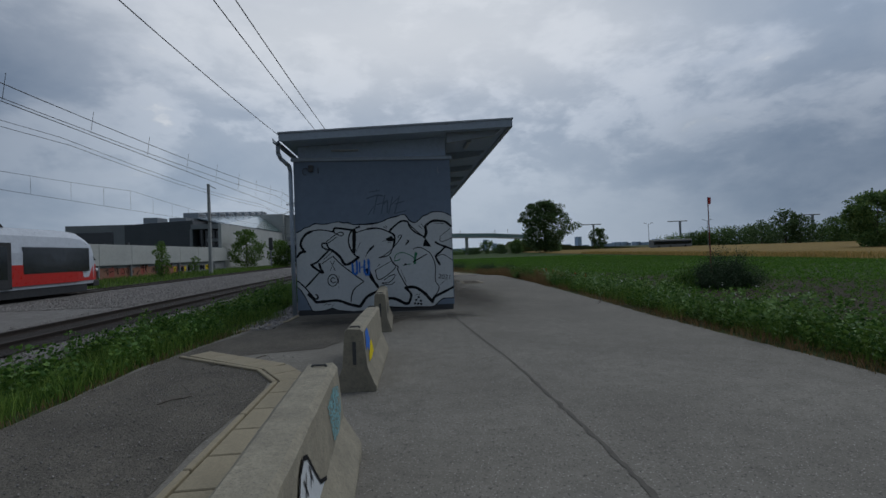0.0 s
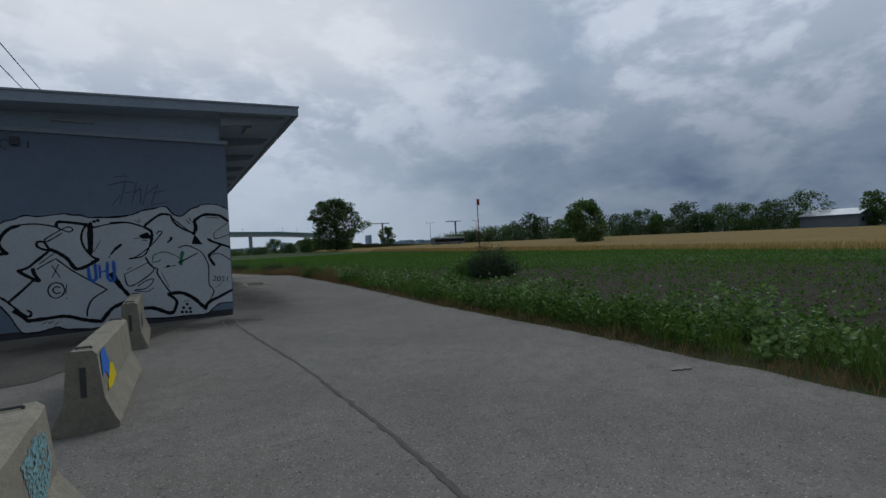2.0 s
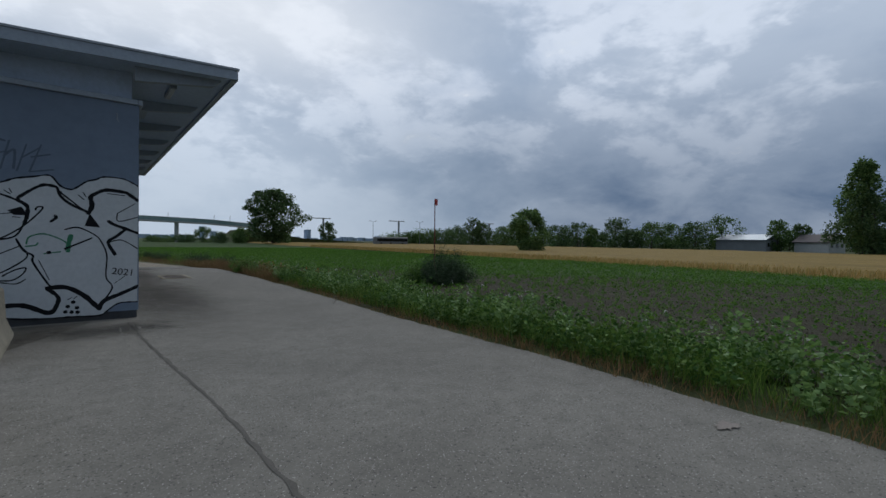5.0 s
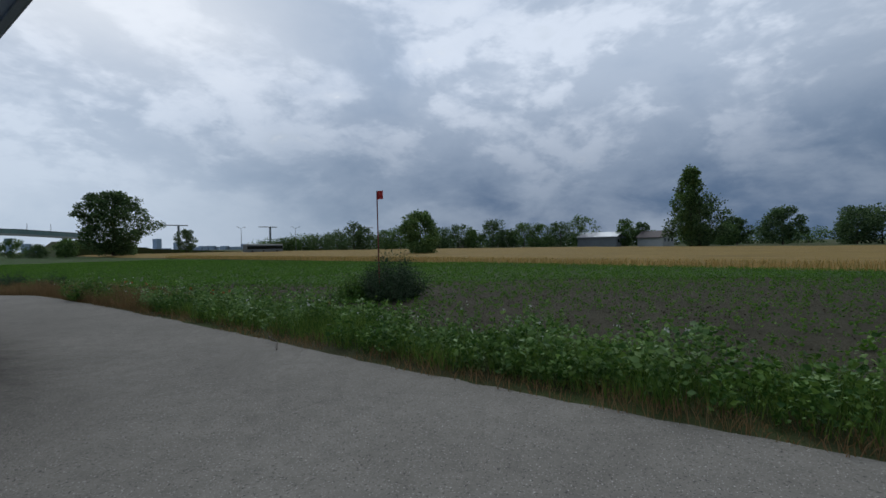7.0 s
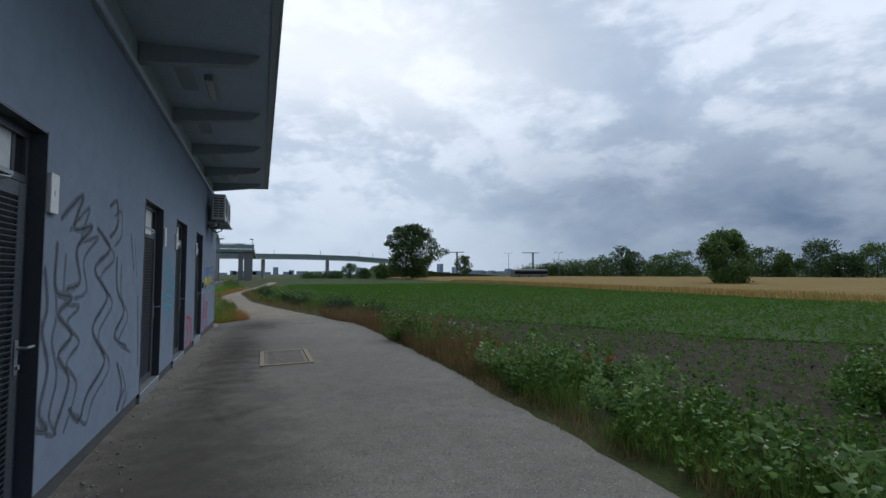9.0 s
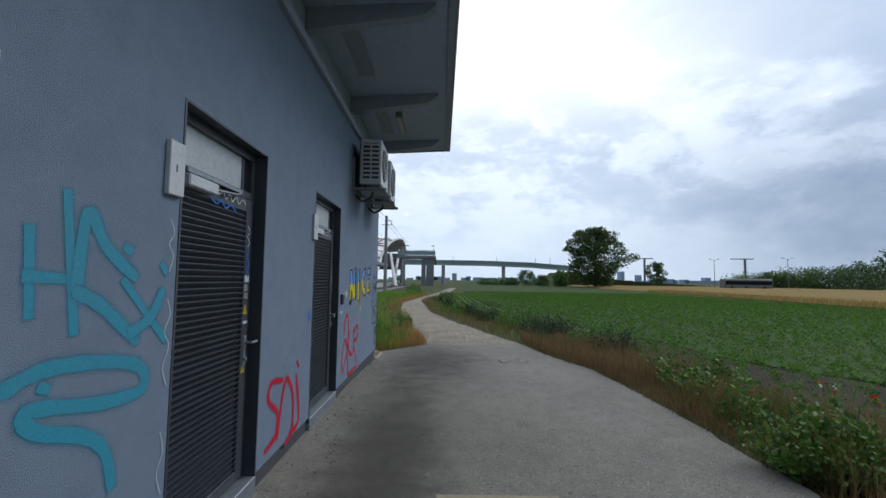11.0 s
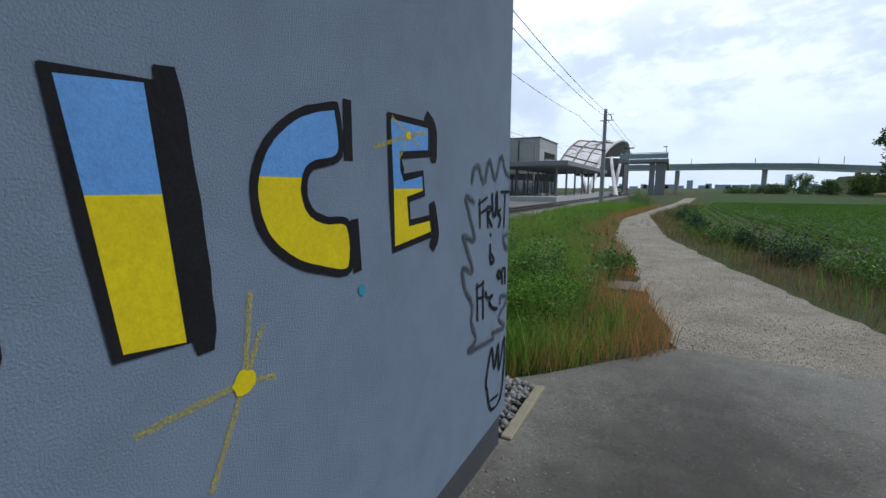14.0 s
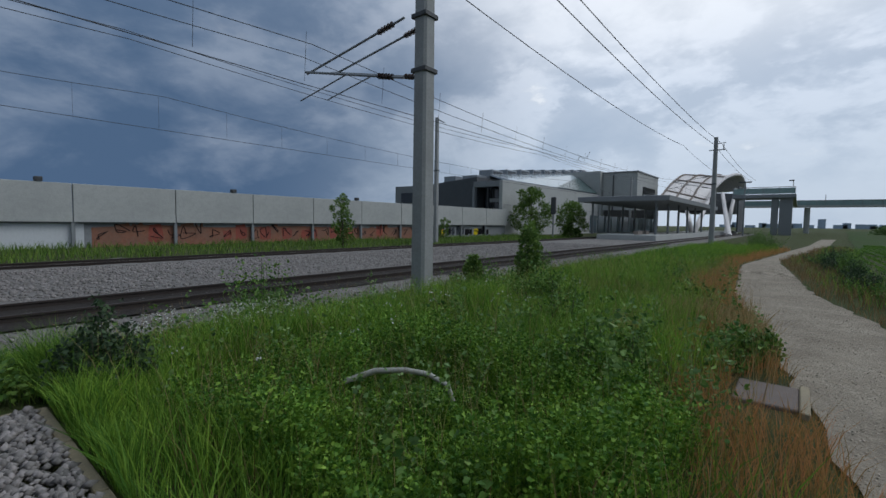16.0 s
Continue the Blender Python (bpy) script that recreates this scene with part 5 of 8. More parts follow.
FOOT = [
    (0.034, [(-3.98, 0.9), (-3.81, 0.73), (-3.61, 0.48), (-3.52, 0.42), (-3.49, 0.49), (-3.54, 0.54)]),
    (0.06, [(-3.73, 0.55), (-3.63, 0.45), (-3.55, 0.35)]),
    (0.064, [(-3.55, 0.34), (-3.32, 0.35), (-2.99, 0.36), (-2.7, 0.25), (-2.44, 0.18)]),
    (0.064, [(-2.44, 0.18), (-2.27, 0.41), (-2.13, 0.49), (-1.96, 0.57)]),
    (0.017, [(-3.34, 0.25), (-3.27, 0.3)]),
    (0.017, [(-3.25, 0.26), (-3.17, 0.29)]),
    (0.017, [(-3.15, 0.22), (-3.1, 0.26)]),
    (0.085, [(-2.23, 1.13), (-2.16, 0.99), (-2.09, 0.85)]),
    (0.064, [(-2.09, 0.85), (-1.91, 0.57), (-1.85, 0.36)]),
    (0.068, [(-1.85, 0.35), (-1.56, 0.35), (-1.28, 0.21), (-1.18, 0.23)]),
    (0.051, [(-1.18, 0.23), (-1.12, 0.41), (-1.16, 0.51), (-1.27, 0.61)]),
]
SECOND = [
    (0.021, [(-2.26, 1.46), (-2.22, 1.54)]),
    (0.038, [(-2.21, 1.55), (-2.15, 1.63)]),
    (0.064, [(-2.14, 1.64), (-2.05, 1.72)]),
    (0.03, [(-2.2, 2.18), (-1.93, 2.18), (-1.71, 2.11), (-1.56, 2.02)]),
    (0.047, [(-1.54, 2.18), (-1.62, 2.09), (-1.51, 1.98), (-1.51, 1.83), (-1.54, 1.71)]),
    (0.026, [(-1.54, 1.71), (-1.66, 1.48), (-1.92, 1.42)]),
    (0.021, [(-1.92, 1.42), (-1.77, 1.48), (-1.54, 1.67), (-1.34, 1.92), (-1.33, 1.98), (-1.39, 1.97), (-1.41, 1.92)]),
    (0.021, [(-2.02, 1.1), (-1.59, 1.33)]),
    (0.021, [(-1.59, 1.33), (-1.52, 1.13), (-1.93, 0.85), (-2.02, 1.1)]),
    (0.021, [(-1.85, 0.77), (-1.69, 0.77), (-1.56, 0.87), (-1.53, 0.97), (-1.67, 0.93), (-1.8, 0.84)]),
    (0.017, [(-1.87, 0.75), (-1.65, 0.71), (-1.53, 0.78)]),
    (0.021, [(-1.96, 1.2), (-1.9, 1.24)]),
    (0.017, [(-1.82, 1.84), (-1.7, 1.86)]),
    (0.017, [(-1.68, 1.8), (-1.59, 1.79)]),
]
THIRD = [
    (0.043, [(-1.56, 2.17), (-1.33, 2.34), (-1.15, 2.33)]),
    (0.038, [(-1.14, 2.32), (-1.09, 2.17), (-0.94, 2.03), (-0.74, 1.93)]),
    (0.021, [(-1.12, 2.26), (-0.94, 2.09), (-0.75, 1.91)]),
    (0.026, [(-1.64, 1.44), (-1.55, 1.25), (-1.44, 1.17), (-1.44, 1.06), (-1.27, 0.72), (-1.21, 0.64)]),
    (0.017, [(-1.37, 1.09), (-1.24, 0.76)]),
    (0.068, [(-1.27, 0.62), (-1.02, 0.62), (-0.79, 0.47), (-0.66, 0.32), (-0.57, 0.22)]),
    (0.06, [(-0.58, 0.21), (-0.51, 0.35), (-0.28, 0.46), (-0.01, 0.59)]),
    (0.021, [(-1.04, 1.61), (-0.86, 1.65), (-0.63, 1.52), (-0.54, 1.39), (-0.47, 1.16), (-0.48, 0.78), (-0.39, 0.59), (-0.51, 0.36)]),
    (0.034, [(-1.04, 1.28), (-0.68, 1.47)]),
    (0.038, [(-1.22, 1.74), (-1.15, 1.81), (-1.17, 1.84)]),
]
FOURTH = [
    (0.055, [(-0.71, 2.18), (-0.65, 2.24), (-0.48, 2.33), (-0.19, 2.31)]),
    (0.064, [(-0.7, 2.18), (-0.68, 2.03), (-0.73, 1.9)]),
    (0.017, [(-0.46, 2.27), (-0.21, 2.25)]),
    (0.051, [(-0.19, 2.31), (-0.06, 2.21), (-0.01, 2.17)]),
    (0.017, [(-0.05, 2.12), (-0.32, 1.92)]),
    (0.017, [(-0.32, 1.92), (-0.3, 1.78), (-0.01, 1.87)]),
    (0.047, [(-0.45, 1.78), (-0.37, 1.72), (-0.2, 1.65), (-0.01, 1.57)]),
    (0.047, [(-0.2, 1.64), (-0.33, 1.51), (-0.45, 1.4), (-0.35, 1.18)]),
    (0.017, [(-0.44, 1.4), (-0.25, 1.44), (-0.01, 1.28)]),
    (0.017, [(-1.78, 2.22), (-1.71, 2.17)]),
    (0.017, [(-1.72, 2.25), (-1.69, 2.19)]),
    (0.021, [(-0.86, 2.21), (-0.79, 2.14)]),
    (0.021, [(-0.8, 2.26), (-0.76, 2.19)]),
    (0.017, [(-1.09, 2.26), (-1.05, 2.17)]),
    (0.017, [(-1.0, 0.41), (-0.95, 0.44)]),
    (0.017, [(-0.92, 0.42), (-0.88, 0.46)]),
]
EDGE_TOP = [
    (0.03, [(-3.98, 2.13), (-3.88, 2.16), (-3.79, 2.23), (-3.65, 2.27), (-3.51, 2.34), (-3.32, 2.32), (-3.13, 2.34), (-2.92, 2.37), (-2.78, 2.34), (-2.67, 2.34), (-2.54, 2.29), (-2.37, 2.29), (-2.11, 2.29), (-1.93, 2.31)]),
    (0.03, [(-2.2, 2.3), (-1.93, 2.32), (-1.78, 2.36), (-1.66, 2.42), (-1.44, 2.47), (-1.23, 2.51), (-1.1, 2.35), (-0.96, 2.3), (-0.85, 2.37), (-0.75, 2.46), (-0.63, 2.5), (-0.51, 2.56), (-0.23, 2.55), (-0.01, 2.44)]),
]
EDGE_LOW = [
    (0.026, [(-3.99, 0.74), (-3.91, 0.66), (-3.85, 0.56), (-3.78, 0.44), (-3.73, 0.31), (-3.67, 0.19), (-3.61, 0.12), (-3.4, 0.11), (-3.26, 0.14), (-3.12, 0.17), (-2.99, 0.11), (-2.66, 0.07)]),
    (0.026, [(-2.23, 0.09), (-2.05, 0.14), (-1.86, 0.17), (-1.57, 0.13), (-1.25, 0.11), (-0.89, 0.11), (-0.57, 0.1), (-0.42, 0.21), (-0.28, 0.3), (-0.02, 0.3)]),
]
BLUE_TAG = [
    (0.047, [(-2.6, 1.28), (-2.58, 1.06), (-2.49, 1.05), (-2.49, 1.35)]),
    (0.047, [(-2.42, 1.31), (-2.42, 1.07)]),
    (0.038, [(-2.42, 1.18), (-2.3, 1.2)]),
    (0.047, [(-2.29, 1.37), (-2.29, 1.05), (-2.19, 1.02), (-2.19, 1.38)]),
]
GREEN_TAG = [
    (0.021, [(-1.52, 1.36), (-1.48, 1.48), (-1.3, 1.53), (-1.09, 1.44), (-1.01, 1.37)]),
    (0.021, [(-1.53, 1.32), (-1.41, 1.34), (-1.38, 1.38)]),
    (0.06, [(-0.96, 1.51), (-0.99, 1.37), (-1.0, 1.24)]),
    (0.03, [(-1.3, 1.2), (-1.1, 1.23)]),
]
DOTS = [(-1.0, 0.29), (-0.93, 0.36), (-0.88, 0.26), (-0.95, 0.19), (-1.03, 0.2), (-0.87, 0.18), (-2.52, 2.17), (-2.46, 2.21), (-2.4, 2.23), (-2.5, 2.1)]
WEDGES = [
    [(-1.74, 1.9), (-1.58, 1.97), (-1.49, 1.83), (-1.67, 1.83)],
    [(-0.71, 1.9), (-0.78, 1.68), (-0.56, 1.66)],
    [(-1.27, 1.24), (-1.22, 1.25), (-1.21, 1.2), (-1.28, 1.19)],
]
FAINT_TAG = [
    (0.03, [(-2.1, 3.12), (-1.85, 3.15)]),
    (0.03, [(-2.19, 2.95), (-1.92, 3.03), (-1.77, 3.01)]),
    (0.03, [(-1.91, 3.02), (-2.02, 2.56)]),
    (0.03, [(-1.93, 2.79), (-1.75, 2.84)]),
    (0.03, [(-1.72, 3.02), (-1.82, 2.56)]),
    (0.03, [(-1.78, 2.77), (-1.66, 2.88), (-1.67, 2.58)]),
    (0.03, [(-1.52, 2.98), (-1.63, 2.55)]),
    (0.03, [(-1.57, 2.77), (-1.36, 2.95)]),
    (0.03, [(-1.34, 3.0), (-1.48, 2.55)]),
    (0.03, [(-1.46, 2.79), (-1.23, 2.86)]),
    (0.03, [(-1.46, 2.55), (-1.19, 2.61)]),
    (0.021, [(-2.15, 2.54), (-2.01, 2.74)]),
    (0.021, [(-1.92, 3.19), (-1.91, 3.12)]),
]
YEAR = [(-0.41, 0.86), (-0.08, 0.91)]
LETTER_N = [(13.49, 1.76), (13.63, 1.77), (13.8, 1.46), (13.77, 1.79), (13.89, 1.79), (13.93, 1.34), (13.78, 1.29), (13.62, 1.49), (13.61, 1.31), (13.53, 1.3), (13.5, 1.5)]
LETTER_I = [(14.09, 1.77), (14.25, 1.78), (14.29, 1.26), (14.15, 1.27), (14.12, 1.51)]
LETTER_C = [(14.77, 1.82), (14.63, 1.78), (14.53, 1.71), (14.48, 1.63), (14.47, 1.55), (14.5, 1.46), (14.58, 1.39), (14.68, 1.35), (14.81, 1.33), (14.81, 1.47), (14.71, 1.49), (14.65, 1.52), (14.63, 1.58), (14.66, 1.64), (14.78, 1.68)]
LETTER_E = [(15.04, 1.83), (15.32, 1.83), (15.32, 1.72), (15.11, 1.7), (15.12, 1.65), (15.13, 1.62), (15.27, 1.64), (15.28, 1.56), (15.16, 1.54), (15.17, 1.45), (15.33, 1.46), (15.34, 1.39), (15.06, 1.36), (15.05, 1.57)]
SPLIT = [1.54, 1.57, 1.61, 1.58]
SHADOW = [
    [(13.92, 1.81), (13.96, 1.56), (13.96, 1.3)],
    [(13.63, 1.44), (13.64, 1.3), (13.56, 1.26), (13.51, 1.28)],
    [(14.28, 1.8), (14.31, 1.5), (14.32, 1.24)],
    [(14.82, 1.83), (14.82, 1.68)],
    [(14.84, 1.47), (14.85, 1.33)],
    [(15.31, 1.86), (15.36, 1.81), (15.36, 1.7)],
    [(15.35, 1.51), (15.38, 1.39), (15.35, 1.34)],
]
RED_TAG = [
    [(13.19, 0.82), (13.23, 0.99), (13.37, 1.1), (13.47, 0.97), (13.5, 0.77), (13.43, 0.56), (13.17, 0.29)],
    [(13.1, 0.32), (13.13, 0.59), (13.28, 0.74), (13.43, 0.59), (13.53, 0.17)],
    [(13.56, 0.83), (13.52, 0.6), (13.73, 0.45), (13.91, 0.56), (13.88, 0.84)],
    [(13.89, 1.01), (13.91, 0.97)],
    [(13.92, 0.78), (14.14, 0.86), (14.26, 0.75), (14.13, 0.64), (13.89, 0.61), (14.2, 0.23), (13.93, 0.19), (13.55, 0.18)],
    [(10.75, 0.73), (10.49, 0.76), (10.44, 0.63), (10.64, 0.48), (10.63, 0.3), (10.4, 0.24)],
    [(10.66, 0.26), (10.76, 0.59), (10.86, 0.72), (11.04, 0.52), (11.04, 0.21), (10.88, 0.14)],
    [(11.12, 0.69), (11.23, 0.25), (10.98, 0.19)],
    [(11.13, 0.82), (11.18, 0.77)],
]
TEAL_TAG = [
    [(8.26, 1.79), (8.28, 1.5)],
    [(8.26, 1.63), (8.45, 1.62)],
    [(8.4, 1.94), (8.47, 1.42)],
    [(8.47, 1.57), (8.5, 1.88), (8.61, 1.75), (8.79, 1.63)],
    [(8.47, 1.57), (8.6, 1.51), (8.82, 1.34)],
    [(8.72, 1.76), (8.75, 1.75)],
    [(8.98, 1.69), (9.01, 1.66)],
    [(8.72, 1.61), (9.03, 1.32)],
    [(8.99, 1.56), (8.91, 1.44), (8.78, 1.38)],
    [(8.21, 1.26), (8.36, 1.3), (8.62, 1.28), (8.85, 1.22), (8.88, 1.11), (8.64, 1.11), (8.33, 1.17), (8.29, 1.14), (8.36, 1.08), (8.56, 1.0), (8.67, 0.9), (8.72, 0.74)],
    [(8.35, 1.24), (8.37, 1.23)],
]
ZIGZAG = [
    [(15.76, 1.61), (15.78, 1.67), (15.84, 1.69), (15.92, 1.61), (15.99, 1.73), (16.08, 1.63), (16.17, 1.76), (16.25, 1.68), (16.32, 1.65)],
    [(15.79, 1.51), (15.69, 1.54), (15.74, 1.44), (15.8, 1.32), (15.67, 1.35), (15.68, 1.32), (15.78, 1.16), (15.66, 1.19), (15.69, 1.08), (15.78, 0.98), (15.77, 0.89), (15.83, 0.78), (15.73, 0.75), (15.82, 0.73), (16.1, 0.7)],
    [(16.07, 0.74), (16.29, 0.72), (16.18, 0.81), (16.35, 0.89), (16.21, 0.93), (16.2, 0.89)],
    [(16.34, 1.42), (16.32, 1.31), (16.23, 1.29), (16.3, 1.21), (16.35, 1.24), (16.35, 1.03)],
]
SLOGAN = [
    [(15.86, 1.52), (15.87, 1.38)],
    [(15.85, 1.5), (15.96, 1.53)],
    [(15.87, 1.45), (15.96, 1.47)],
    [(15.97, 1.48), (15.98, 1.37)],
    [(15.97, 1.48), (16.03, 1.47), (15.98, 1.43), (16.04, 1.37)],
    [(16.04, 1.55), (16.05, 1.45), (16.09, 1.43), (16.11, 1.56), (16.13, 1.43)],
    [(16.18, 1.46), (16.14, 1.44), (16.18, 1.41), (16.15, 1.36)],
    [(16.18, 1.56), (16.34, 1.56)],
    [(16.25, 1.56), (16.24, 1.35)],
    [(16.02, 1.33), (16.03, 1.32)],
    [(16.02, 1.27), (16.03, 1.17), (16.08, 1.17), (16.03, 1.22)],
    [(16.17, 1.1), (16.14, 1.08), (16.17, 1.05), (16.2, 1.06), (16.17, 1.1)],
    [(16.23, 1.01), (16.22, 1.09), (16.27, 1.09), (16.28, 1.0)],
    [(15.84, 1.08), (15.85, 0.88)],
    [(15.83, 1.06), (15.93, 1.07)],
    [(15.85, 1.0), (15.93, 0.99)],
    [(15.92, 1.08), (15.93, 0.87)],
    [(15.96, 1.01), (15.99, 0.97), (16.07, 0.97), (16.02, 0.95), (16.06, 0.9), (16.15, 0.87)],
    [(16.01, 0.41), (15.99, 0.48), (16.07, 0.65), (16.12, 0.51), (16.18, 0.64), (16.2, 0.47), (16.29, 0.65), (16.29, 0.45), (16.23, 0.27), (16.07, 0.27), (16.01, 0.41)],
    [(16.05, 0.33), (16.19, 0.31)],
]
COLUMN_TAG = [
    [(4.11, 1.67), (4.17, 1.4), (4.11, 1.23), (4.22, 0.96), (4.12, 0.69), (4.25, 0.54), (4.08, 0.58)],
    [(4.29, 1.85), (4.3, 1.51), (4.6, 1.44), (4.36, 1.33), (4.63, 1.15), (4.39, 1.02), (4.61, 0.8), (4.39, 0.5)],
    [(4.34, 2.04), (4.75, 2.28), (4.59, 1.99), (4.99, 2.04), (4.66, 1.83), (4.75, 1.57), (4.49, 1.51)],
    [(5.12, 2.04), (5.49, 1.87), (5.09, 1.67), (5.47, 1.41), (5.09, 1.14), (5.46, 0.8), (5.02, 0.59), (4.86, 0.42), (4.63, 0.57)],
    [(5.45, 2.29), (5.67, 2.36), (5.7, 2.12), (5.48, 1.99)],
    [(5.73, 1.8), (5.77, 1.48), (6.05, 1.22), (5.74, 1.0), (6.19, 0.82)],
    [(6.23, 2.08), (6.38, 1.68)],
    [(5.86, 0.7), (6.06, 0.42), (5.91, 0.2), (6.15, 0.36)],
    [(6.62, 1.36), (6.72, 0.52)],
]
SUN_DOT = [(14.41, 1.12), (14.17, 1.11), (14.31, 0.9), (14.47, 1.24), (14.44, 1.33), (14.5, 1.1)]
BLUE_BLOB = [(11.47, 1.23), (11.6, 1.34), (11.64, 1.41), (11.75, 1.42)]
WHITE_BLOB = [(13.27, 1.41), (13.23, 1.41), (12.94, 1.16)]
TEAL_DOT = [(14.87, 1.25)]

# ---------------------------------------------------------------- spray paint on the walls


def curve_points(pts, smooth=True):
    if len(pts) < 3 or not smooth:
        return [Vector(p) for p in pts]
    P = [Vector(pts[0])] + [Vector(p) for p in pts] + [Vector(pts[-1])]
    out = []
    for i in range(1, len(P) - 2):
        p0, p1, p2, p3 = P[i - 1:i + 3]
        for k in range(6):
            t = k / 6
            out.append(0.5 * ((2 * p1) + (p2 - p0) * t + (2 * p0 - 5 * p1 + 4 * p2 - p3) * t * t + (3 * p1 - p0 - 3 * p2 + p3) * t ** 3))
    out.append(P[-2])
    return out


class Wall:
    """Draws flat paint on one wall; each layer lies a little further out."""

    def __init__(self, facing):
        self.facing, self.level = facing, 0.0008

    def co(self, p, lift):
        return (lift, min(p[0], 16.324), p[1]) if self.facing == "x" else (min(-0.004, max(-3.996, p[0])), -lift, p[1])

    def stroke(self, name, pts, width, mat, label="", smooth=True, taper=0.15, closed=False):
        self.level += 0.00002
        C = curve_points(pts, smooth)
        rnd = random.Random(len(pts) * 31 + int(1000 * pts[0][0]))
        bm = bmesh.new()
        prev = None
        n = len(C)
        for i, p in enumerate(C):
            d = (C[min(i + 1, n - 1)] - C[max(i - 1, 0)])
            if d.length < 1e-6:
                continue
            d.normalize()
            nrm = Vector((-d.y, d.x))
            end = min(i, n - 1 - i)
            w = width / 2 * (1 - taper + taper * rnd.random()) * (0.72 if end == 0 else 1.0)
            if i == 0:
                p = p - d * width * 0.25
            if i == n - 1:
                p = p + d * width * 0.25
            lift = self.level + i * 0.000003
            a, b = bm.verts.new(self.co(p + nrm * w, lift)), bm.verts.new(self.co(p - nrm * w, lift))
            if prev:
                bm.faces.new((prev[0], prev[1], b, a))
            prev = (a, b)
        bmesh.ops.recalc_face_normals(bm, faces=bm.faces)
        return part(name, bm, mat, hut, label)

    def fill(self, name, pts, mat, label="", split=None, above=True):
        self.level += 0.00002
        bm = bmesh.new()
        f = bm.faces.new([bm.verts.new(self.co(p, self.level)) for p in pts])
        f.normal_update()
        bmesh.ops.triangulate(bm, faces=[f], ngon_method="EAR_CLIP")
        if split is not None:
            g = list(bm.verts) + list(bm.edges) + list(bm.faces)
            bmesh.ops.bisect_plane(bm, geom=g, plane_co=(0, 0, split), plane_no=(0, 0.0, 1), clear_inner=above, clear_outer=not above)
        return part(name, bm, mat, hut, label)

    def dot(self, name, p, r, mat, label=""):
        rnd = random.Random(int(p[0] * 997))
        pts = [(p[0] + r * rnd.uniform(0.85, 1.1) * math.cos(a), p[1] + r * rnd.uniform(0.85, 1.1) * math.sin(a)) for a in [2 * math.pi * k / 16 for k in range(16)]]
        return self.fill(name, pts, mat, label)


def mist(wall, pts, width, mats, smooth=True):
    for k, m in ((1.75, mats[1]), (1.3, mats[0])):
        wall.stroke("overspray", pts, width * k, m, "soft sprayed edge", smooth=smooth)


MIST = {n: (speckled(n + "_mist", c, 0.42), speckled(n + "_thin_mist", c, 0.15)) for n, c in (("teal", (0.05, 0.27, 0.38)), ("red", (0.42, 0.02, 0.05)), ("grey", (0.06, 0.067, 0.08)), ("black", (0.02, 0.02, 0.024)), ("yellow", (0.58, 0.47, 0.03)), ("blue", (0.06, 0.19, 0.58)))}
WHITE_MIST = (speckled("white_mist", (0.62, 0.64, 0.66), 0.78), speckled("white_thin_mist", (0.6, 0.62, 0.64), 0.2))
gable = Wall("y")
def painted(wall, strokes, mat, label, taper=0.3):
    for w, pts in strokes:
        wall.stroke("graffiti_stroke", pts, w * 1.3, mat, label, taper=taper)


painted(gable, FAINT_TAG, P_FAINT, "faded grey tag stroke")
top = [p for _, pts in EDGE_TOP for p in curve_points(pts)]
low = [p for _, pts in EDGE_LOW for p in curve_points(pts)]
gable.fill("graffiti_fill", [tuple(p) for p in low] + [tuple(p) for p in reversed(top)], P_SILVER, "large silver graffiti fill across the wall")
painted(gable, GREEN_TAG, P_GREEN, "thin green tag stroke")
painted(gable, EDGE_TOP + EDGE_LOW, P_BLACK, "ragged black edge of the silver piece", 0.6)
for letter in (FIRST, FIRST_LOW, DIAMOND, SECOND, THIRD, FOURTH, FOOT):
    painted(gable, letter, P_BLACK, "black letter outline")
for pts in WEDGES:
    gable.fill("graffiti_wedge", pts, P_BLACK, "black filled wedge")
for p in DOTS:
    gable.dot("paint_spot", p, 0.032, P_BLACK)
for w, pts in BLUE_TAG:
    gable.stroke("overspray", pts, w * 2.2, MIST["blue"][1], "soft blue spray edge")
painted(gable, BLUE_TAG, P_DEEP, "blue tag stroke")


def lettering(text, size, place, mat, label):
    cu = bpy.data.curves.new("lettering", "FONT")
    cu.body, cu.size, cu.extrude = text, size, 0.0006
    cu.materials.append(mat)
    ob = new("lettering", cu)
    ob.parent = hut
    ob.matrix_basis = place
    return tagged(ob, label)


lettering("2021", 0.17, pose(YEAR[0][0], -0.006, YEAR[0][1] - 0.03, 90, 8, 0), P_BLACK, "hand-sprayed year in black")
gable.stroke("graffiti_stroke", [(YEAR[0][0] + 0.05, YEAR[0][1] - 0.2), (YEAR[0][0] + 0.2, YEAR[0][1] - 0.08)], 0.015, P_BLACK)

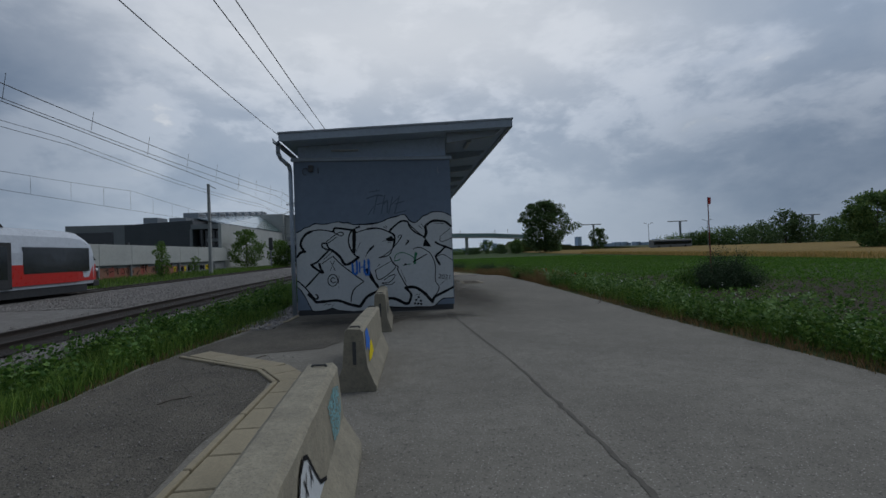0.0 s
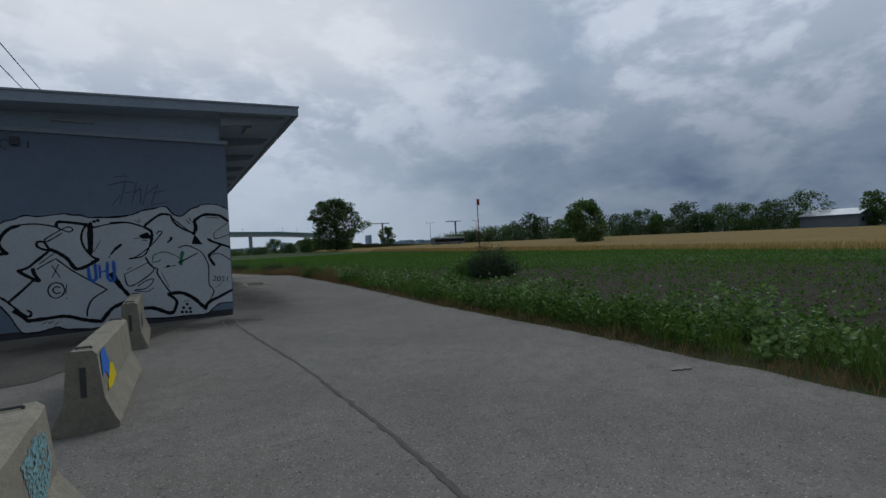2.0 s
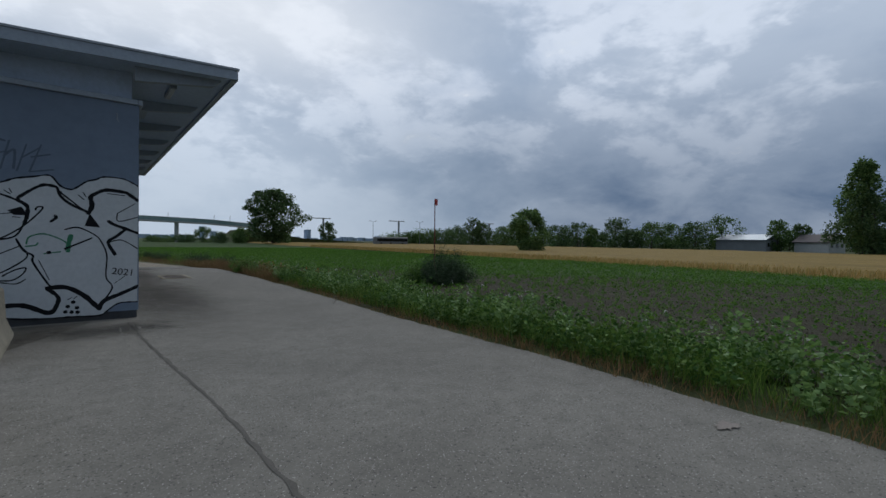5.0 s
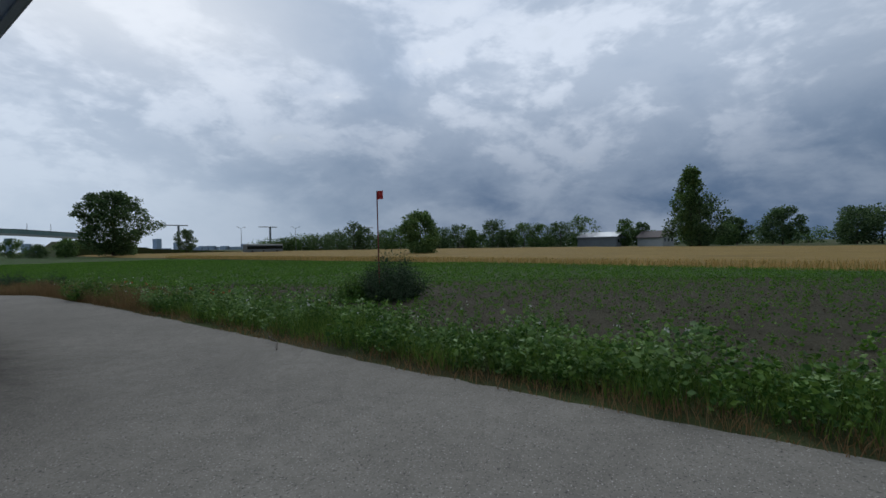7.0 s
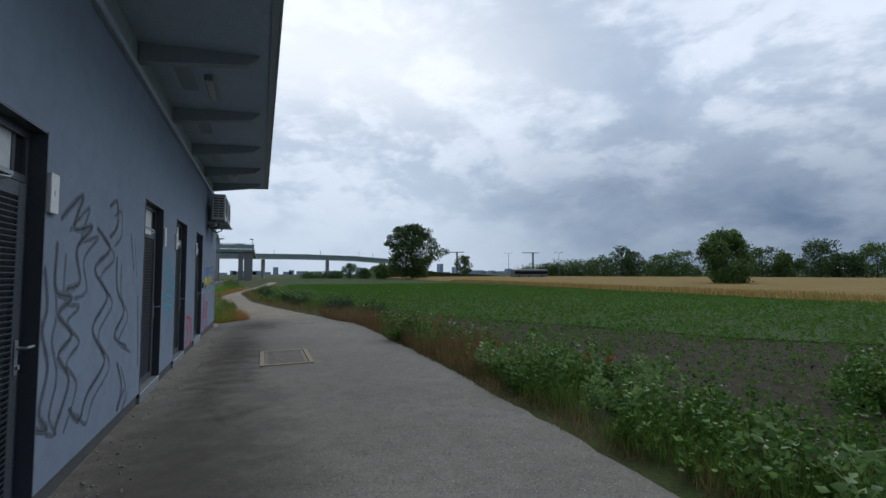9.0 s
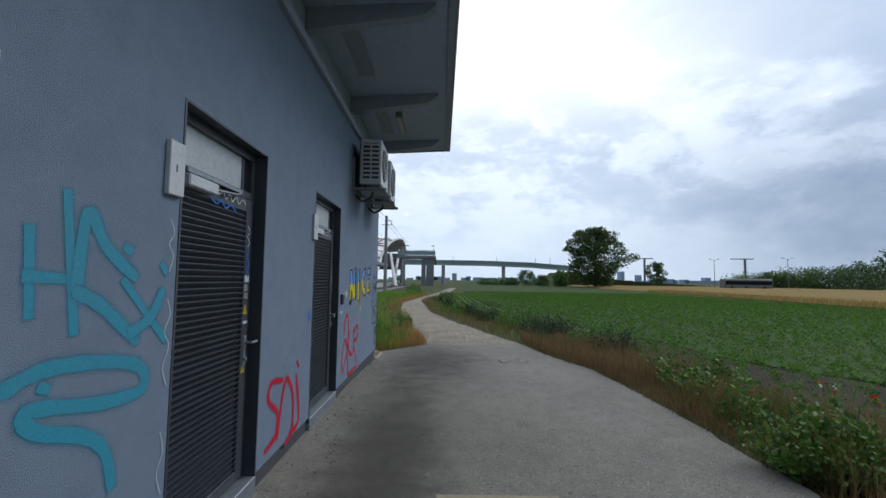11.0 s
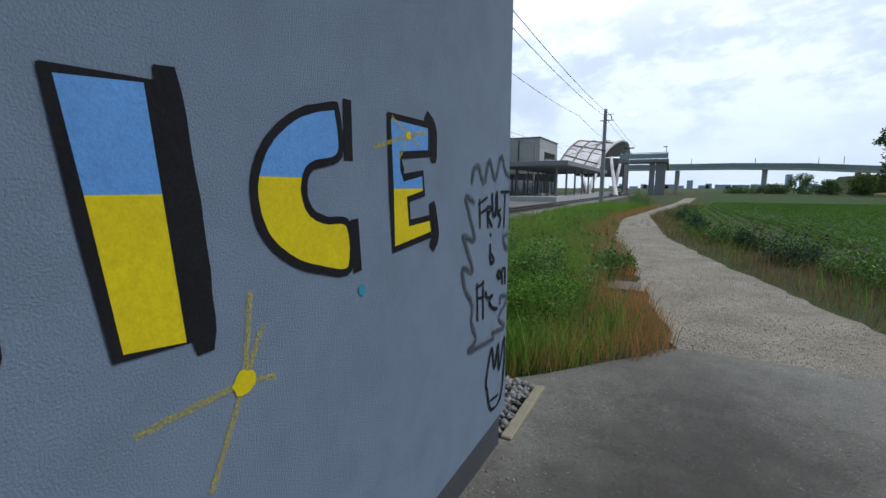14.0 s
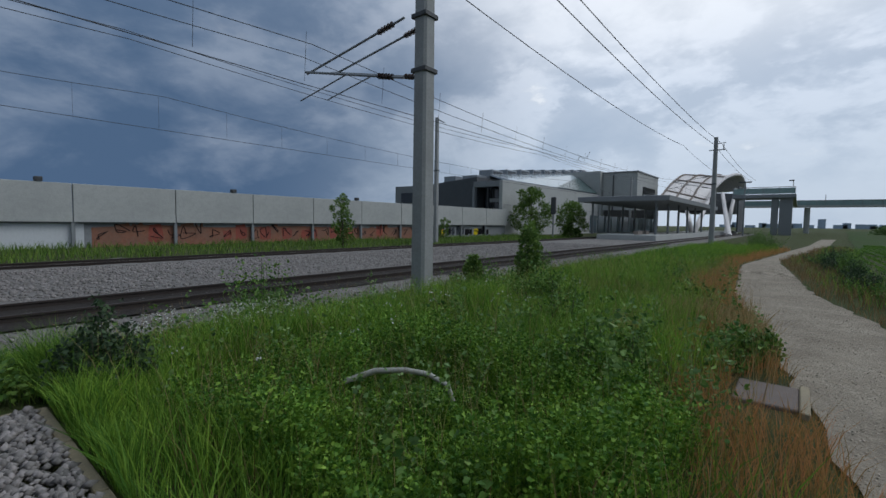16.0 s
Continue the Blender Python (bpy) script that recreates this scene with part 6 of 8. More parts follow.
flankw = Wall("x")
for s in COLUMN_TAG:
    mist(flankw, s, 0.045, MIST["grey"])
    flankw.stroke("graffiti_stroke", s, 0.022, P_GREY, "thin grey tag stroke", taper=0.5)
    mist(flankw, [(a + 0.16, b - 0.08) for a, b in s], 0.03, MIST["grey"])
for s in TEAL_TAG:
    mist(flankw, s, 0.062, MIST["teal"])
    flankw.stroke("graffiti_stroke", s, 0.058, P_TEAL, "teal tag stroke", taper=0.2)
for s in RED_TAG:
    mist(flankw, s, 0.05, MIST["red"])
    flankw.stroke("graffiti_stroke", s, 0.05, P_RED, "red tag stroke", taper=0.4)
flankw.dot("overspray", BLUE_BLOB[0], 0.075, MIST["blue"][1], "soft blue spray edge")
flankw.dot("overspray", BLUE_BLOB[0], 0.058, MIST["blue"][0], "soft blue spray edge")
flankw.dot("paint_spot", BLUE_BLOB[0], 0.042, P_DEEP, "blue spray spot")
for p, r in ((WHITE_BLOB[0], 0.055), (WHITE_BLOB[2], 0.03)):
    flankw.dot("overspray", p, r * 1.25, WHITE_MIST[1], "soft sprayed edge")
    flankw.dot("paint_spot", p, r, WHITE_MIST[0], "white spray spot")
flankw.stroke("graffiti_stroke", [WHITE_BLOB[2], (WHITE_BLOB[2][0] + 0.09, WHITE_BLOB[2][1] + 0.005)], 0.035, P_WHITE)
flankw.dot("paint_spot", TEAL_DOT[0], 0.02, P_TEAL)
for q2 in SUN_DOT[1:]:
    mist(flankw, [SUN_DOT[0], q2], 0.018, MIST["yellow"])
flankw.dot("paint_spot", SUN_DOT[0], 0.032, P_YELLOW, "yellow spray sun")
for s in SHADOW[:2]:
    flankw.stroke("letter_shadow", s, 0.075, P_BLACK, "black letter shadow")
for s in SHADOW[2:]:
    flankw.stroke("letter_shadow", s, 0.06, P_BLACK, "black letter shadow")
for shape, split, w in ((LETTER_N, SPLIT[0], 0.03), (LETTER_I, SPLIT[1], 0.026), (LETTER_C, SPLIT[2], 0.026), (LETTER_E, SPLIT[3], 0.030)):
    if shape is LETTER_C:
        shape = [tuple(p) for p in curve_points(list(shape) + [shape[0]])][:-1]
    flankw.fill("letter_top", shape, P_BLUE, "light blue upper half of a sprayed letter", split, True)
    flankw.fill("letter_base", shape, P_YELLOW, "yellow lower half of a sprayed letter", split, False)
    flankw.stroke("letter_outline", list(shape) + [shape[0]], w, P_BLACK, "black letter outline", smooth=False)
for k, (dy, ln) in enumerate(((0.0, 0.11), (0.025, 0.16), (0.05, 0.08))):
    y, z = SHADOW[1][2]
    flankw.stroke("paint_drip", [(y + dy - 0.02, z), (y + dy - 0.02, z - ln)], 0.008, P_BLACK)
for s in ZIGZAG:
    mist(flankw, s, 0.028, MIST["grey"])
    flankw.stroke("graffiti_stroke", s, 0.020, P_GREY, "sprayed dark grey zigzag outline", taper=0.4)
for s in SLOGAN:
    mist(flankw, s, 0.020, MIST["black"])
    flankw.stroke("graffiti_stroke", s, 0.024, P_BLACK, "black hand-sprayed slogan stroke", taper=0.4)

# scribbles on the last louvred door
leafw = Wall("x")
leafw.co = lambda p, lift: (lift - 0.066, p[0], p[1])
leafw.stroke("graffiti_stroke", [(12.08, 2.17), (12.14, 2.20), (12.20, 2.16), (12.26, 2.20), (12.30, 2.17), (12.36, 2.19), (12.40, 2.15), (12.46, 2.20), (12.54, 2.16)], 0.010, P_WHITE, "white scribbled tag")
for q2 in ([(12.60, 1.76), (12.63, 1.60)], [(12.60, 1.70), (12.65, 1.73)], [(12.61, 1.64), (12.67, 1.67), (12.64, 1.60)], [(12.65, 1.62), (12.63, 1.44)], [(12.61, 1.60), (12.66, 1.56), (12.68, 1.60)], [(12.66, 1.53), (12.69, 1.49)], [(12.69, 1.53), (12.66, 1.49)]):
    leafw.stroke("graffiti_stroke", q2, 0.007, P_WHITE, "white marker tag")
for k, m in ((1.5, MIST["blue"][0]), (1.0, P_DEEP)):
    leafw.stroke("graffiti_stroke", [(11.62, 1.29), (11.68, 1.40), (11.80, 1.43)], 0.05 * k, m, "blue stroke sprayed over the louvres")
# small yellow burst over the last letter
for q2 in ((14.95, 1.715), (15.30, 1.80), (15.1, 1.69), (15.06, 1.825), (15.24, 1.74)):
    flankw.stroke("overspray", [(15.165, 1.775), q2], 0.02, MIST["yellow"][0], "soft yellow ray")
flankw.dot("paint_spot", (15.165, 1.775), 0.016, P_YELLOW, "yellow spray burst")

# marks on the third door
for k, (txt, z) in enumerate((("SS", 1.535), ("10", 1.475))):
    ob = lettering(txt, 0.062, pose(-0.0705, 10.062, z, 90, 0, 90), P_WHITE, "white stencilled letters on the door stile")
for q2 in ([(9.62, 2.17), (9.68, 2.20), (9.72, 2.16), (9.77, 2.20), (9.81, 2.16), (9.86, 2.20), (9.91, 2.16), (9.97, 2.20), (10.02, 2.17)], [(10.07, 2.02), (10.11, 1.98), (10.07, 1.94), (10.11, 1.90), (10.08, 1.86)]):
    leafw.stroke("graffiti_stroke", q2, 0.009, P_WHITE, "white scribbled tag")
for q2 in ([(9.52, 2.14), (9.60, 2.11), (9.66, 2.14), (9.72, 2.10), (9.80, 2.13), (9.88, 2.09)], [(10.10, 1.84), (10.07, 1.78), (10.12, 1.74), (10.08, 1.69), (10.11, 1.64)]):
    leafw.stroke("graffiti_stroke", q2, 0.014, P_DEEP, "blue scribbled tag")
for q2 in ([(9.02, 1.93), (9.06, 1.86), (9.02, 1.80), (9.06, 1.74), (9.03, 1.66)], [(9.03, 1.52), (9.06, 1.44), (9.02, 1.36), (9.06, 1.28), (9.02, 1.18), (9.06, 1.08)], [(9.03, 0.86), (9.06, 0.76), (9.02, 0.66), (9.06, 0.55)]):
    flankw.stroke("graffiti_stroke", q2, 0.005, P_WHITE, "thin white scribble")

# ---------------------------------------------------------------- marker pole in the field edge
fp = thing("marker_flag", "thin red marker pole with a small red flag", "flag", at=(9.15, 2.75, gz(9, 3)))
part("flag_pole", rod((0, 0, 0), (-0.04, 0, 3.12), 0.022, 0.016, 8), POLE_RED, fp)
fl = bmesh.new()
for i in range(7):
    for z in (2.86, 3.09):
        fl.verts.new((-0.035 - 0.19 * i / 6, -0.40 * i / 6, z + 0.012 * math.sin(i)))
fl.verts.ensure_lookup_table()
for i in range(6):
    fl.faces.new((fl.verts[2 * i], fl.verts[2 * i + 2], fl.verts[2 * i + 3], fl.verts[2 * i + 1]))
bmesh.ops.solidify(fl, geom=list(fl.faces), thickness=0.004)
part("flag_cloth", fl, FLAG_RED, fp, "faded red cloth flag")

# ---------------------------------------------------------------- red and silver train


def train():
    t = thing("train", "silver and red electric commuter train with dark windows", "train", at=(-22.0, -14.8, -0.22))

    def car(y0, y1, nose):
        prof = [(-1.32, 0.55), (-1.40, 1.0), (-1.42, 2.4), (-1.25, 3.3), (-0.85, 3.72), (0.85, 3.72), (1.25, 3.3), (1.42, 2.4), (1.40, 1.0), (1.32, 0.55)]
        ys = [(y0, 1.0, 0.0), (y1 - (2.6 if nose else 0.0), 1.0, 0.0)]
        if nose:
            ys += [(y1 - 1.5, 0.97, 0.12), (y1 - 0.6, 0.88, 0.5), (y1 - 0.05, 0.70, 1.1)]
        bm = bmesh.new()
        rings = [[bm.verts.new((a * s, y, 0.55 + (b - 0.55) * (1 - dz / 3.4))) for a, b in prof] for y, s, dz in ys]
        k = len(prof)
        for j in range(len(rings) - 1):
            for i in range(k):
                bm.faces.new((rings[j][i], rings[j][(i + 1) % k], rings[j + 1][(i + 1) % k], rings[j + 1][i]))
        bm.faces.new(rings[0][::-1])
        bm.faces.new(rings[-1])
        bmesh.ops.recalc_face_normals(bm, faces=bm.faces)
        body = part("car_body", bm, TRAIN_WHITE, t, "silver car body")
        end = y1 - (2.2 if nose else 0.15)
        part("red_band", box(1.36, y0 + 0.15, 0.72, 1.428, end, 1.80, 0.01), TRAIN_RED, body, "broad red band")
        if nose:
            part("red_band", prism([(1.30, y1 - 2.2), (1.428, y1 - 2.2), (1.25, y1 - 0.65), (1.0, y1 - 0.03), (0.8, y1 - 0.03)], "z", 0.75, 1.72), TRAIN_RED, body)
            part("windscreen", prism([(y1 - 1.4, 2.95), (y1 - 0.42, 1.95), (y1 - 0.30, 1.95), (y1 - 1.2, 3.02)], "x", -1.05, 1.20), DARK_GLASS, body, "dark raked windscreen")
            part("buffer_beam", box(-1.1, y1 - 0.4, 0.35, 1.1, y1 + 0.12, 0.72, 0.03), TRAIN_DARK, body)
            part("headlight", rod((1.0, y1 - 0.12, 1.35), (1.02, y1 + 0.02, 1.35), 0.11, 0.11, 10), WHITE_BOX, body)
        part("underframe", box(-1.2, y0 + 0.4, 0.12, 1.25, y1 - (1.2 if nose else 0.4), 0.60), TRAIN_DARK, body, "dark underframe")
        part("roof_pod", prism([(y0 + 5.2, 3.70), (y0 + 5.6, 4.12), (y0 + 10.6, 4.12), (y0 + 11.0, 3.70)], "x", -0.9, 0.9), TRAIN_DARK, body, "dark roof equipment box")
        span = y1 - y0
        for a, b in ((0.06, 0.46), (0.66, 0.93)) if nose else ((0.08, 0.42), (0.60, 0.94)):
            part("window", box(1.372, y0 + a * span, 1.32, 1.434, y0 + b * span, 2.72, 0.006), DARK_GLASS, body, "long dark window band")
        d0 = y0 + 0.50 * span
        dr = part("door", box(1.36, d0, 0.62, 1.432, d0 + 2.1, 2.92, 0.006), TRAIN_DARK, body, "dark double door")
        for q3 in (0.06, 1.08):
            part("door_pane", box(1.433, d0 + q3 + 0.18, 1.1, 1.440, d0 + q3 + 0.78, 2.7), DARK_GLASS, dr)
            part("door_edge", box(1.433, d0 + q3, 0.66, 1.441, d0 + q3 + 0.07, 2.88), WHITE_BOX, dr)
        for yb in (y0 + 2.6, y1 - (4.2 if nose else 2.6)):
            bg = part("bogie", box(-1.05, yb - 1.3, 0.25, 1.1, yb + 1.3, 0.62, 0.04), TRAIN_DARK, body)
            for s in (-1.0, 1.0):
                for x in (-0.75, 0.75):
                    part("wheel", rod((x - 0.06, yb + s, 0.46), (x + 0.06, yb + s, 0.46), 0.42, 0.42, 18), RUST, bg)
        return body

    car(16.0, 33.3, True)
    car(-2.3, 15.2, False)
    car(-20.5, -3.1, False)
    for y in (15.2, -3.1):
        part("gangway", box(-1.2, y, 0.6, 1.2, y + 0.8, 3.5), TRAIN_DARK, t, "dark folding gangway")
    part("lettering_bar", box(1.30, 12.3, 3.02, 1.335, 13.6, 3.20), TRAIN_RED, t)


train()

# ---------------------------------------------------------------- long concrete wall with graffiti
lw = thing("boundary_wall", "long pale concrete panel wall with graffiti at its foot", "wall", "", "structure")
panel = mesh_of("panel", box(-0.15, 0.03, 1.25, 0.15, 5.97, 3.72, 0.02), PALE_CONC)
foot = mesh_of("foot_panel", box(-0.45, 0.02, -0.9, -0.25, 5.98, 1.25, 0.01), SHADED_CONC)
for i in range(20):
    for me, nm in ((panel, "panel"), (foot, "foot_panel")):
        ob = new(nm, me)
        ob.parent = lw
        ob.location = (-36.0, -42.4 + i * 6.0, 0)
    part("wall_post", box(-36.12, -42.5 + i * 6, -0.9, -35.92, -42.3 + i * 6, 1.7), SHADED_CONC, lw)
part("graffiti_field", prism([(24.6, -0.75), (62, -0.75), (62, 0.7), (55, 0.95), (47, 0.8), (40, 1.05), (33, 0.9), (28, 1.1), (24.6, 0.9)], "x", -36.25, -36.244), P_ORANGE, lw, "faded orange graffiti along the wall foot")
rg = random.Random(4)
blockcol = [P_ORANGE, P_ORANGE, BRICK_RED, P_ORANGE, P_GREY, P_YELLOW, P_BLACK]
for i in range(46):
    y = 24.8 + i * 1.05
    w, h = rg.uniform(0.6, 1.15), rg.uniform(0.7, 1.35)
    bm = bmesh.new()
    pts = [(y + rg.uniform(-0.1, 0.1), -0.1), (y + w * 0.5, -0.2), (y + w, rg.uniform(-0.1, 0.1)), (y + w * rg.uniform(0.9, 1.1), h * 0.6), (y + w * 0.8, h), (y + w * 0.4, h * rg.uniform(0.7, 1.0)), (y, h * 0.9)]
    bm.faces.new([bm.verts.new((-36.242, a, b)) for a, b in pts])
    part("graffiti_block", bm, rg.choice(blockcol[:3] if i < 32 else blockcol[4:]), lw)
    bm = bmesh.new()
    C = curve_points([(y + rg.uniform(0, w), rg.uniform(0, h)) for _ in range(5)])
    for a, b in zip(C[:-1], C[1:]):
        rod((-36.235, a.x, a.y), (-36.235, b.x, b.y), 0.035, 0.035, 4, bm)
    part("graffiti_stroke", bm, P_BLACK, lw)
part("wall_white_field", box(-36.25, 10.0, -0.8, -36.236, 24.2, 1.15), P_WHITE, lw, "white painted wall foot")
for y in (22, 34, 47):
    rv = thing("roof_vent", "small dark vent cowl on the wall top", "vent", "vents on the wall", at=(-36.0, y, 3.70))
    part("cowl", box(-0.2, -0.2, 0.05, 0.2, 0.2, 0.34, 0.04), DARK_STEEL, rv)
    part("cowl_neck", rod((0, 0, 0), (0, 0, 0.06), 0.18, 0.18, 10), ZINC, rv)

# ---------------------------------------------------------------- railway station
st = thing("station_building", "pale concrete station hall with sloping glass roof", "station", at=(0, 0, 0))
part("wall", box(-37.3, 78.1, -0.9, -36.9, 121, 8.55), PALE_CONC, st, "long pale concrete facade")
part("wall_joint", box(-36.905, 78.2, 4.55, -36.885, 121, 4.62), SHADED_CONC, st)
part("corner_post", box(-37.5, 77.7, -0.9, -36.9, 78.1, 8.55), PALE_CONC, st, "pale concrete corner")
part("window_head", box(-42.6, 77.7, 7.55, -37.5, 78.1, 8.5), SHADED_CONC, st, "deep concrete lintel")
part("window_post", box(-42.8, 77.7, 3.4, -42.4, 78.1, 7.55), SHADED_CONC, st)
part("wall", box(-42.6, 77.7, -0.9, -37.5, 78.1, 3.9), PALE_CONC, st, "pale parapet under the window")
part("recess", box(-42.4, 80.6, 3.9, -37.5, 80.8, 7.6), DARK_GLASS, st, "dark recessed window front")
part("recess_floor", box(-42.4, 78.1, 3.7, -37.3, 80.6, 3.9), SHADED_CONC, st)
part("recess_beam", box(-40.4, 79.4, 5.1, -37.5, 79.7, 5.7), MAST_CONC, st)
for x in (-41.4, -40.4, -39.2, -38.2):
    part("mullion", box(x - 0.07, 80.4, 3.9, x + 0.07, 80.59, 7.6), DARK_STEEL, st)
part("flat_roof", box(-42.6, 78.1, 8.2, -37.3, 121, 8.5), SHADED_CONC, st)
part("dark_wing", prism([(-60.0, 86.5), (-42.8, 79.0), (-42.8, 100), (-60.0, 100)], "z", -0.9, 9.4), CLADDING, st, "dark clad middle wing")
part("wing_roof_box", box(-50.0, 84.5, 9.4, -46.6, 88.5, 10.5, 0.05), ZINC, st, "grey roof unit")
part("wing_roof_box", box(-56.5, 87.0, 9.4, -53.6, 91.0, 10.9, 0.05), ZINC, st, "grey roof unit")
part("far_wing", box(-76, 92.5, -0.9, -60.0, 112, 10.0), SHADED_CONC, st, "far concrete wing")
part("wing_opening", box(-74.0, 92.4, 5.6, -66.0, 92.48, 8.4), DARK_GLASS, st, "dark recessed opening")


def roof_line(u, edge):
    """A point on the lower (0) to upper (1) edge of the glass roof, u from the near to the far end."""
    lo = Vector((-37.1, 80 + 40 * u, 8.58))
    hi = Vector((-46.0, 88 + 50 * u, 10.7 + 5.0 * u))
    return lo.lerp(hi, edge)


def roof_piece(name, corners, mat, label="", thick=0.12, parent=None):
    bm = bmesh.new()
    vs = [bm.verts.new(roof_line(u, e)) for u, e in corners]
    f = bm.faces.new(vs)
    bm.normal_update()
    bmesh.ops.solidify(bm, geom=[f], thickness=thick)
    return part(name, bm, mat, parent or st, label)


gl = roof_piece("glass_roof", [(0, 0), (1, 0), (1, 1), (0, 1)], ROOF_GLASS, "sloping glass roof with thin bars")
for i in range(15):
    part("glazing_bar", rod(roof_line(i / 14, 0) + Vector((0.05, 0, 0.1)), roof_line(i / 14, 1) + Vector((0.05, 0, 0.1)), 0.09, 0.09, 5), ZINC, gl)
for e in (0.0, 0.5, 1.0):
    part("glazing_bar", rod(roof_line(0, e) + Vector((0.05, 0, 0.1)), roof_line(1, e) + Vector((0.05, 0, 0.1)), 0.08, 0.08, 5), ZINC, gl)
hip = bmesh.new()
hip.faces.new([hip.verts.new(roof_line(u, e) + Vector((0.25, -0.1, 0.25))) for u, e in ((0.45, 0.0), (1.0, 0.0), (1.0, 1.0))])
hip.normal_update()
bmesh.ops.solidify(hip, geom=list(hip.faces), thickness=0.1)
part("dark_hip", hip, DARK_HIP, st, "dark green glass hip at the end of the roof")
for i in range(9):
    p = roof_line((i + 0.2) / 9, 1.0)
    sk = part("skylight", box(p.x - 3.4, p.y, p.z - 0.6, p.x - 0.2, p.y + 3.9, p.z + 1.15, 0.1), ZINC, st, "boxy grey skylight")
    part("skylight_pane", box(p.x - 0.195, p.y + 0.3, p.z + 0.1, p.x - 0.15, p.y + 3.6, p.z + 0.85), DARK_GLASS, sk)
part("ridge_wall", prism([(88, 8.2), (138, 8.2), (138, 15.6), (88, 10.6)], "x", -50, -46.1), SHADED_CONC, st, "dark wall behind the roof lights")
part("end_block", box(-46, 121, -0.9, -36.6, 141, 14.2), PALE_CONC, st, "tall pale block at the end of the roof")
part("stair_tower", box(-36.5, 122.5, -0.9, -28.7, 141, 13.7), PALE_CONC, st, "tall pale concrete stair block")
part("tower_cap", box(-36.7, 122.3, 13.7, -28.5, 141.2, 13.95), SHADED_CONC, st)
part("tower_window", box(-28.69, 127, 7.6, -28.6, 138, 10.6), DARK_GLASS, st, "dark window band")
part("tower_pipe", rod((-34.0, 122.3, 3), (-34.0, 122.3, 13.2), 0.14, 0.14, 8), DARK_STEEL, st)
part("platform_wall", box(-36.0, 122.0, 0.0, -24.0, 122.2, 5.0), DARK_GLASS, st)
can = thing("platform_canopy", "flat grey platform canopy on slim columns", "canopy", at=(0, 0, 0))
part("canopy_slab", box(-24.5, 78, 4.75, -12.5, 120, 5.45, 0.05), SHADED_CONC, can, "flat canopy slab")
for y in (80, 87, 94, 101, 108, 115):
    for x in (-23, -14.5):
        part("column", rod((x, y, 0.2), (x, y, 4.75), 0.16, 0.16, 10), STEEL, can)
part("platform", box(-20.2, 74, -0.8, -13.0, 165, 0.35, 0.03), PALE_CONC, can, "low concrete platform")
for i in range(12):
    part("glass_screen", box(-23.4, 80 + i * 3.1, 0.35, -23.3, 82.6 + i * 3.1, 2.9), PALE_GLASS, can)
for y, w in ((76, 2.2), (80, 1.4)):
    part("bench", box(-16.2, y, 0.35, -15.6, y + w, 0.8, 0.03), COVER_IRON, can)
ar = thing("station_roof_shell", "pale ribbed wave-shaped shell roof over the platforms", "roof", at=(0, 0, 0))
SHELL_WEST = [(-23.8, 121.5, 7.4), (-24.2, 127.5, 9.3), (-24.5, 136.0, 12.0), (-24.3, 146.5, 14.7), (-24.0, 154, 15.3), (-24.0, 160, 14.6), (-24.0, 164, 11.0)]
SHELL_EAST = [(-19.0, 136.0, 5.5), (-17.4, 138.5, 7.3), (-16.4, 142.5, 10.6), (-15.1, 147.5, 13.3), (-13.4, 153.5, 15.0), (-12.2, 159.0, 14.8), (-11.6, 162.5, 11.6)]


def shell_line(ends, lift=0.0):
    return [p + Vector((0, 0, lift)) for p in curve_points(ends)]


def shell_patch(a, b, across, lift, thick):
    bm = bmesh.new()
    A, B = shell_line(a, lift), shell_line(b, lift)
    grid = [[bm.verts.new(p.lerp(q, i / across)) for i in range(across + 1)] for p, q in zip(A, B)]
    for r0, r1 in zip(grid[:-1], grid[1:]):
        for i in range(across):
            bm.faces.new((r0[i], r0[i + 1], r1[i + 1], r1[i]))
    bm.normal_update()
    bmesh.ops.solidify(bm, geom=list(bm.faces), thickness=thick)
    return bm


part("shell", shell_patch(SHELL_WEST, SHELL_EAST, 10, 0.0, 0.35), SHELL, ar, "pale metal roof shell", True)
for f in (0.02, 0.33, 0.66):
    part("shell_rib", pipe([p.lerp(q, f) for p, q in zip(shell_line(SHELL_WEST, 0.12), shell_line(SHELL_EAST, 0.12))], 0.22, 6), COVER_IRON, ar, "brown shell rib")
part("shell_rim", pipe(shell_line(SHELL_EAST, 0.0), 0.4, 8), SHELL, ar, "pale rounded shell rim")
for k in (7, 14, 20):
    part("purlin", rod(shell_line(SHELL_WEST, 0.12)[k], shell_line(SHELL_EAST, 0.12)[k], 0.2, 0.2, 6), COVER_IRON, ar, "brown shell rib")
part("shell_hall", prism([(-18.0, 140.0), (-11.8, 146.0), (-11.8, 161.0), (-23.5, 161.0), (-23.5, 140.0)], "z", 4.9, 9.6), CLADDING, ar, "dark hall under the shell")
part("hall_lattice", box(-11.79, 147.0, 0.2, -11.5, 160.5, 11.5), CLADDING, ar, "dark east screen under the shell")
for a, b in (((-15.6, 113.5, -0.3), (-19.2, 126.5, 5.0)), ((-15.6, 113.5, -0.3), (-16.6, 137.0, 7.6)), ((-10.0, 116.5, -0.3), (-14.3, 141.0, 9.5)), ((-12.2, 132.0, -0.3), (-12.6, 150.0, 11.0))):
    part("raking_leg", rod(a, b, 0.5, 0.36, 10), SHELL, ar, "white raking leg")

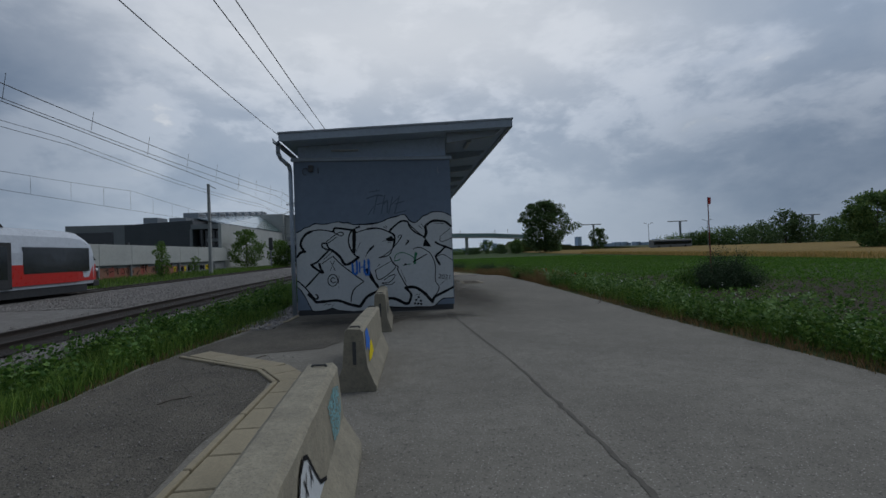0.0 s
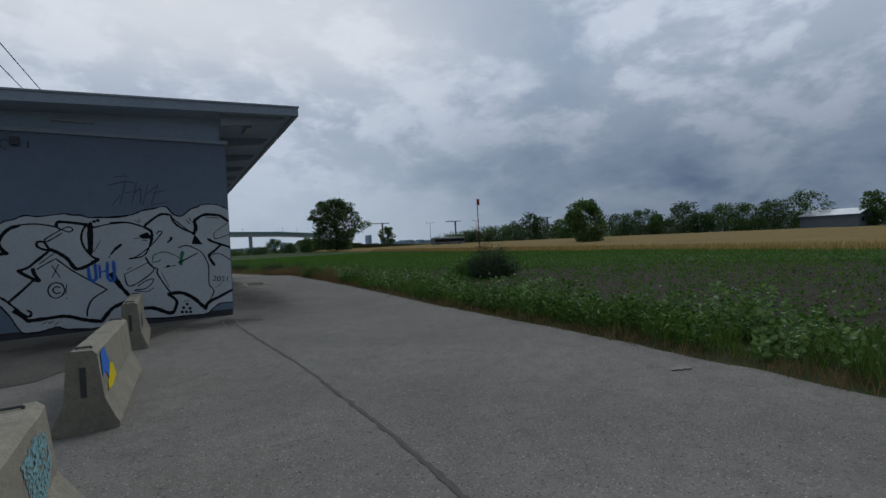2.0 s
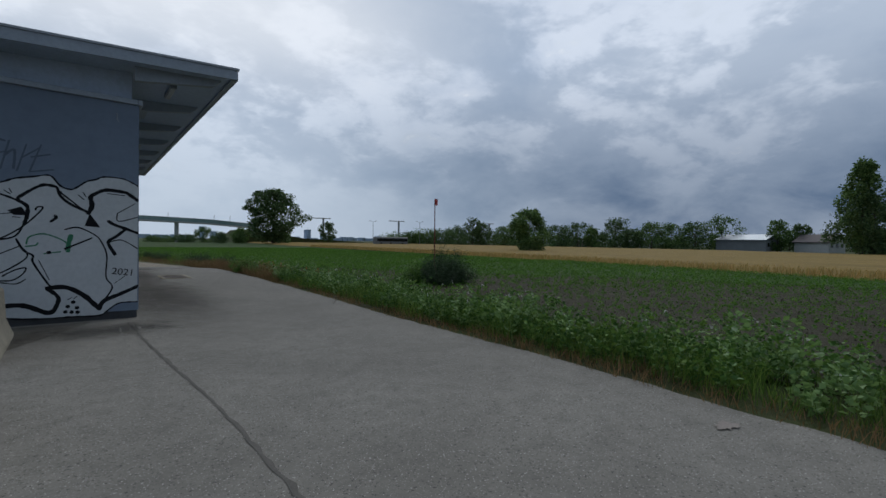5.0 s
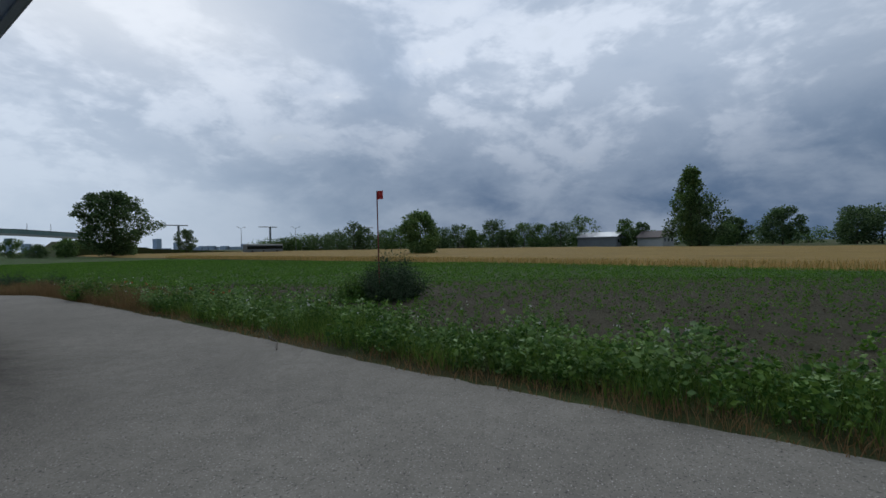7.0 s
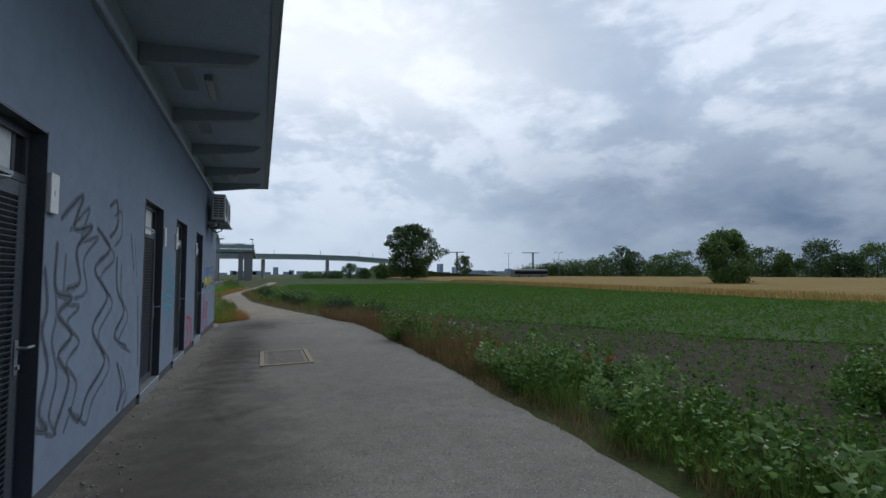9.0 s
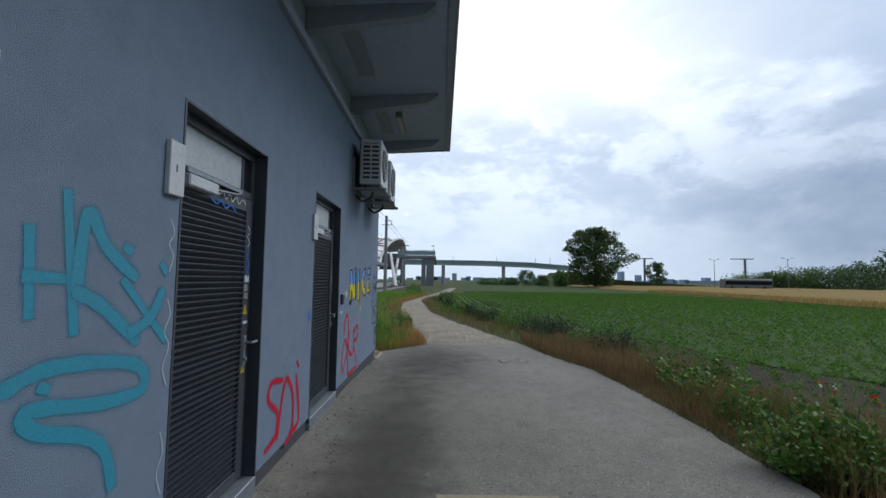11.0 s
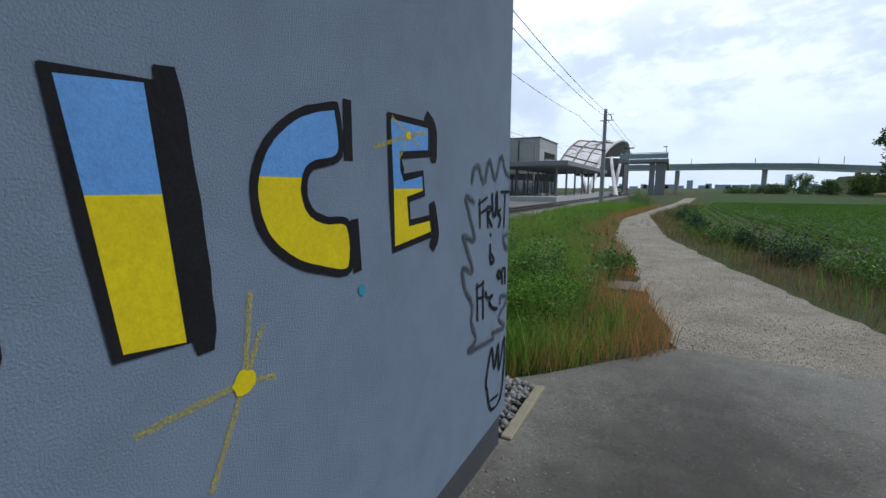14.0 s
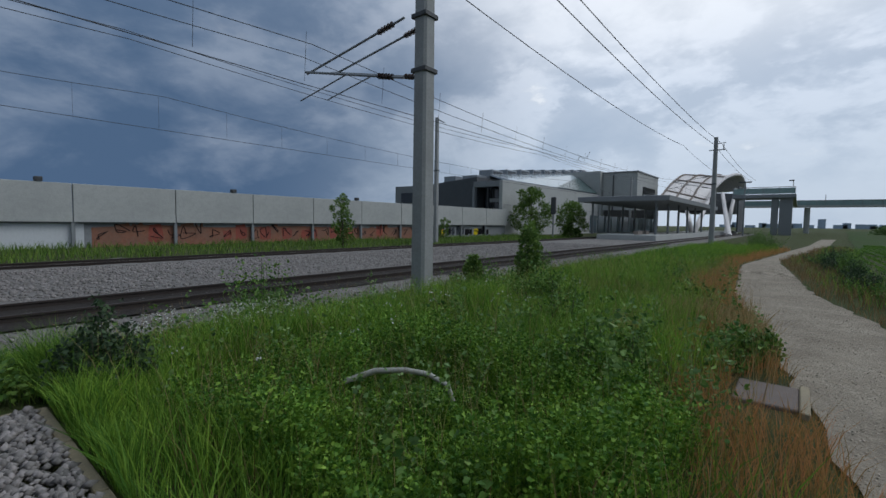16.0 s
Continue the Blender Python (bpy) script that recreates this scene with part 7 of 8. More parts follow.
fb = thing("footbridge", "long grey footbridge with green glass parapets on slim piers", "bridge", at=(0, 0, 0))
part("deck", prism([(-24, 7.7), (18, 7.6), (38, 7.1), (56, 5.9), (56, 6.5), (38, 7.7), (18, 8.2), (-24, 8.3)], "y", 188, 191.5), PALE_CONC, fb, "concrete bridge deck")
for y in (188.0, 191.4):
    pn = part("parapet", prism([(-24, 8.35), (18, 8.25), (38, 7.75), (56, 6.55), (56, 7.85), (38, 9.05), (18, 9.55), (-24, 9.65)], "y", y, y + 0.06), GREEN_GLASS, fb, "pale green glass parapet")
    part("hand_rail", pipe([(-24, y, 9.72), (18, y, 9.62), (38, y, 9.12), (56, y, 7.92)], 0.08, 6), STEEL, pn)
for i in range(41):
    x = -24 + 2 * i
    top = 9.65 if x < 18 else 9.55 - 0.025 * (x - 18) if x < 38 else 9.05 - 0.067 * (x - 38)
    part("parapet_post", rod((x, 187.95, top - 1.4), (x, 187.95, top), 0.06, 0.06, 5), STEEL, fb)
for x in (2.0, 27.0, 50.0):
    part("pier", rod((x, 189.7, -0.5), (x, 189.7, 7.5 if x < 40 else 6.2), 0.75, 0.75, 12), PALE_CONC, fb, "round concrete pier")
for x, h in ((6, 3.2), (24, 3.0), (40, 2.8), (46, 2.8)):
    part("bridge_lamp", rod((x, 188.2, 8.0), (x, 188.2, 8.2 + h), 0.09, 0.07, 6), STEEL, fb)
dk = thing("lift_platform", "high steel viewing deck on dark columns", "platform", at=(0, 0, 0))
part("deck_slab", box(-11.5, 133, 7.7, -0.4, 141, 8.5, 0.05), STEEL, dk, "grey steel deck")
part("link_deck", box(-3.2, 141, 7.7, -0.4, 188, 8.2), PALE_CONC, dk)
for x in (-11.3, -8.6, -6.0, -3.2, -0.6):
    part("rail_post", rod((x, 133.1, 8.5), (x, 133.1, 10.0), 0.06, 0.06, 6), STEEL, dk)
part("glass_panel", box(-11.3, 133.08, 8.6, -0.6, 133.14, 9.8), GREEN_GLASS, dk)
part("handrail", rod((-11.3, 133.1, 10.0), (-0.6, 133.1, 10.0), 0.06, 0.06, 6), STEEL, dk)
for x, w in ((-3.9, 0.6), (-2.0, 1.1)):
    part("column", box(x - w, 134, -0.5, x + w, 136, 7.7, 0.05), STEEL, dk, "grey lift shaft column")
for x, y in ((-8.8, 128), (-5.0, 150)):
    part("steel_post", rod((x, y, -0.4), (x, y, 11.0), 0.16, 0.12, 8), STEEL, dk)
    part("post_head", box(x - 1.1, y - 0.1, 10.7, x + 1.1, y + 0.1, 10.95), DARK_STEEL, dk)
part("floodlight", rod((-1.0, 133.5, 8.5), (-1.0, 133.5, 11.4), 0.08, 0.06, 6), STEEL, dk)
part("lamp_head", box(-1.7, 133.4, 11.2, -0.8, 133.6, 11.42), DARK_STEEL, dk)
sg = thing("signal_post", "slim railway signal post with dark head", "signal", at=(-26.8, 75, -0.45))
part("post", rod((0, 0, 0), (0, 0, 4.6), 0.12, 0.12, 8), STEEL, sg)
part("signal_head", box(-0.36, -0.15, 3.4, 0.36, 0.15, 5.8, 0.06), DARK_STEEL, sg, "dark signal head")

# ---------------------------------------------------------------- bus, lamps, houses, skyline
bus = thing("bus", "white and dark articulated bus standing beyond the fields", "bus", at=(102.5, 153, -0.1), rz=5)
part("bus_body", box(-8.5, -1.25, 0.35, 8.5, 1.25, 3.1, 0.12), HOUSE_GREY, bus, "grey bus body")
part("bus_roof", box(-8.4, -1.2, 2.75, 8.4, 1.2, 3.35, 0.1), HOUSE_WHITE, bus, "white roof")
part("window_band", box(-8.2, -1.27, 1.4, 8.2, 1.27, 2.65), DARK_GLASS, bus)
for x in (-6, -1, 5.5):
    part("wheel", rod((x, -1.28, 0.5), (x, 1.28, 0.5), 0.5, 0.5, 14), TRAIN_DARK, bus)
part("joint_bellows", box(0.3, -1.22, 0.5, 1.3, 1.22, 3.05), DARK_STEEL, bus)


def street_lamp(x, y, h):
    t = thing("street_lamp", "tall double-armed street lamp beyond the field", "lamp", "distant street lamps", at=(x, y, -0.2))
    part("post", rod((0, 0, 0), (0, 0, h), 0.14, 0.09, 8), STEEL, t)
    for s in (-1, 1):
        a = part("arm", rod((0, 0, h - 0.1), (1.5 * s, -0.6 * s, h + 0.45), 0.06, 0.05, 6), STEEL, t)
        part("lamp_head", box(1.5 * s - 0.5, -0.6 * s - 0.2, h + 0.38, 1.5 * s + 0.5, -0.6 * s + 0.2, h + 0.58, 0.04), ZINC, a)


street_lamp(115, 190, 11.5)
street_lamp(134, 175, 11.5)
street_lamp(100, 215, 9.0)


def house(x, y, w, d, h, ridge, wall, roofm, rz, label):
    t = thing("house", label, "house", "far houses", at=(x, y, 0.5), rz=rz)
    part("wall", box(-w / 2, -d / 2, -0.8, w / 2, d / 2, h), wall, t)
    part("gable", prism([(-d / 2, h), (d / 2, h), (0, h + ridge)], "x", -w / 2 + 0.02, w / 2 - 0.02), wall, t)
    for s in (-1, 1):
        bm = prism([(s * (d / 2 + 0.5), h - 0.35), (0, h + ridge + 0.02), (0, h + ridge + 0.25), (s * (d / 2 + 0.5), h - 0.1)], "x", -w / 2 - 0.5, w / 2 + 0.5)
        part("roof", bm, roofm, t, "pitched roof slope")
    for k in range(3):
        xx = -w / 2 + w * (k + 0.6) / 3.2
        wd = part("window", box(xx - 0.6, -d / 2 - 0.03, 1.0, xx + 0.6, -d / 2 + 0.01, 2.2), DARK_GLASS, t)
        part("window_frame", box(xx - 0.68, -d / 2 - 0.05, 0.92, xx + 0.68, -d / 2 - 0.031, 1.0), HOUSE_WHITE, wd)
        part("window", box(-w / 2 - 0.03, -d / 2 + d * (k + 0.6) / 3.2 - 0.6, 1.0, -w / 2 + 0.01, -d / 2 + d * (k + 0.6) / 3.2 + 0.6, 2.3), DARK_GLASS, t)
    return t


house(182, 43, 16, 11, 3.4, 1.6, HOUSE_GREY, ZINC, 80, "grey farm building with a pale metal roof")
house(185, 24, 10, 8, 2.8, 2.2, HOUSE_WHITE, TILES, 70, "white house with a dark tiled roof")
house(205, 96, 14, 6, 2.4, 0.7, HOUSE_WHITE, ZINC, 60, "low pale shed among the trees")
house(170, 100, 9, 6, 2.2, 1.2, COVER_IRON, TILES, 55, "small brown shed among the trees")
# far towers, hazy only through their tint
sk = thing("haze_tinted_town", "distant towers on the horizon, haze painted into their colour", "skyline", at=(0, 0, 0))
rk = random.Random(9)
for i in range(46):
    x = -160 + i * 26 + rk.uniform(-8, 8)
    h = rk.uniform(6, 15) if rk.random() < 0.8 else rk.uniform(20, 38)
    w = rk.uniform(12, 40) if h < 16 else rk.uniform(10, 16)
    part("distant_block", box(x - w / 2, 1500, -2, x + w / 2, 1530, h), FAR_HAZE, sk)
for i, (x, y) in enumerate(((132, 290), (190, 280), (260, 250))):
    cr = thing("tower_crane", "thin distant tower crane", "crane", "distant cranes", at=(x, y, 0))
    part("crane_mast", box(-0.5, -0.5, 0, 0.5, 0.5, 17), STEEL, cr)
    part("jib", rod((-9, 0, 17), (6, 1, 17.2), 0.35, 0.35, 6), STEEL, cr)
bank = prism([(49, -0.5), (56, 5.8), (80, 2.2), (120, 0.2), (120, -0.5)], "y", 196, 230)
tagged(new("embankment", mesh_of("embankment", bank, EARTH_GRASS)), "grassy embankment rising to the footbridge", "embankment", "", "structure")

# ---------------------------------------------------------------- trees


def tree(x, y, h, w, mat, seed, label, leaf=None, count=2600, lobes=9, low=0.12, tall=1.0, name="tree", group="trees round the fields", z=-0.15, slim=0.0):
    """A tapered trunk with limbs, and a crown of leaves in many uneven clumps; slim draws the top in."""
    g = np.random.default_rng(seed)
    t = thing(name, label, name, group, at=(x, y, z))
    leaf = (leaf or w / 34) * 1.15
    count = int(count * 1.9)
    base = h * low
    n = lobes * 4
    cs = []
    bulge = g.uniform(0, 2 * np.pi, 3)
    for k in range(n):
        f = (k + g.uniform(0.2, 0.8)) / n
        a = k * 2.4 + g.uniform(-0.5, 0.5)
        env = np.sin(np.pi * (0.16 + 0.74 * f)) ** 0.75 * (1 - slim * f)
        env *= 1 + 0.22 * np.sin(2 * a + bulge[0]) + 0.16 * np.sin(5 * f + a + bulge[1])
        r = w * g.uniform(0.085, 0.165) * (1 - 0.45 * slim * f)
        d = max(0.0, w * 0.5 * env - r * 0.8) * g.uniform(0.35, 1.0) ** 0.5
        zc = min(base + (h - base) * (0.05 + 0.93 * f), h - r * 0.45)
        cs.append((d * np.cos(a), d * np.sin(a), zc, r, r * tall * g.uniform(0.6, 0.95)))
    bm = bmesh.new()
    rod((0, 0, -0.3), (0, 0, h * 0.45), max(0.03, h * 0.022), h * 0.012, 8, bm)
    rod((0, 0, h * 0.45), (0.02 * h, 0, h * 0.88), h * 0.012, h * 0.003, 6, bm)
    for cx, cy, cz, r, rz in cs[::3]:
        rod((0, 0, min(h * 0.8, max(base * 0.8, cz - w * 0.3))), (cx * 0.95, cy * 0.95, cz), h * 0.006, h * 0.0015, 5, bm)
    part("trunk", bm, BARK, t, "brown trunk with spreading limbs")
    sets = []
    per = max(12, count // n)
    for cx, cy, cz, r, rz in cs:
        m = int(per * g.uniform(0.5, 1.3))
        u = g.normal(size=(m, 3))
        u /= np.linalg.norm(u, axis=1, keepdims=True)
        rad = g.uniform(0.05, 1.0, m) ** 0.5 * g.uniform(0.85, 1.35, m)
        C = np.stack([cx + u[:, 0] * r * rad, cy + u[:, 1] * r * rad, cz + u[:, 2] * rz * rad], 1)
        C[:, 2] = np.maximum(C[:, 2], base * 0.7)
        sets.append(leaves(g, C, u + g.normal(0, 0.7, (m, 3)), np.full(m, leaf), 1.0))
    V, F = merged(*sets)
    part("crown", raw("crown", V, F, mat), mat, t, "ragged leafy crown")
    return t


tree(49.5, 145, 18.6, 18.8, TREE_DARK, 1, "large dark broad-crowned tree standing alone", 0.48, 11000, 17, 0.02, 0.6)
tree(82, 172, 9.2, 7.6, TREE_DARK, 2, "small round dark tree on the field edge", 0.34, 3000, 7, 0.14)
tree(61.5, 42, 7.4, 8.8, TREE_MID, 3, "dense dark green bushy tree in the wheat", 0.26, 7000, 9, 0.02)
tree(127, 6.5, 20.0, 10.5, TREE_MID, 4, "tall airy tree with a slender upper crown", 0.42, 6200, 11, 0.03, 1.0, slim=0.35)
tree(126, 4.5, 13.0, 14.0, TREE_DARK, 5, "broad lower tree beside the tall one", 0.42, 3600, 7, 0.03)
tree(184, -2, 9.5, 8.5, TREE_DARK, 6, "dark spreading conifer behind the wheat", 0.45, 2600, 7, 0.08)
tree(172, -14, 11.2, 12.0, TREE_DARK, 7, "dark layered conifer behind the wheat", 0.5, 3200, 8, 0.08)
tree(165, -30, 9.8, 15.0, TREE_DARK, 8, "dark broad tree behind the wheat", 0.5, 3200, 8, 0.05)
tree(150, -45, 9.0, 16.0, TREE_DARK, 9, "dark broad tree behind the wheat", 0.5, 3000, 8, 0.05)
g0 = random.Random(20)
# hedge-like line of trees round the far field edge, from the lamps to the houses
row = [(33.5, 245, 5.0, 22), (35.5, 240, 6.5, 20), (37.5, 235, 7.5, 20), (39.5, 230, 8.0, 22), (41.5, 215, 8.5, 16), (43.6, 205, 13.5, 11), (44.8, 205, 10.0, 12), (47.6, 205, 9.0, 13), (49.5, 200, 10.5, 14), (54.6, 195, 9.5, 14), (57.0, 190, 10.0, 14), (58.8, 185, 8.0, 9), (61.5, 185, 11.5, 13), (63.3, 188, 8.0, 12), (65.5, 190, 10.5, 14), (67.6, 190, 10.0, 14), (70.0, 190, 10.5, 14), (72.5, 192, 11.5, 15), (77.5, 186, 10.0, 9), (79.3, 192, 9.0, 8), (85.5, 175, 7.0, 10), (87.8, 178, 7.5, 10)]
for i, (az, dist, h, w) in enumerate(row):
    a = radians(az)
    tree(dist * math.sin(a), -5.9 + dist * math.cos(a), h * g0.uniform(0.93, 1.07), w, g0.choice((TREE_DARK, TREE_MID, TREE_MID, TREE_DARK)), 40 + i, "leafy tree in the row beyond the wheat", 0.5, 1700, 7, 0.02)
for i in range(26):
    a = radians(36 + i * 2.35)
    dd = 232 + g0.uniform(-8, 12)
    tree(dd * math.sin(a), -5.9 + dd * math.cos(a), g0.uniform(4.5, 7.5), g0.uniform(13, 20), g0.choice((TREE_DARK, TREE_MID)), 80 + i, "low bushy tree filling the far hedge", 0.6, 900, 6, 0.0)
for i in range(16):
    a = radians(100 + i * 5.2)
    tree(170 * math.sin(a), -5.9 + 170 * math.cos(a), g0.uniform(7, 11), g0.uniform(12, 18), TREE_DARK, 120 + i, "broad tree on the far field edge", 0.6, 900, 6, 0.02)
# hedges and shrubs round the bridge end and the station
for i, (x, y, h, w, mt) in enumerate(((40, 150, 4.5, 6, TREE_MID), (36, 158, 3.5, 6, TREE_DARK), (33, 170, 5.5, 6, TREE_MID), (58, 160, 4.0, 8, TREE_MID), (44, 165, 5.5, 7, TREE_LIGHT), (28, 175, 2.6, 9, TREE_DARK), (66, 185, 3.0, 9, TREE_MID), (20, 180, 2.0, 10, TREE_MID))):
    tree(x, y, h, w, mt, 150 + i, "roadside shrub near the footbridge ramp", 0.3, 1500, 6, 0.0, name="shrub", group="shrubs by the bridge")
tree(-27.5, 38.5, 4.1, 1.9, TREE_LIGHT, 170, "slender young tree against the long wall", 0.13, 1500, 7, 0.05, 1.3, z=-0.5)
tree(-33.2, 80.5, 7.9, 6.6, TREE_LIGHT, 171, "bushy young tree in front of the station facade", 0.24, 3400, 9, 0.05, z=-0.7)
tree(-27.2, 82.5, 5.6, 5.2, TREE_LIGHT, 172, "bushy young tree beside the signal", 0.24, 2600, 8, 0.03, z=-0.7)
tree(-33.0, 58, 2.6, 1.6, TREE_LIGHT, 173, "small sapling against the wall", 0.12, 600, 5, 0.05, z=-0.5)

# ---------------------------------------------------------------- grass, weeds and crop
gr = np.random.default_rng(50)


def scatter(n, x0, x1, y0, y1, keep=None, lift=0.0, g=gr):
    X, Y = g.uniform(x0, x1, n), g.uniform(y0, y1, n)
    if keep is not None:
        m = np.array([keep(a, b) for a, b in zip(X, Y)], bool)
        X, Y = X[m], Y[m]
    return on_ground(X, Y, lift)


def uneven(P, least, most, scale):
    """A plant height for each point, in drifts of low and tall growth."""
    return np.array([least + (most - least) * smooth01(0.5 + 0.9 * noise.noise((a * scale, b * scale, 21.0)) + 0.25 * noise.noise((a * scale * 3.1, b * scale * 3.1, 4.0))) for a, b in P[:, :2]])


def verge_x(y):
    return bend(y, ROAD_RIGHT)


# verge between lane and field
P = scatter(76000, 3.6, 6.6, -14, 13, lambda a, b: verge_x(b) + 0.28 + 0.2 * noise.noise((0.0, b * 1.3, 0.0)) < a < verge_x(b) + 1.75 + 0.35 * noise.noise((b * 0.5, 0.0, 0.0)) and noise.noise((a * 0.9, b * 0.9, 5.0)) > -0.35)
P = P[gr.uniform(0, 1, len(P)) < 0.62]
V, F = blades(gr, P, uneven(P, 0.14, 0.42, 1.3), 0.009, 0.6)
stuff("verge_grass", V, F, GRASS_D, "lush uneven grass on the verge beside the lane", "grass")
P = scatter(22000, 3.6, 5.4, -14, 19, lambda a, b: verge_x(b) - 0.06 < a < verge_x(b) + 0.6 and noise.noise((a * 1.1, b * 1.1, 31.0)) > -0.25)
V, F = blades(gr, P, uneven(P, 0.05, 0.22, 1.7), 0.008, 0.8)
stuff("dry_verge_grass", V, F, GRASS_B, "short dry brown grass at the lane edge", "grass")


def clump(y, x, s):
    return noise.noise((x * 0.55, y * 0.55, s))


P = scatter(3600, 3.9, 7.4, -14, 7.5, lambda a, b: verge_x(b) + 0.3 < a < verge_x(b) + 2.3 + 0.5 * noise.noise((b * 0.4, 3.0, 0.0)) and clump(b, a, 1.0) > -0.12)
V, F = weeds(gr, P, uneven(P, 0.18, 0.60, 0.9), 0.06, 26, 0.5)
stuff("verge_weeds", V, F, WEED, "leafy dark green weeds on the verge", "weeds")
P = scatter(1600, 4.0, 6.8, -14, 9, lambda a, b: verge_x(b) + 0.3 < a < verge_x(b) + 1.8 and clump(b, a, 2.0) > 0.06)
V, F = weeds(gr, P, uneven(P, 0.30, 0.70, 0.8), 0.07, 20, 0.4)
stuff("pale_verge_weeds", V, F, WEED_PALE, "weeds with pale glossy leaves on the verge", "weeds")
P = scatter(900, 3.9, 6.6, 7.5, 20, lambda a, b: verge_x(b) + 0.35 < a < verge_x(b) + 2.0 and clump(b, a, 4.0) > 0.12)
V, F = weeds(gr, P, 0.45, 0.065, 20)
stuff("field_edge_weeds", V, F, WEED, "mixed weeds at the field edge", "weeds")
P = scatter(30000, 3.7, 6.6, 6.5, 20, lambda a, b: verge_x(b) + 0.05 < a < verge_x(b) + 1.7 + 0.4 * noise.noise((b * 0.6, 9.0, 0.0)) and clump(b, a, 6.0) > -0.3)
V, F = blades(gr, P, uneven(P, 0.16, 0.52, 1.0), 0.007, 0.5)
stuff("reddish_grass", V, F, GRASS_RED, "tall reddish dry grass at the field edge", "grass")
# flowers
P = scatter(110, 4.2, 6.2, -13, 14, lambda a, b: verge_x(b) + 0.2 < a < verge_x(b) + 1.7)
C = P + np.stack([np.zeros(len(P)), np.zeros(len(P)), gr.uniform(0.35, 0.7, len(P))], 1)
V, F = leaves(gr, np.repeat(C, 4, 0) + gr.normal(0, 0.012, (len(C) * 4, 3)), gr.normal(0, 1, (len(C) * 4, 3)), np.full(len(C) * 4, 0.028))
stuff("small_white_flowers", V, F, FLOWER, "tiny white flower heads among the weeds", "flowers")
PC = [(5.9, 5.6), (6.0, 5.3), (6.3, 5.5), (6.1, 7.2), (6.2, 12.2), (6.4, 12.6), (6.3, 11.8), (5.8, 1.6), (6.0, 1.2), (6.4, 10.9)]
C = np.array([(a, b, gz(a, b) + 0.42) for a, b in PC])
V, F = leaves(gr, np.repeat(C, 7, 0) + gr.normal(0, 0.02, (len(C) * 7, 3)), gr.normal(0, 1, (len(C) * 7, 3)), np.full(len(C) * 7, 0.05))
stuff("poppies", V, F, POPPY, "a few red poppies at the field edge", "flowers")
# big grey-green bush on the field edge
gb = np.random.default_rng(61)


def bush(x, y, h, w, mat, seed, label, stems=160, leaf=0.06, per=34, group="bushes by the lane"):
    g = np.random.default_rng(seed)
    t = thing("bush", label, "bush", group, at=(x, y, gz(x, y)))
    r = w / 2 * np.sqrt(g.uniform(0, 1, stems))
    a = g.uniform(0, 2 * np.pi, stems)
    foot = np.stack([r * 0.55 * np.cos(a), r * 0.55 * np.sin(a), np.zeros(stems)], 1)
    lump = 1 + 0.30 * np.sin(2 * a + seed) + 0.22 * np.sin(3 * a + 2.1 * seed)
    hh = h * (1.05 - 0.62 * (r / (w / 2)) ** 2) * g.uniform(0.3, 1.2, stems) * (0.75 + 0.25 * lump)
    r = r * lump
    tip = np.stack([r * 1.05 * np.cos(a), r * 1.05 * np.sin(a), hh], 1)
    bm = bmesh.new()
    for k in range(0, stems, 4):
        rod(foot[k], foot[k] + (tip[k] - foot[k]) * 0.9, 0.008, 0.003, 4, bm)
    part("stems", bm, BARK, t, "thin brown stems")
    s = g.uniform(0.08, 1.0, (stems, per))
    C = foot[:, None] + (tip - foot)[:, None] * s[..., None] + g.normal(0, 0.05 * w / 1.6, (stems, per, 3))
    C[..., 2] = np.maximum(C[..., 2], 0.02)
    D = g.normal(0, 1, (stems, per, 3)) + np.array([0, 0, 0.5])
    V, F = leaves(g, C.reshape(-1, 3), D.reshape(-1, 3), np.full(stems * per, leaf), 1.0)
    part("foliage", raw("foliage", V, F, mat), mat, t, "dense small leaves")
    return t


bush(9.5, 2.6, 1.25, 2.1, WEED_BLUE, 1, "dense scruffy grey-green bush at the field edge", 520, 0.042, 52)
bush(8.75, 3.3, 0.75, 1.3, WEED, 2, "lower leafy growth beside the grey-green bush", 160, 0.06, 34)
gp = random.Random(33)
yb = 17.4
k = 0
while yb < 48:
    wb = gp.uniform(0.8, 1.7)
    bush(bend(max(yb, 18.3), PATH_RIGHT) + 1.15 + wb * 0.3 + gp.uniform(-0.25, 0.55), yb, gp.uniform(0.45, 0.9), wb, gp.choice((WEED_BLUE, WEED_BLUE, WEED)), 200 + k, "low scrubby bush beside the gravel path", 90, 0.055, 26, "scrub along the path")
    yb += gp.uniform(0.6, 1.3) * (1 + yb / 40)
    k += 1
for i, (x, y, h, w, mt) in enumerate(((0.12, 23.3, 0.36, 0.42, WEED), (4.7, 10.6, 0.6, 0.9, WEED), (-1.5, 60, 1.6, 2.2, WEED), (-2.6, 66, 1.4, 2.0, WEED), (-8.4, 33.5, 1.0, 1.4, WEED), (-8.0, 12.5, 0.8, 1.2, WEED), (-6.3, 20.2, 1.2, 1.5, WEED), (-4.75, 17.75, 0.8, 0.95, WEED_BLUE), (-5.9, 25.6, 0.9, 1.3, WEED), (-0.95, 20.9, 0.85, 1.3, WEED), (-0.15, 22.75, 0.5, 0.7, WEED), (-2.2, 22.6, 0.8, 1.1, WEED), (-3.4, 24.4, 0.9, 1.0, WEED))):
    bush(x, y, h, w, mt, 20 + i, "low leafy bush in the grass", 120, 0.055, 30)
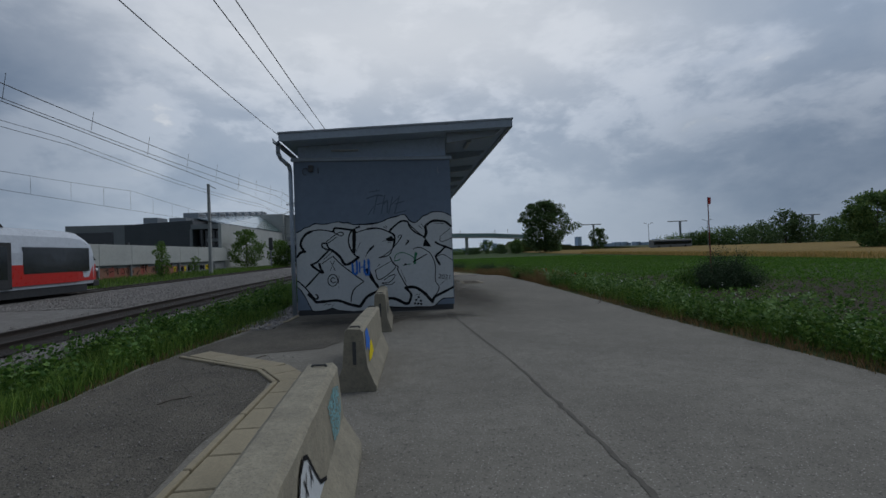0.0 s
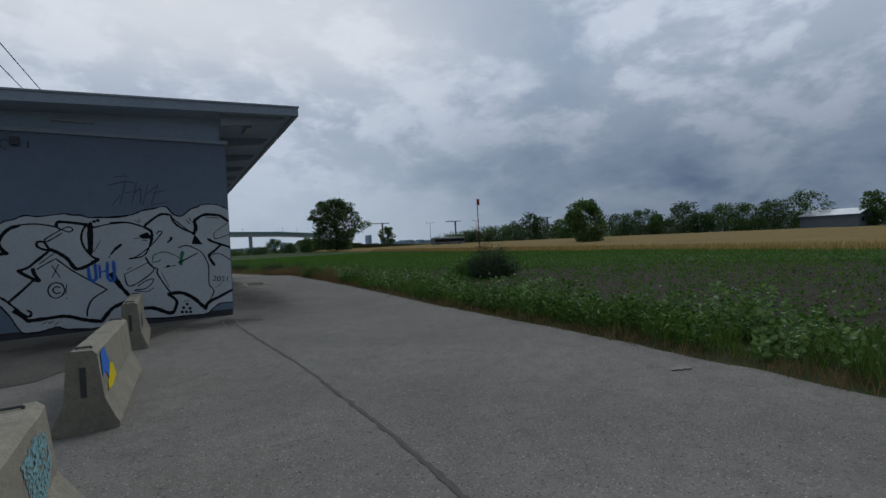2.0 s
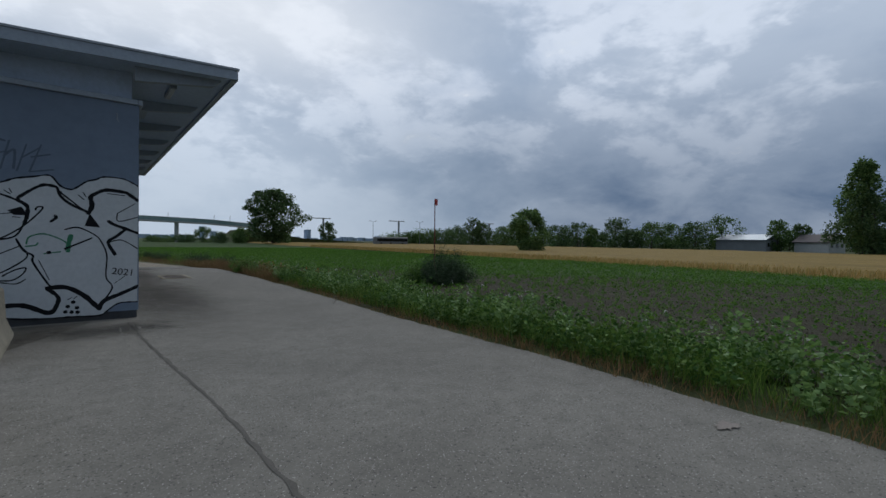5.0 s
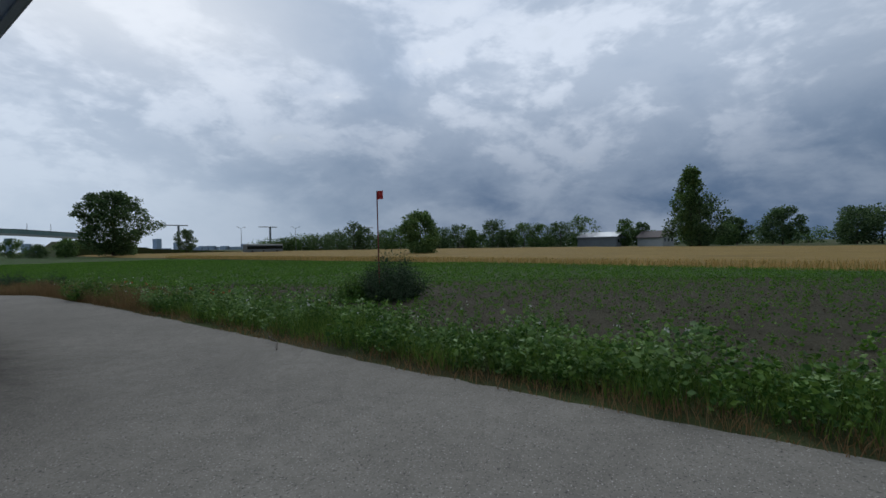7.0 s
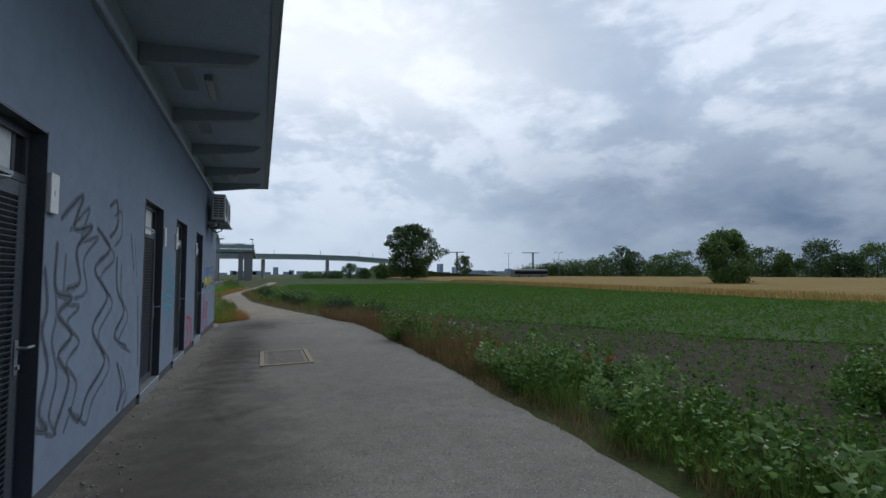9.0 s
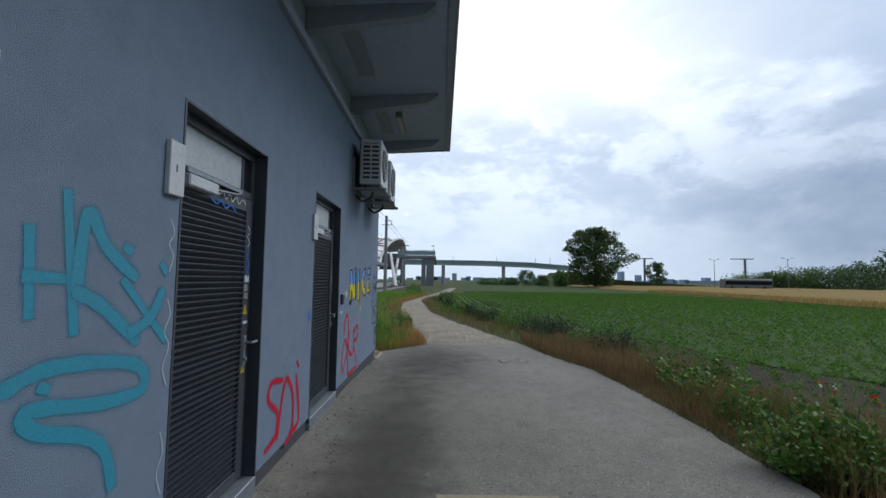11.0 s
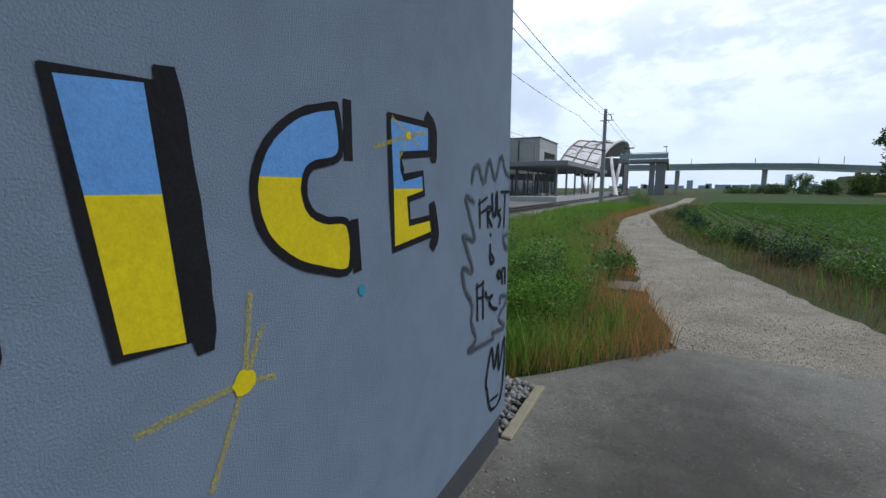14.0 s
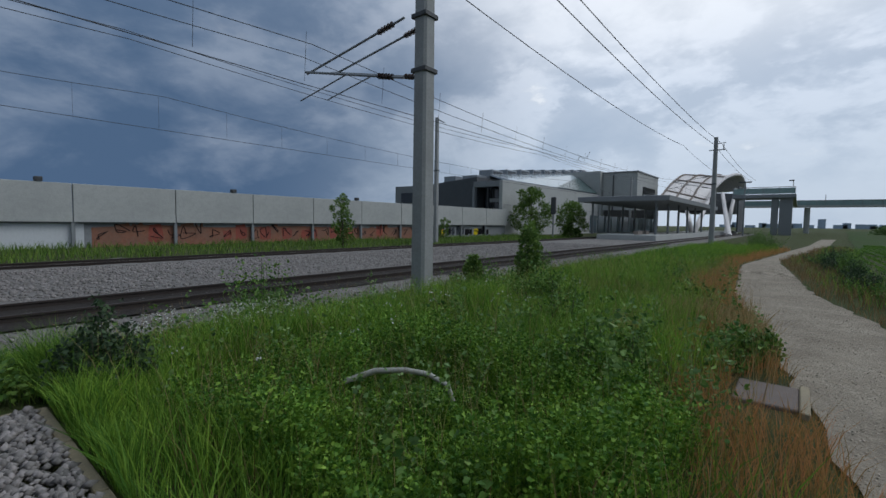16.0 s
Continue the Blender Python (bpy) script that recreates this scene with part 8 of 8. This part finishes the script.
# verge on the field side of the gravel path
P = scatter(40000, -2.5, 7.5, 17.5, 62, lambda a, b: bend(b, PATH_RIGHT) < a < bend(b, PATH_RIGHT) + 1.9 + 0.5 * noise.noise((0.0, b * 0.3, 0.0)))
V, F = blades(gr, P, uneven(P, 0.14, 0.42, 0.9), 0.011, 0.5)
stuff("path_verge_grass", V, F, GRASS_RED, "brownish dry grass along the gravel path", "grass")
P = scatter(16000, -2.5, 8.5, 17.5, 62, lambda a, b: bend(b, PATH_RIGHT) + 0.35 < a < bend(b, PATH_RIGHT) + 2.6 and clump(b, a, 7.0) > -0.1)
V, F = blades(gr, P, 0.38, 0.012, 0.5)
stuff("path_verge_green", V, F, GRASS_A, "tufts of green grass along the gravel path", "grass")
# meadow behind the building, between tracks and path


def meadow(a, b):
    right = bend(b, PATH_LEFT) if b > 18.3 else bend(b, ROAD_LEFT) + 0.02
    return -7.7 + 0.4 * noise.noise((b * 0.6, 0.0, 0.0)) < a < right - 0.02 and b > 17.3


def dryness(a, b):
    right = bend(b, PATH_LEFT) if b > 18.3 else 1.0
    return (a - right) + 1.7 + 0.9 * noise.noise((a * 0.7, b * 0.5, 3.0))


X, Y = gr.uniform(-8.6, 1.1, 190000), 17 + 40 * gr.uniform(0, 1, 190000) ** 1.9
k = np.array([meadow(a, b) for a, b in zip(X, Y)], bool)
X, Y = X[k], Y[k]
d = np.array([dryness(a, b) for a, b in zip(X, Y)]) + gr.uniform(-0.25, 0.55, len(X))
wet = on_ground(X[d < 0.8], Y[d < 0.8])
low = np.array([(a + 2.0) ** 2 / 5.5 + (b - 19.2) ** 2 / 3.6 < 1.0 for a, b in wet[:, :2]], bool)
tall = uneven(wet[~low], 0.24, 0.68, 0.8) * np.clip((wet[~low][:, 0] + 8.4) / 2.6, 0.22, 1.0)
V, F = merged(blades(gr, wet[~low], tall, 0.009, 0.6), blades(gr, wet[low][::2], uneven(wet[low][::2], 0.2, 0.5, 1.1), 0.009, 0.6))
stuff("meadow_grass", V, F, GRASS_A, "tall fresh green meadow grass behind the building", "grass")
dry = on_ground(X[d >= 0.8], Y[d >= 0.8])
dry = dry[(gr.uniform(0, 1, len(dry)) < 0.8) & ~((np.abs(dry[:, 0] - 0.28) < 0.34) & (np.abs(dry[:, 1] - 21.75) < 0.6))]
V, F = blades(gr, dry, 0.32, 0.006, 0.6)
stuff("meadow_dry_grass", V, F, GRASS_RUST, "reddish dry grass along the path edge", "grass")
P = scatter(5200, -6.4, 0.3, 17.6, 36, meadow)
V, F = blades(gr, P, 0.72, 0.0045, 0.45)
stuff("seeding_grass", V, F, GRASS_C, "thin straw-coloured seed stalks in the meadow", "grass")
P = scatter(3500, -6.6, 0.3, 17.4, 32, lambda a, b: meadow(a, b) and clump(b, a, 17.0) > 0.05)
V, F = blades(gr, P, 0.50, 0.007, 0.7)
stuff("brown_meadow_grass", V, F, GRASS_B, "brownish grass mixed into the meadow", "grass")
P = scatter(3600, -1.5, 0.2, 22.4, 25.5, lambda a, b: meadow(a, b) and clump(b, a, 9.0) > -0.2)
V, F = blades(gr, P, 0.45, 0.012, 0.45)
stuff("straw_tufts", V, F, GRASS_C, "pale straw-coloured grass tufts", "grass")
P = scatter(4400, -4.5, -0.1, 17.9, 22.5, lambda a, b: meadow(a, b) and (a + 2.0) ** 2 / 4.6 + (b - 19.4) ** 2 / 3.2 < 1.15 + 0.6 * noise.noise((a, b, 2.0)))
V, F = weeds(gr, P, uneven(P, 0.14, 0.56, 1.1), 0.034, 40, 0.6)
stuff("bramble_patch", V, F, BRAMBLE, "thick tangle of green brambles behind the building", "brambles")
P = scatter(1300, -6.9, 0.2, 18, 44, lambda a, b: meadow(a, b) and clump(b, a, 11.0) > 0.1)
V, F = weeds(gr, P, 0.62, 0.06, 18)
stuff("meadow_weeds", V, F, WEED, "scattered leafy weeds in the meadow", "weeds")
P = scatter(350, -6.6, 0.0, 17.6, 27, lambda a, b: meadow(a, b) and clump(b, a, 23.0) > -0.05)
V, F = weeds(gr, P, uneven(P, 0.4, 0.85, 0.9), 0.055, 20, 0.35)
stuff("tall_meadow_weeds", V, F, WEED_PALE, "taller weeds with pale leaves in the meadow", "weeds")
P = np.concatenate([scatter(60, -8, -3, 18, 26, meadow), on_ground(gr.normal(-5.6, 0.35, 70), gr.normal(19.6, 0.35, 70)), on_ground(gr.normal(-6.6, 0.3, 40), gr.normal(18.9, 0.3, 40))])
C = P + np.stack([np.zeros(len(P)), np.zeros(len(P)), gr.uniform(0.35, 0.6, len(P))], 1)
V, F = leaves(gr, np.repeat(C, 6, 0) + gr.normal(0, 0.025, (len(C) * 6, 3)), gr.normal(0, 1, (len(C) * 6, 3)), np.full(len(C) * 6, 0.03))
stuff("meadow_flowers", V, F, FLOWER, "small white flowers in the meadow", "flowers")
bow = thing("fallen_branch", "pale bleached bent branch arching over the brambles", "branch", at=(-2.3, 19.3, gz(-2.3, 19.3) - 0.05))
part("branch_wood", tube([(-0.56, -0.35, 0.0), (-0.46, -0.25, 0.26), (-0.25, -0.06, 0.36), (0.0, 0.08, 0.385), (0.20, 0.17, 0.37), (0.38, 0.22, 0.30), (0.48, 0.25, 0.03)], 0.032, 8), BLEACHED, bow, "", True)
# young poplar-like sapling beside the mast
tree(-5.1, 26.9, 1.7, 0.75, TREE_LIGHT, 300, "young light green sapling in the meadow", 0.09, 900, 7, 0.03, 1.3, z=-0.15)
tree(-5.7, 25.3, 0.9, 0.5, TREE_LIGHT, 301, "young light green sapling in the meadow", 0.08, 500, 6, 0.03, 1.3, z=-0.15)
# left verge before the building
P = scatter(41000, -8.4, -4.2, -12, 17.6, lambda a, b: a < bend(b, ROAD_LEFT) + 0.02 and (b < 0 or a < -4.75) and noise.noise((a * 0.7, b * 0.7, 8.0)) > -0.5)
V, F = blades(gr, P, uneven(P, 0.12, 0.40, 0.8), 0.011, 0.6)
stuff("left_verge_grass", V, F, GRASS_D, "fresh green grass between the lane and the tracks", "grass")
P = scatter(5400, -8.2, -4.9, -12, 17.5, lambda a, b: a < bend(b, ROAD_LEFT) - 0.35 and clump(b, a, 13.0) > -0.05)
V, F = weeds(gr, P, uneven(P, 0.2, 0.6, 0.9), 0.075, 20)
stuff("left_verge_weeds", V, F, WEED, "leafy weeds between the lane and the tracks", "weeds")
P = scatter(4000, -5.6, -4.3, -12, 0, lambda a, b: bend(b, ROAD_LEFT) - 0.25 < a < bend(b, ROAD_LEFT) + 0.06)
V, F = blades(gr, P, 0.12, 0.008, 0.6)
stuff("left_edge_dry_grass", V, F, GRASS_B, "dry brown litter grass along the asphalt edge", "grass")
# grass strip in front of the long wall
P = scatter(16000, -36, -24.6, 5, 80, lambda a, b: True, -0.02)
V, F = blades(gr, P, uneven(P, 0.15, 0.6, 0.35), 0.04, 0.5)
stuff("wall_foot_grass", V, F, GRASS_D, "unmown grass strip at the foot of the long wall", "grass")
# crop plants, denser away from the lane


def crop_here(a, b):
    bare = bend(b, [(-60, 25), (-12, 19), (0, 14.5), (8, 9.0), (16, 6.2), (30, 4.6), (70, 5.5)])
    f = (a - bare) / 7 + 0.62 + 0.35 * noise.noise((a * 0.25, b * 0.25, 0.0))
    return gr.uniform() < max(0.5, min(1.0, f)) and a > (verge_x(b) + 1.9 if b < 18 else bend(b, PATH_RIGHT) + 2.3) and a < bend(b, WNEAR)


rowx = 0.5
n = 85000
X = np.round(gr.uniform(2.0, 34, n) / rowx) * rowx + gr.normal(0, 0.05, n)
Y = gr.uniform(-20, 75, n)
k = np.array([crop_here(a, b) for a, b in zip(X, Y)], bool)
P = on_ground(X[k], Y[k], 0.03)
V, F = weeds(gr, P, 0.12, 0.05, 7, 0.9)
stuff("crop_plants", V, F, CROP_LEAF, "rows of low green crop plants on dark soil", "crop")
n = 5000
P = scatter(n, 5.6, 16, -16, 16, None, 0.03)
clod = P[:, None] + oct_v[None] * gr.uniform(0.008, 0.026, (n, 1, 1)) * gr.uniform(0.5, 1.4, (n, 6, 1))
stuff("soil_clods", clod.reshape(-1, 3), ((np.arange(n) * 6)[:, None, None] + oct_f).reshape(-1, 3), SOIL, "crumbly clods on the bare soil", "soil")
# stalks along the near edge of the wheat
Y = gr.uniform(-60, 90, 20000)
X = np.array([bend(b, WNEAR) for b in Y]) + gr.uniform(-0.4, 4.0, len(Y))
V, F = blades(gr, np.stack([X, Y, np.full(len(X), -0.1)], 1), 0.5, 0.05, 0.3)
stuff("wheat_stalks", V, F, WHEAT_STALK, "golden wheat stalks along the field edge", "wheat")
tw = thing("twig", "dry twig lying at the lane edge", "twig", at=(4.0, 0.0, 0.02))
part("twig_wood", pipe([(-0.25, -0.3, 0.0), (0.0, 0.05, 0.03), (0.05, 0.35, 0.06), (0.2, 0.5, 0.03)], 0.008, 6), BARK, tw)
for x, y, rz, k in ((-3.75, -6.5, 40, 1.0), (-3.9, -5.0, -20, 0.8), (-3.45, -4.6, 65, 0.9)):
    tw = thing("twig", "dry twig lying on the old apron", "twig", "twigs on the apron", at=(x, y, 0.024), rz=rz)
    part("twig_wood", pipe([(-0.16 * k, 0.0, 0.0), (-0.03 * k, 0.015, 0.012), (0.09 * k, -0.01, 0.008), (0.17 * k, 0.02, 0.004)], 0.006, 6), BARK, tw)
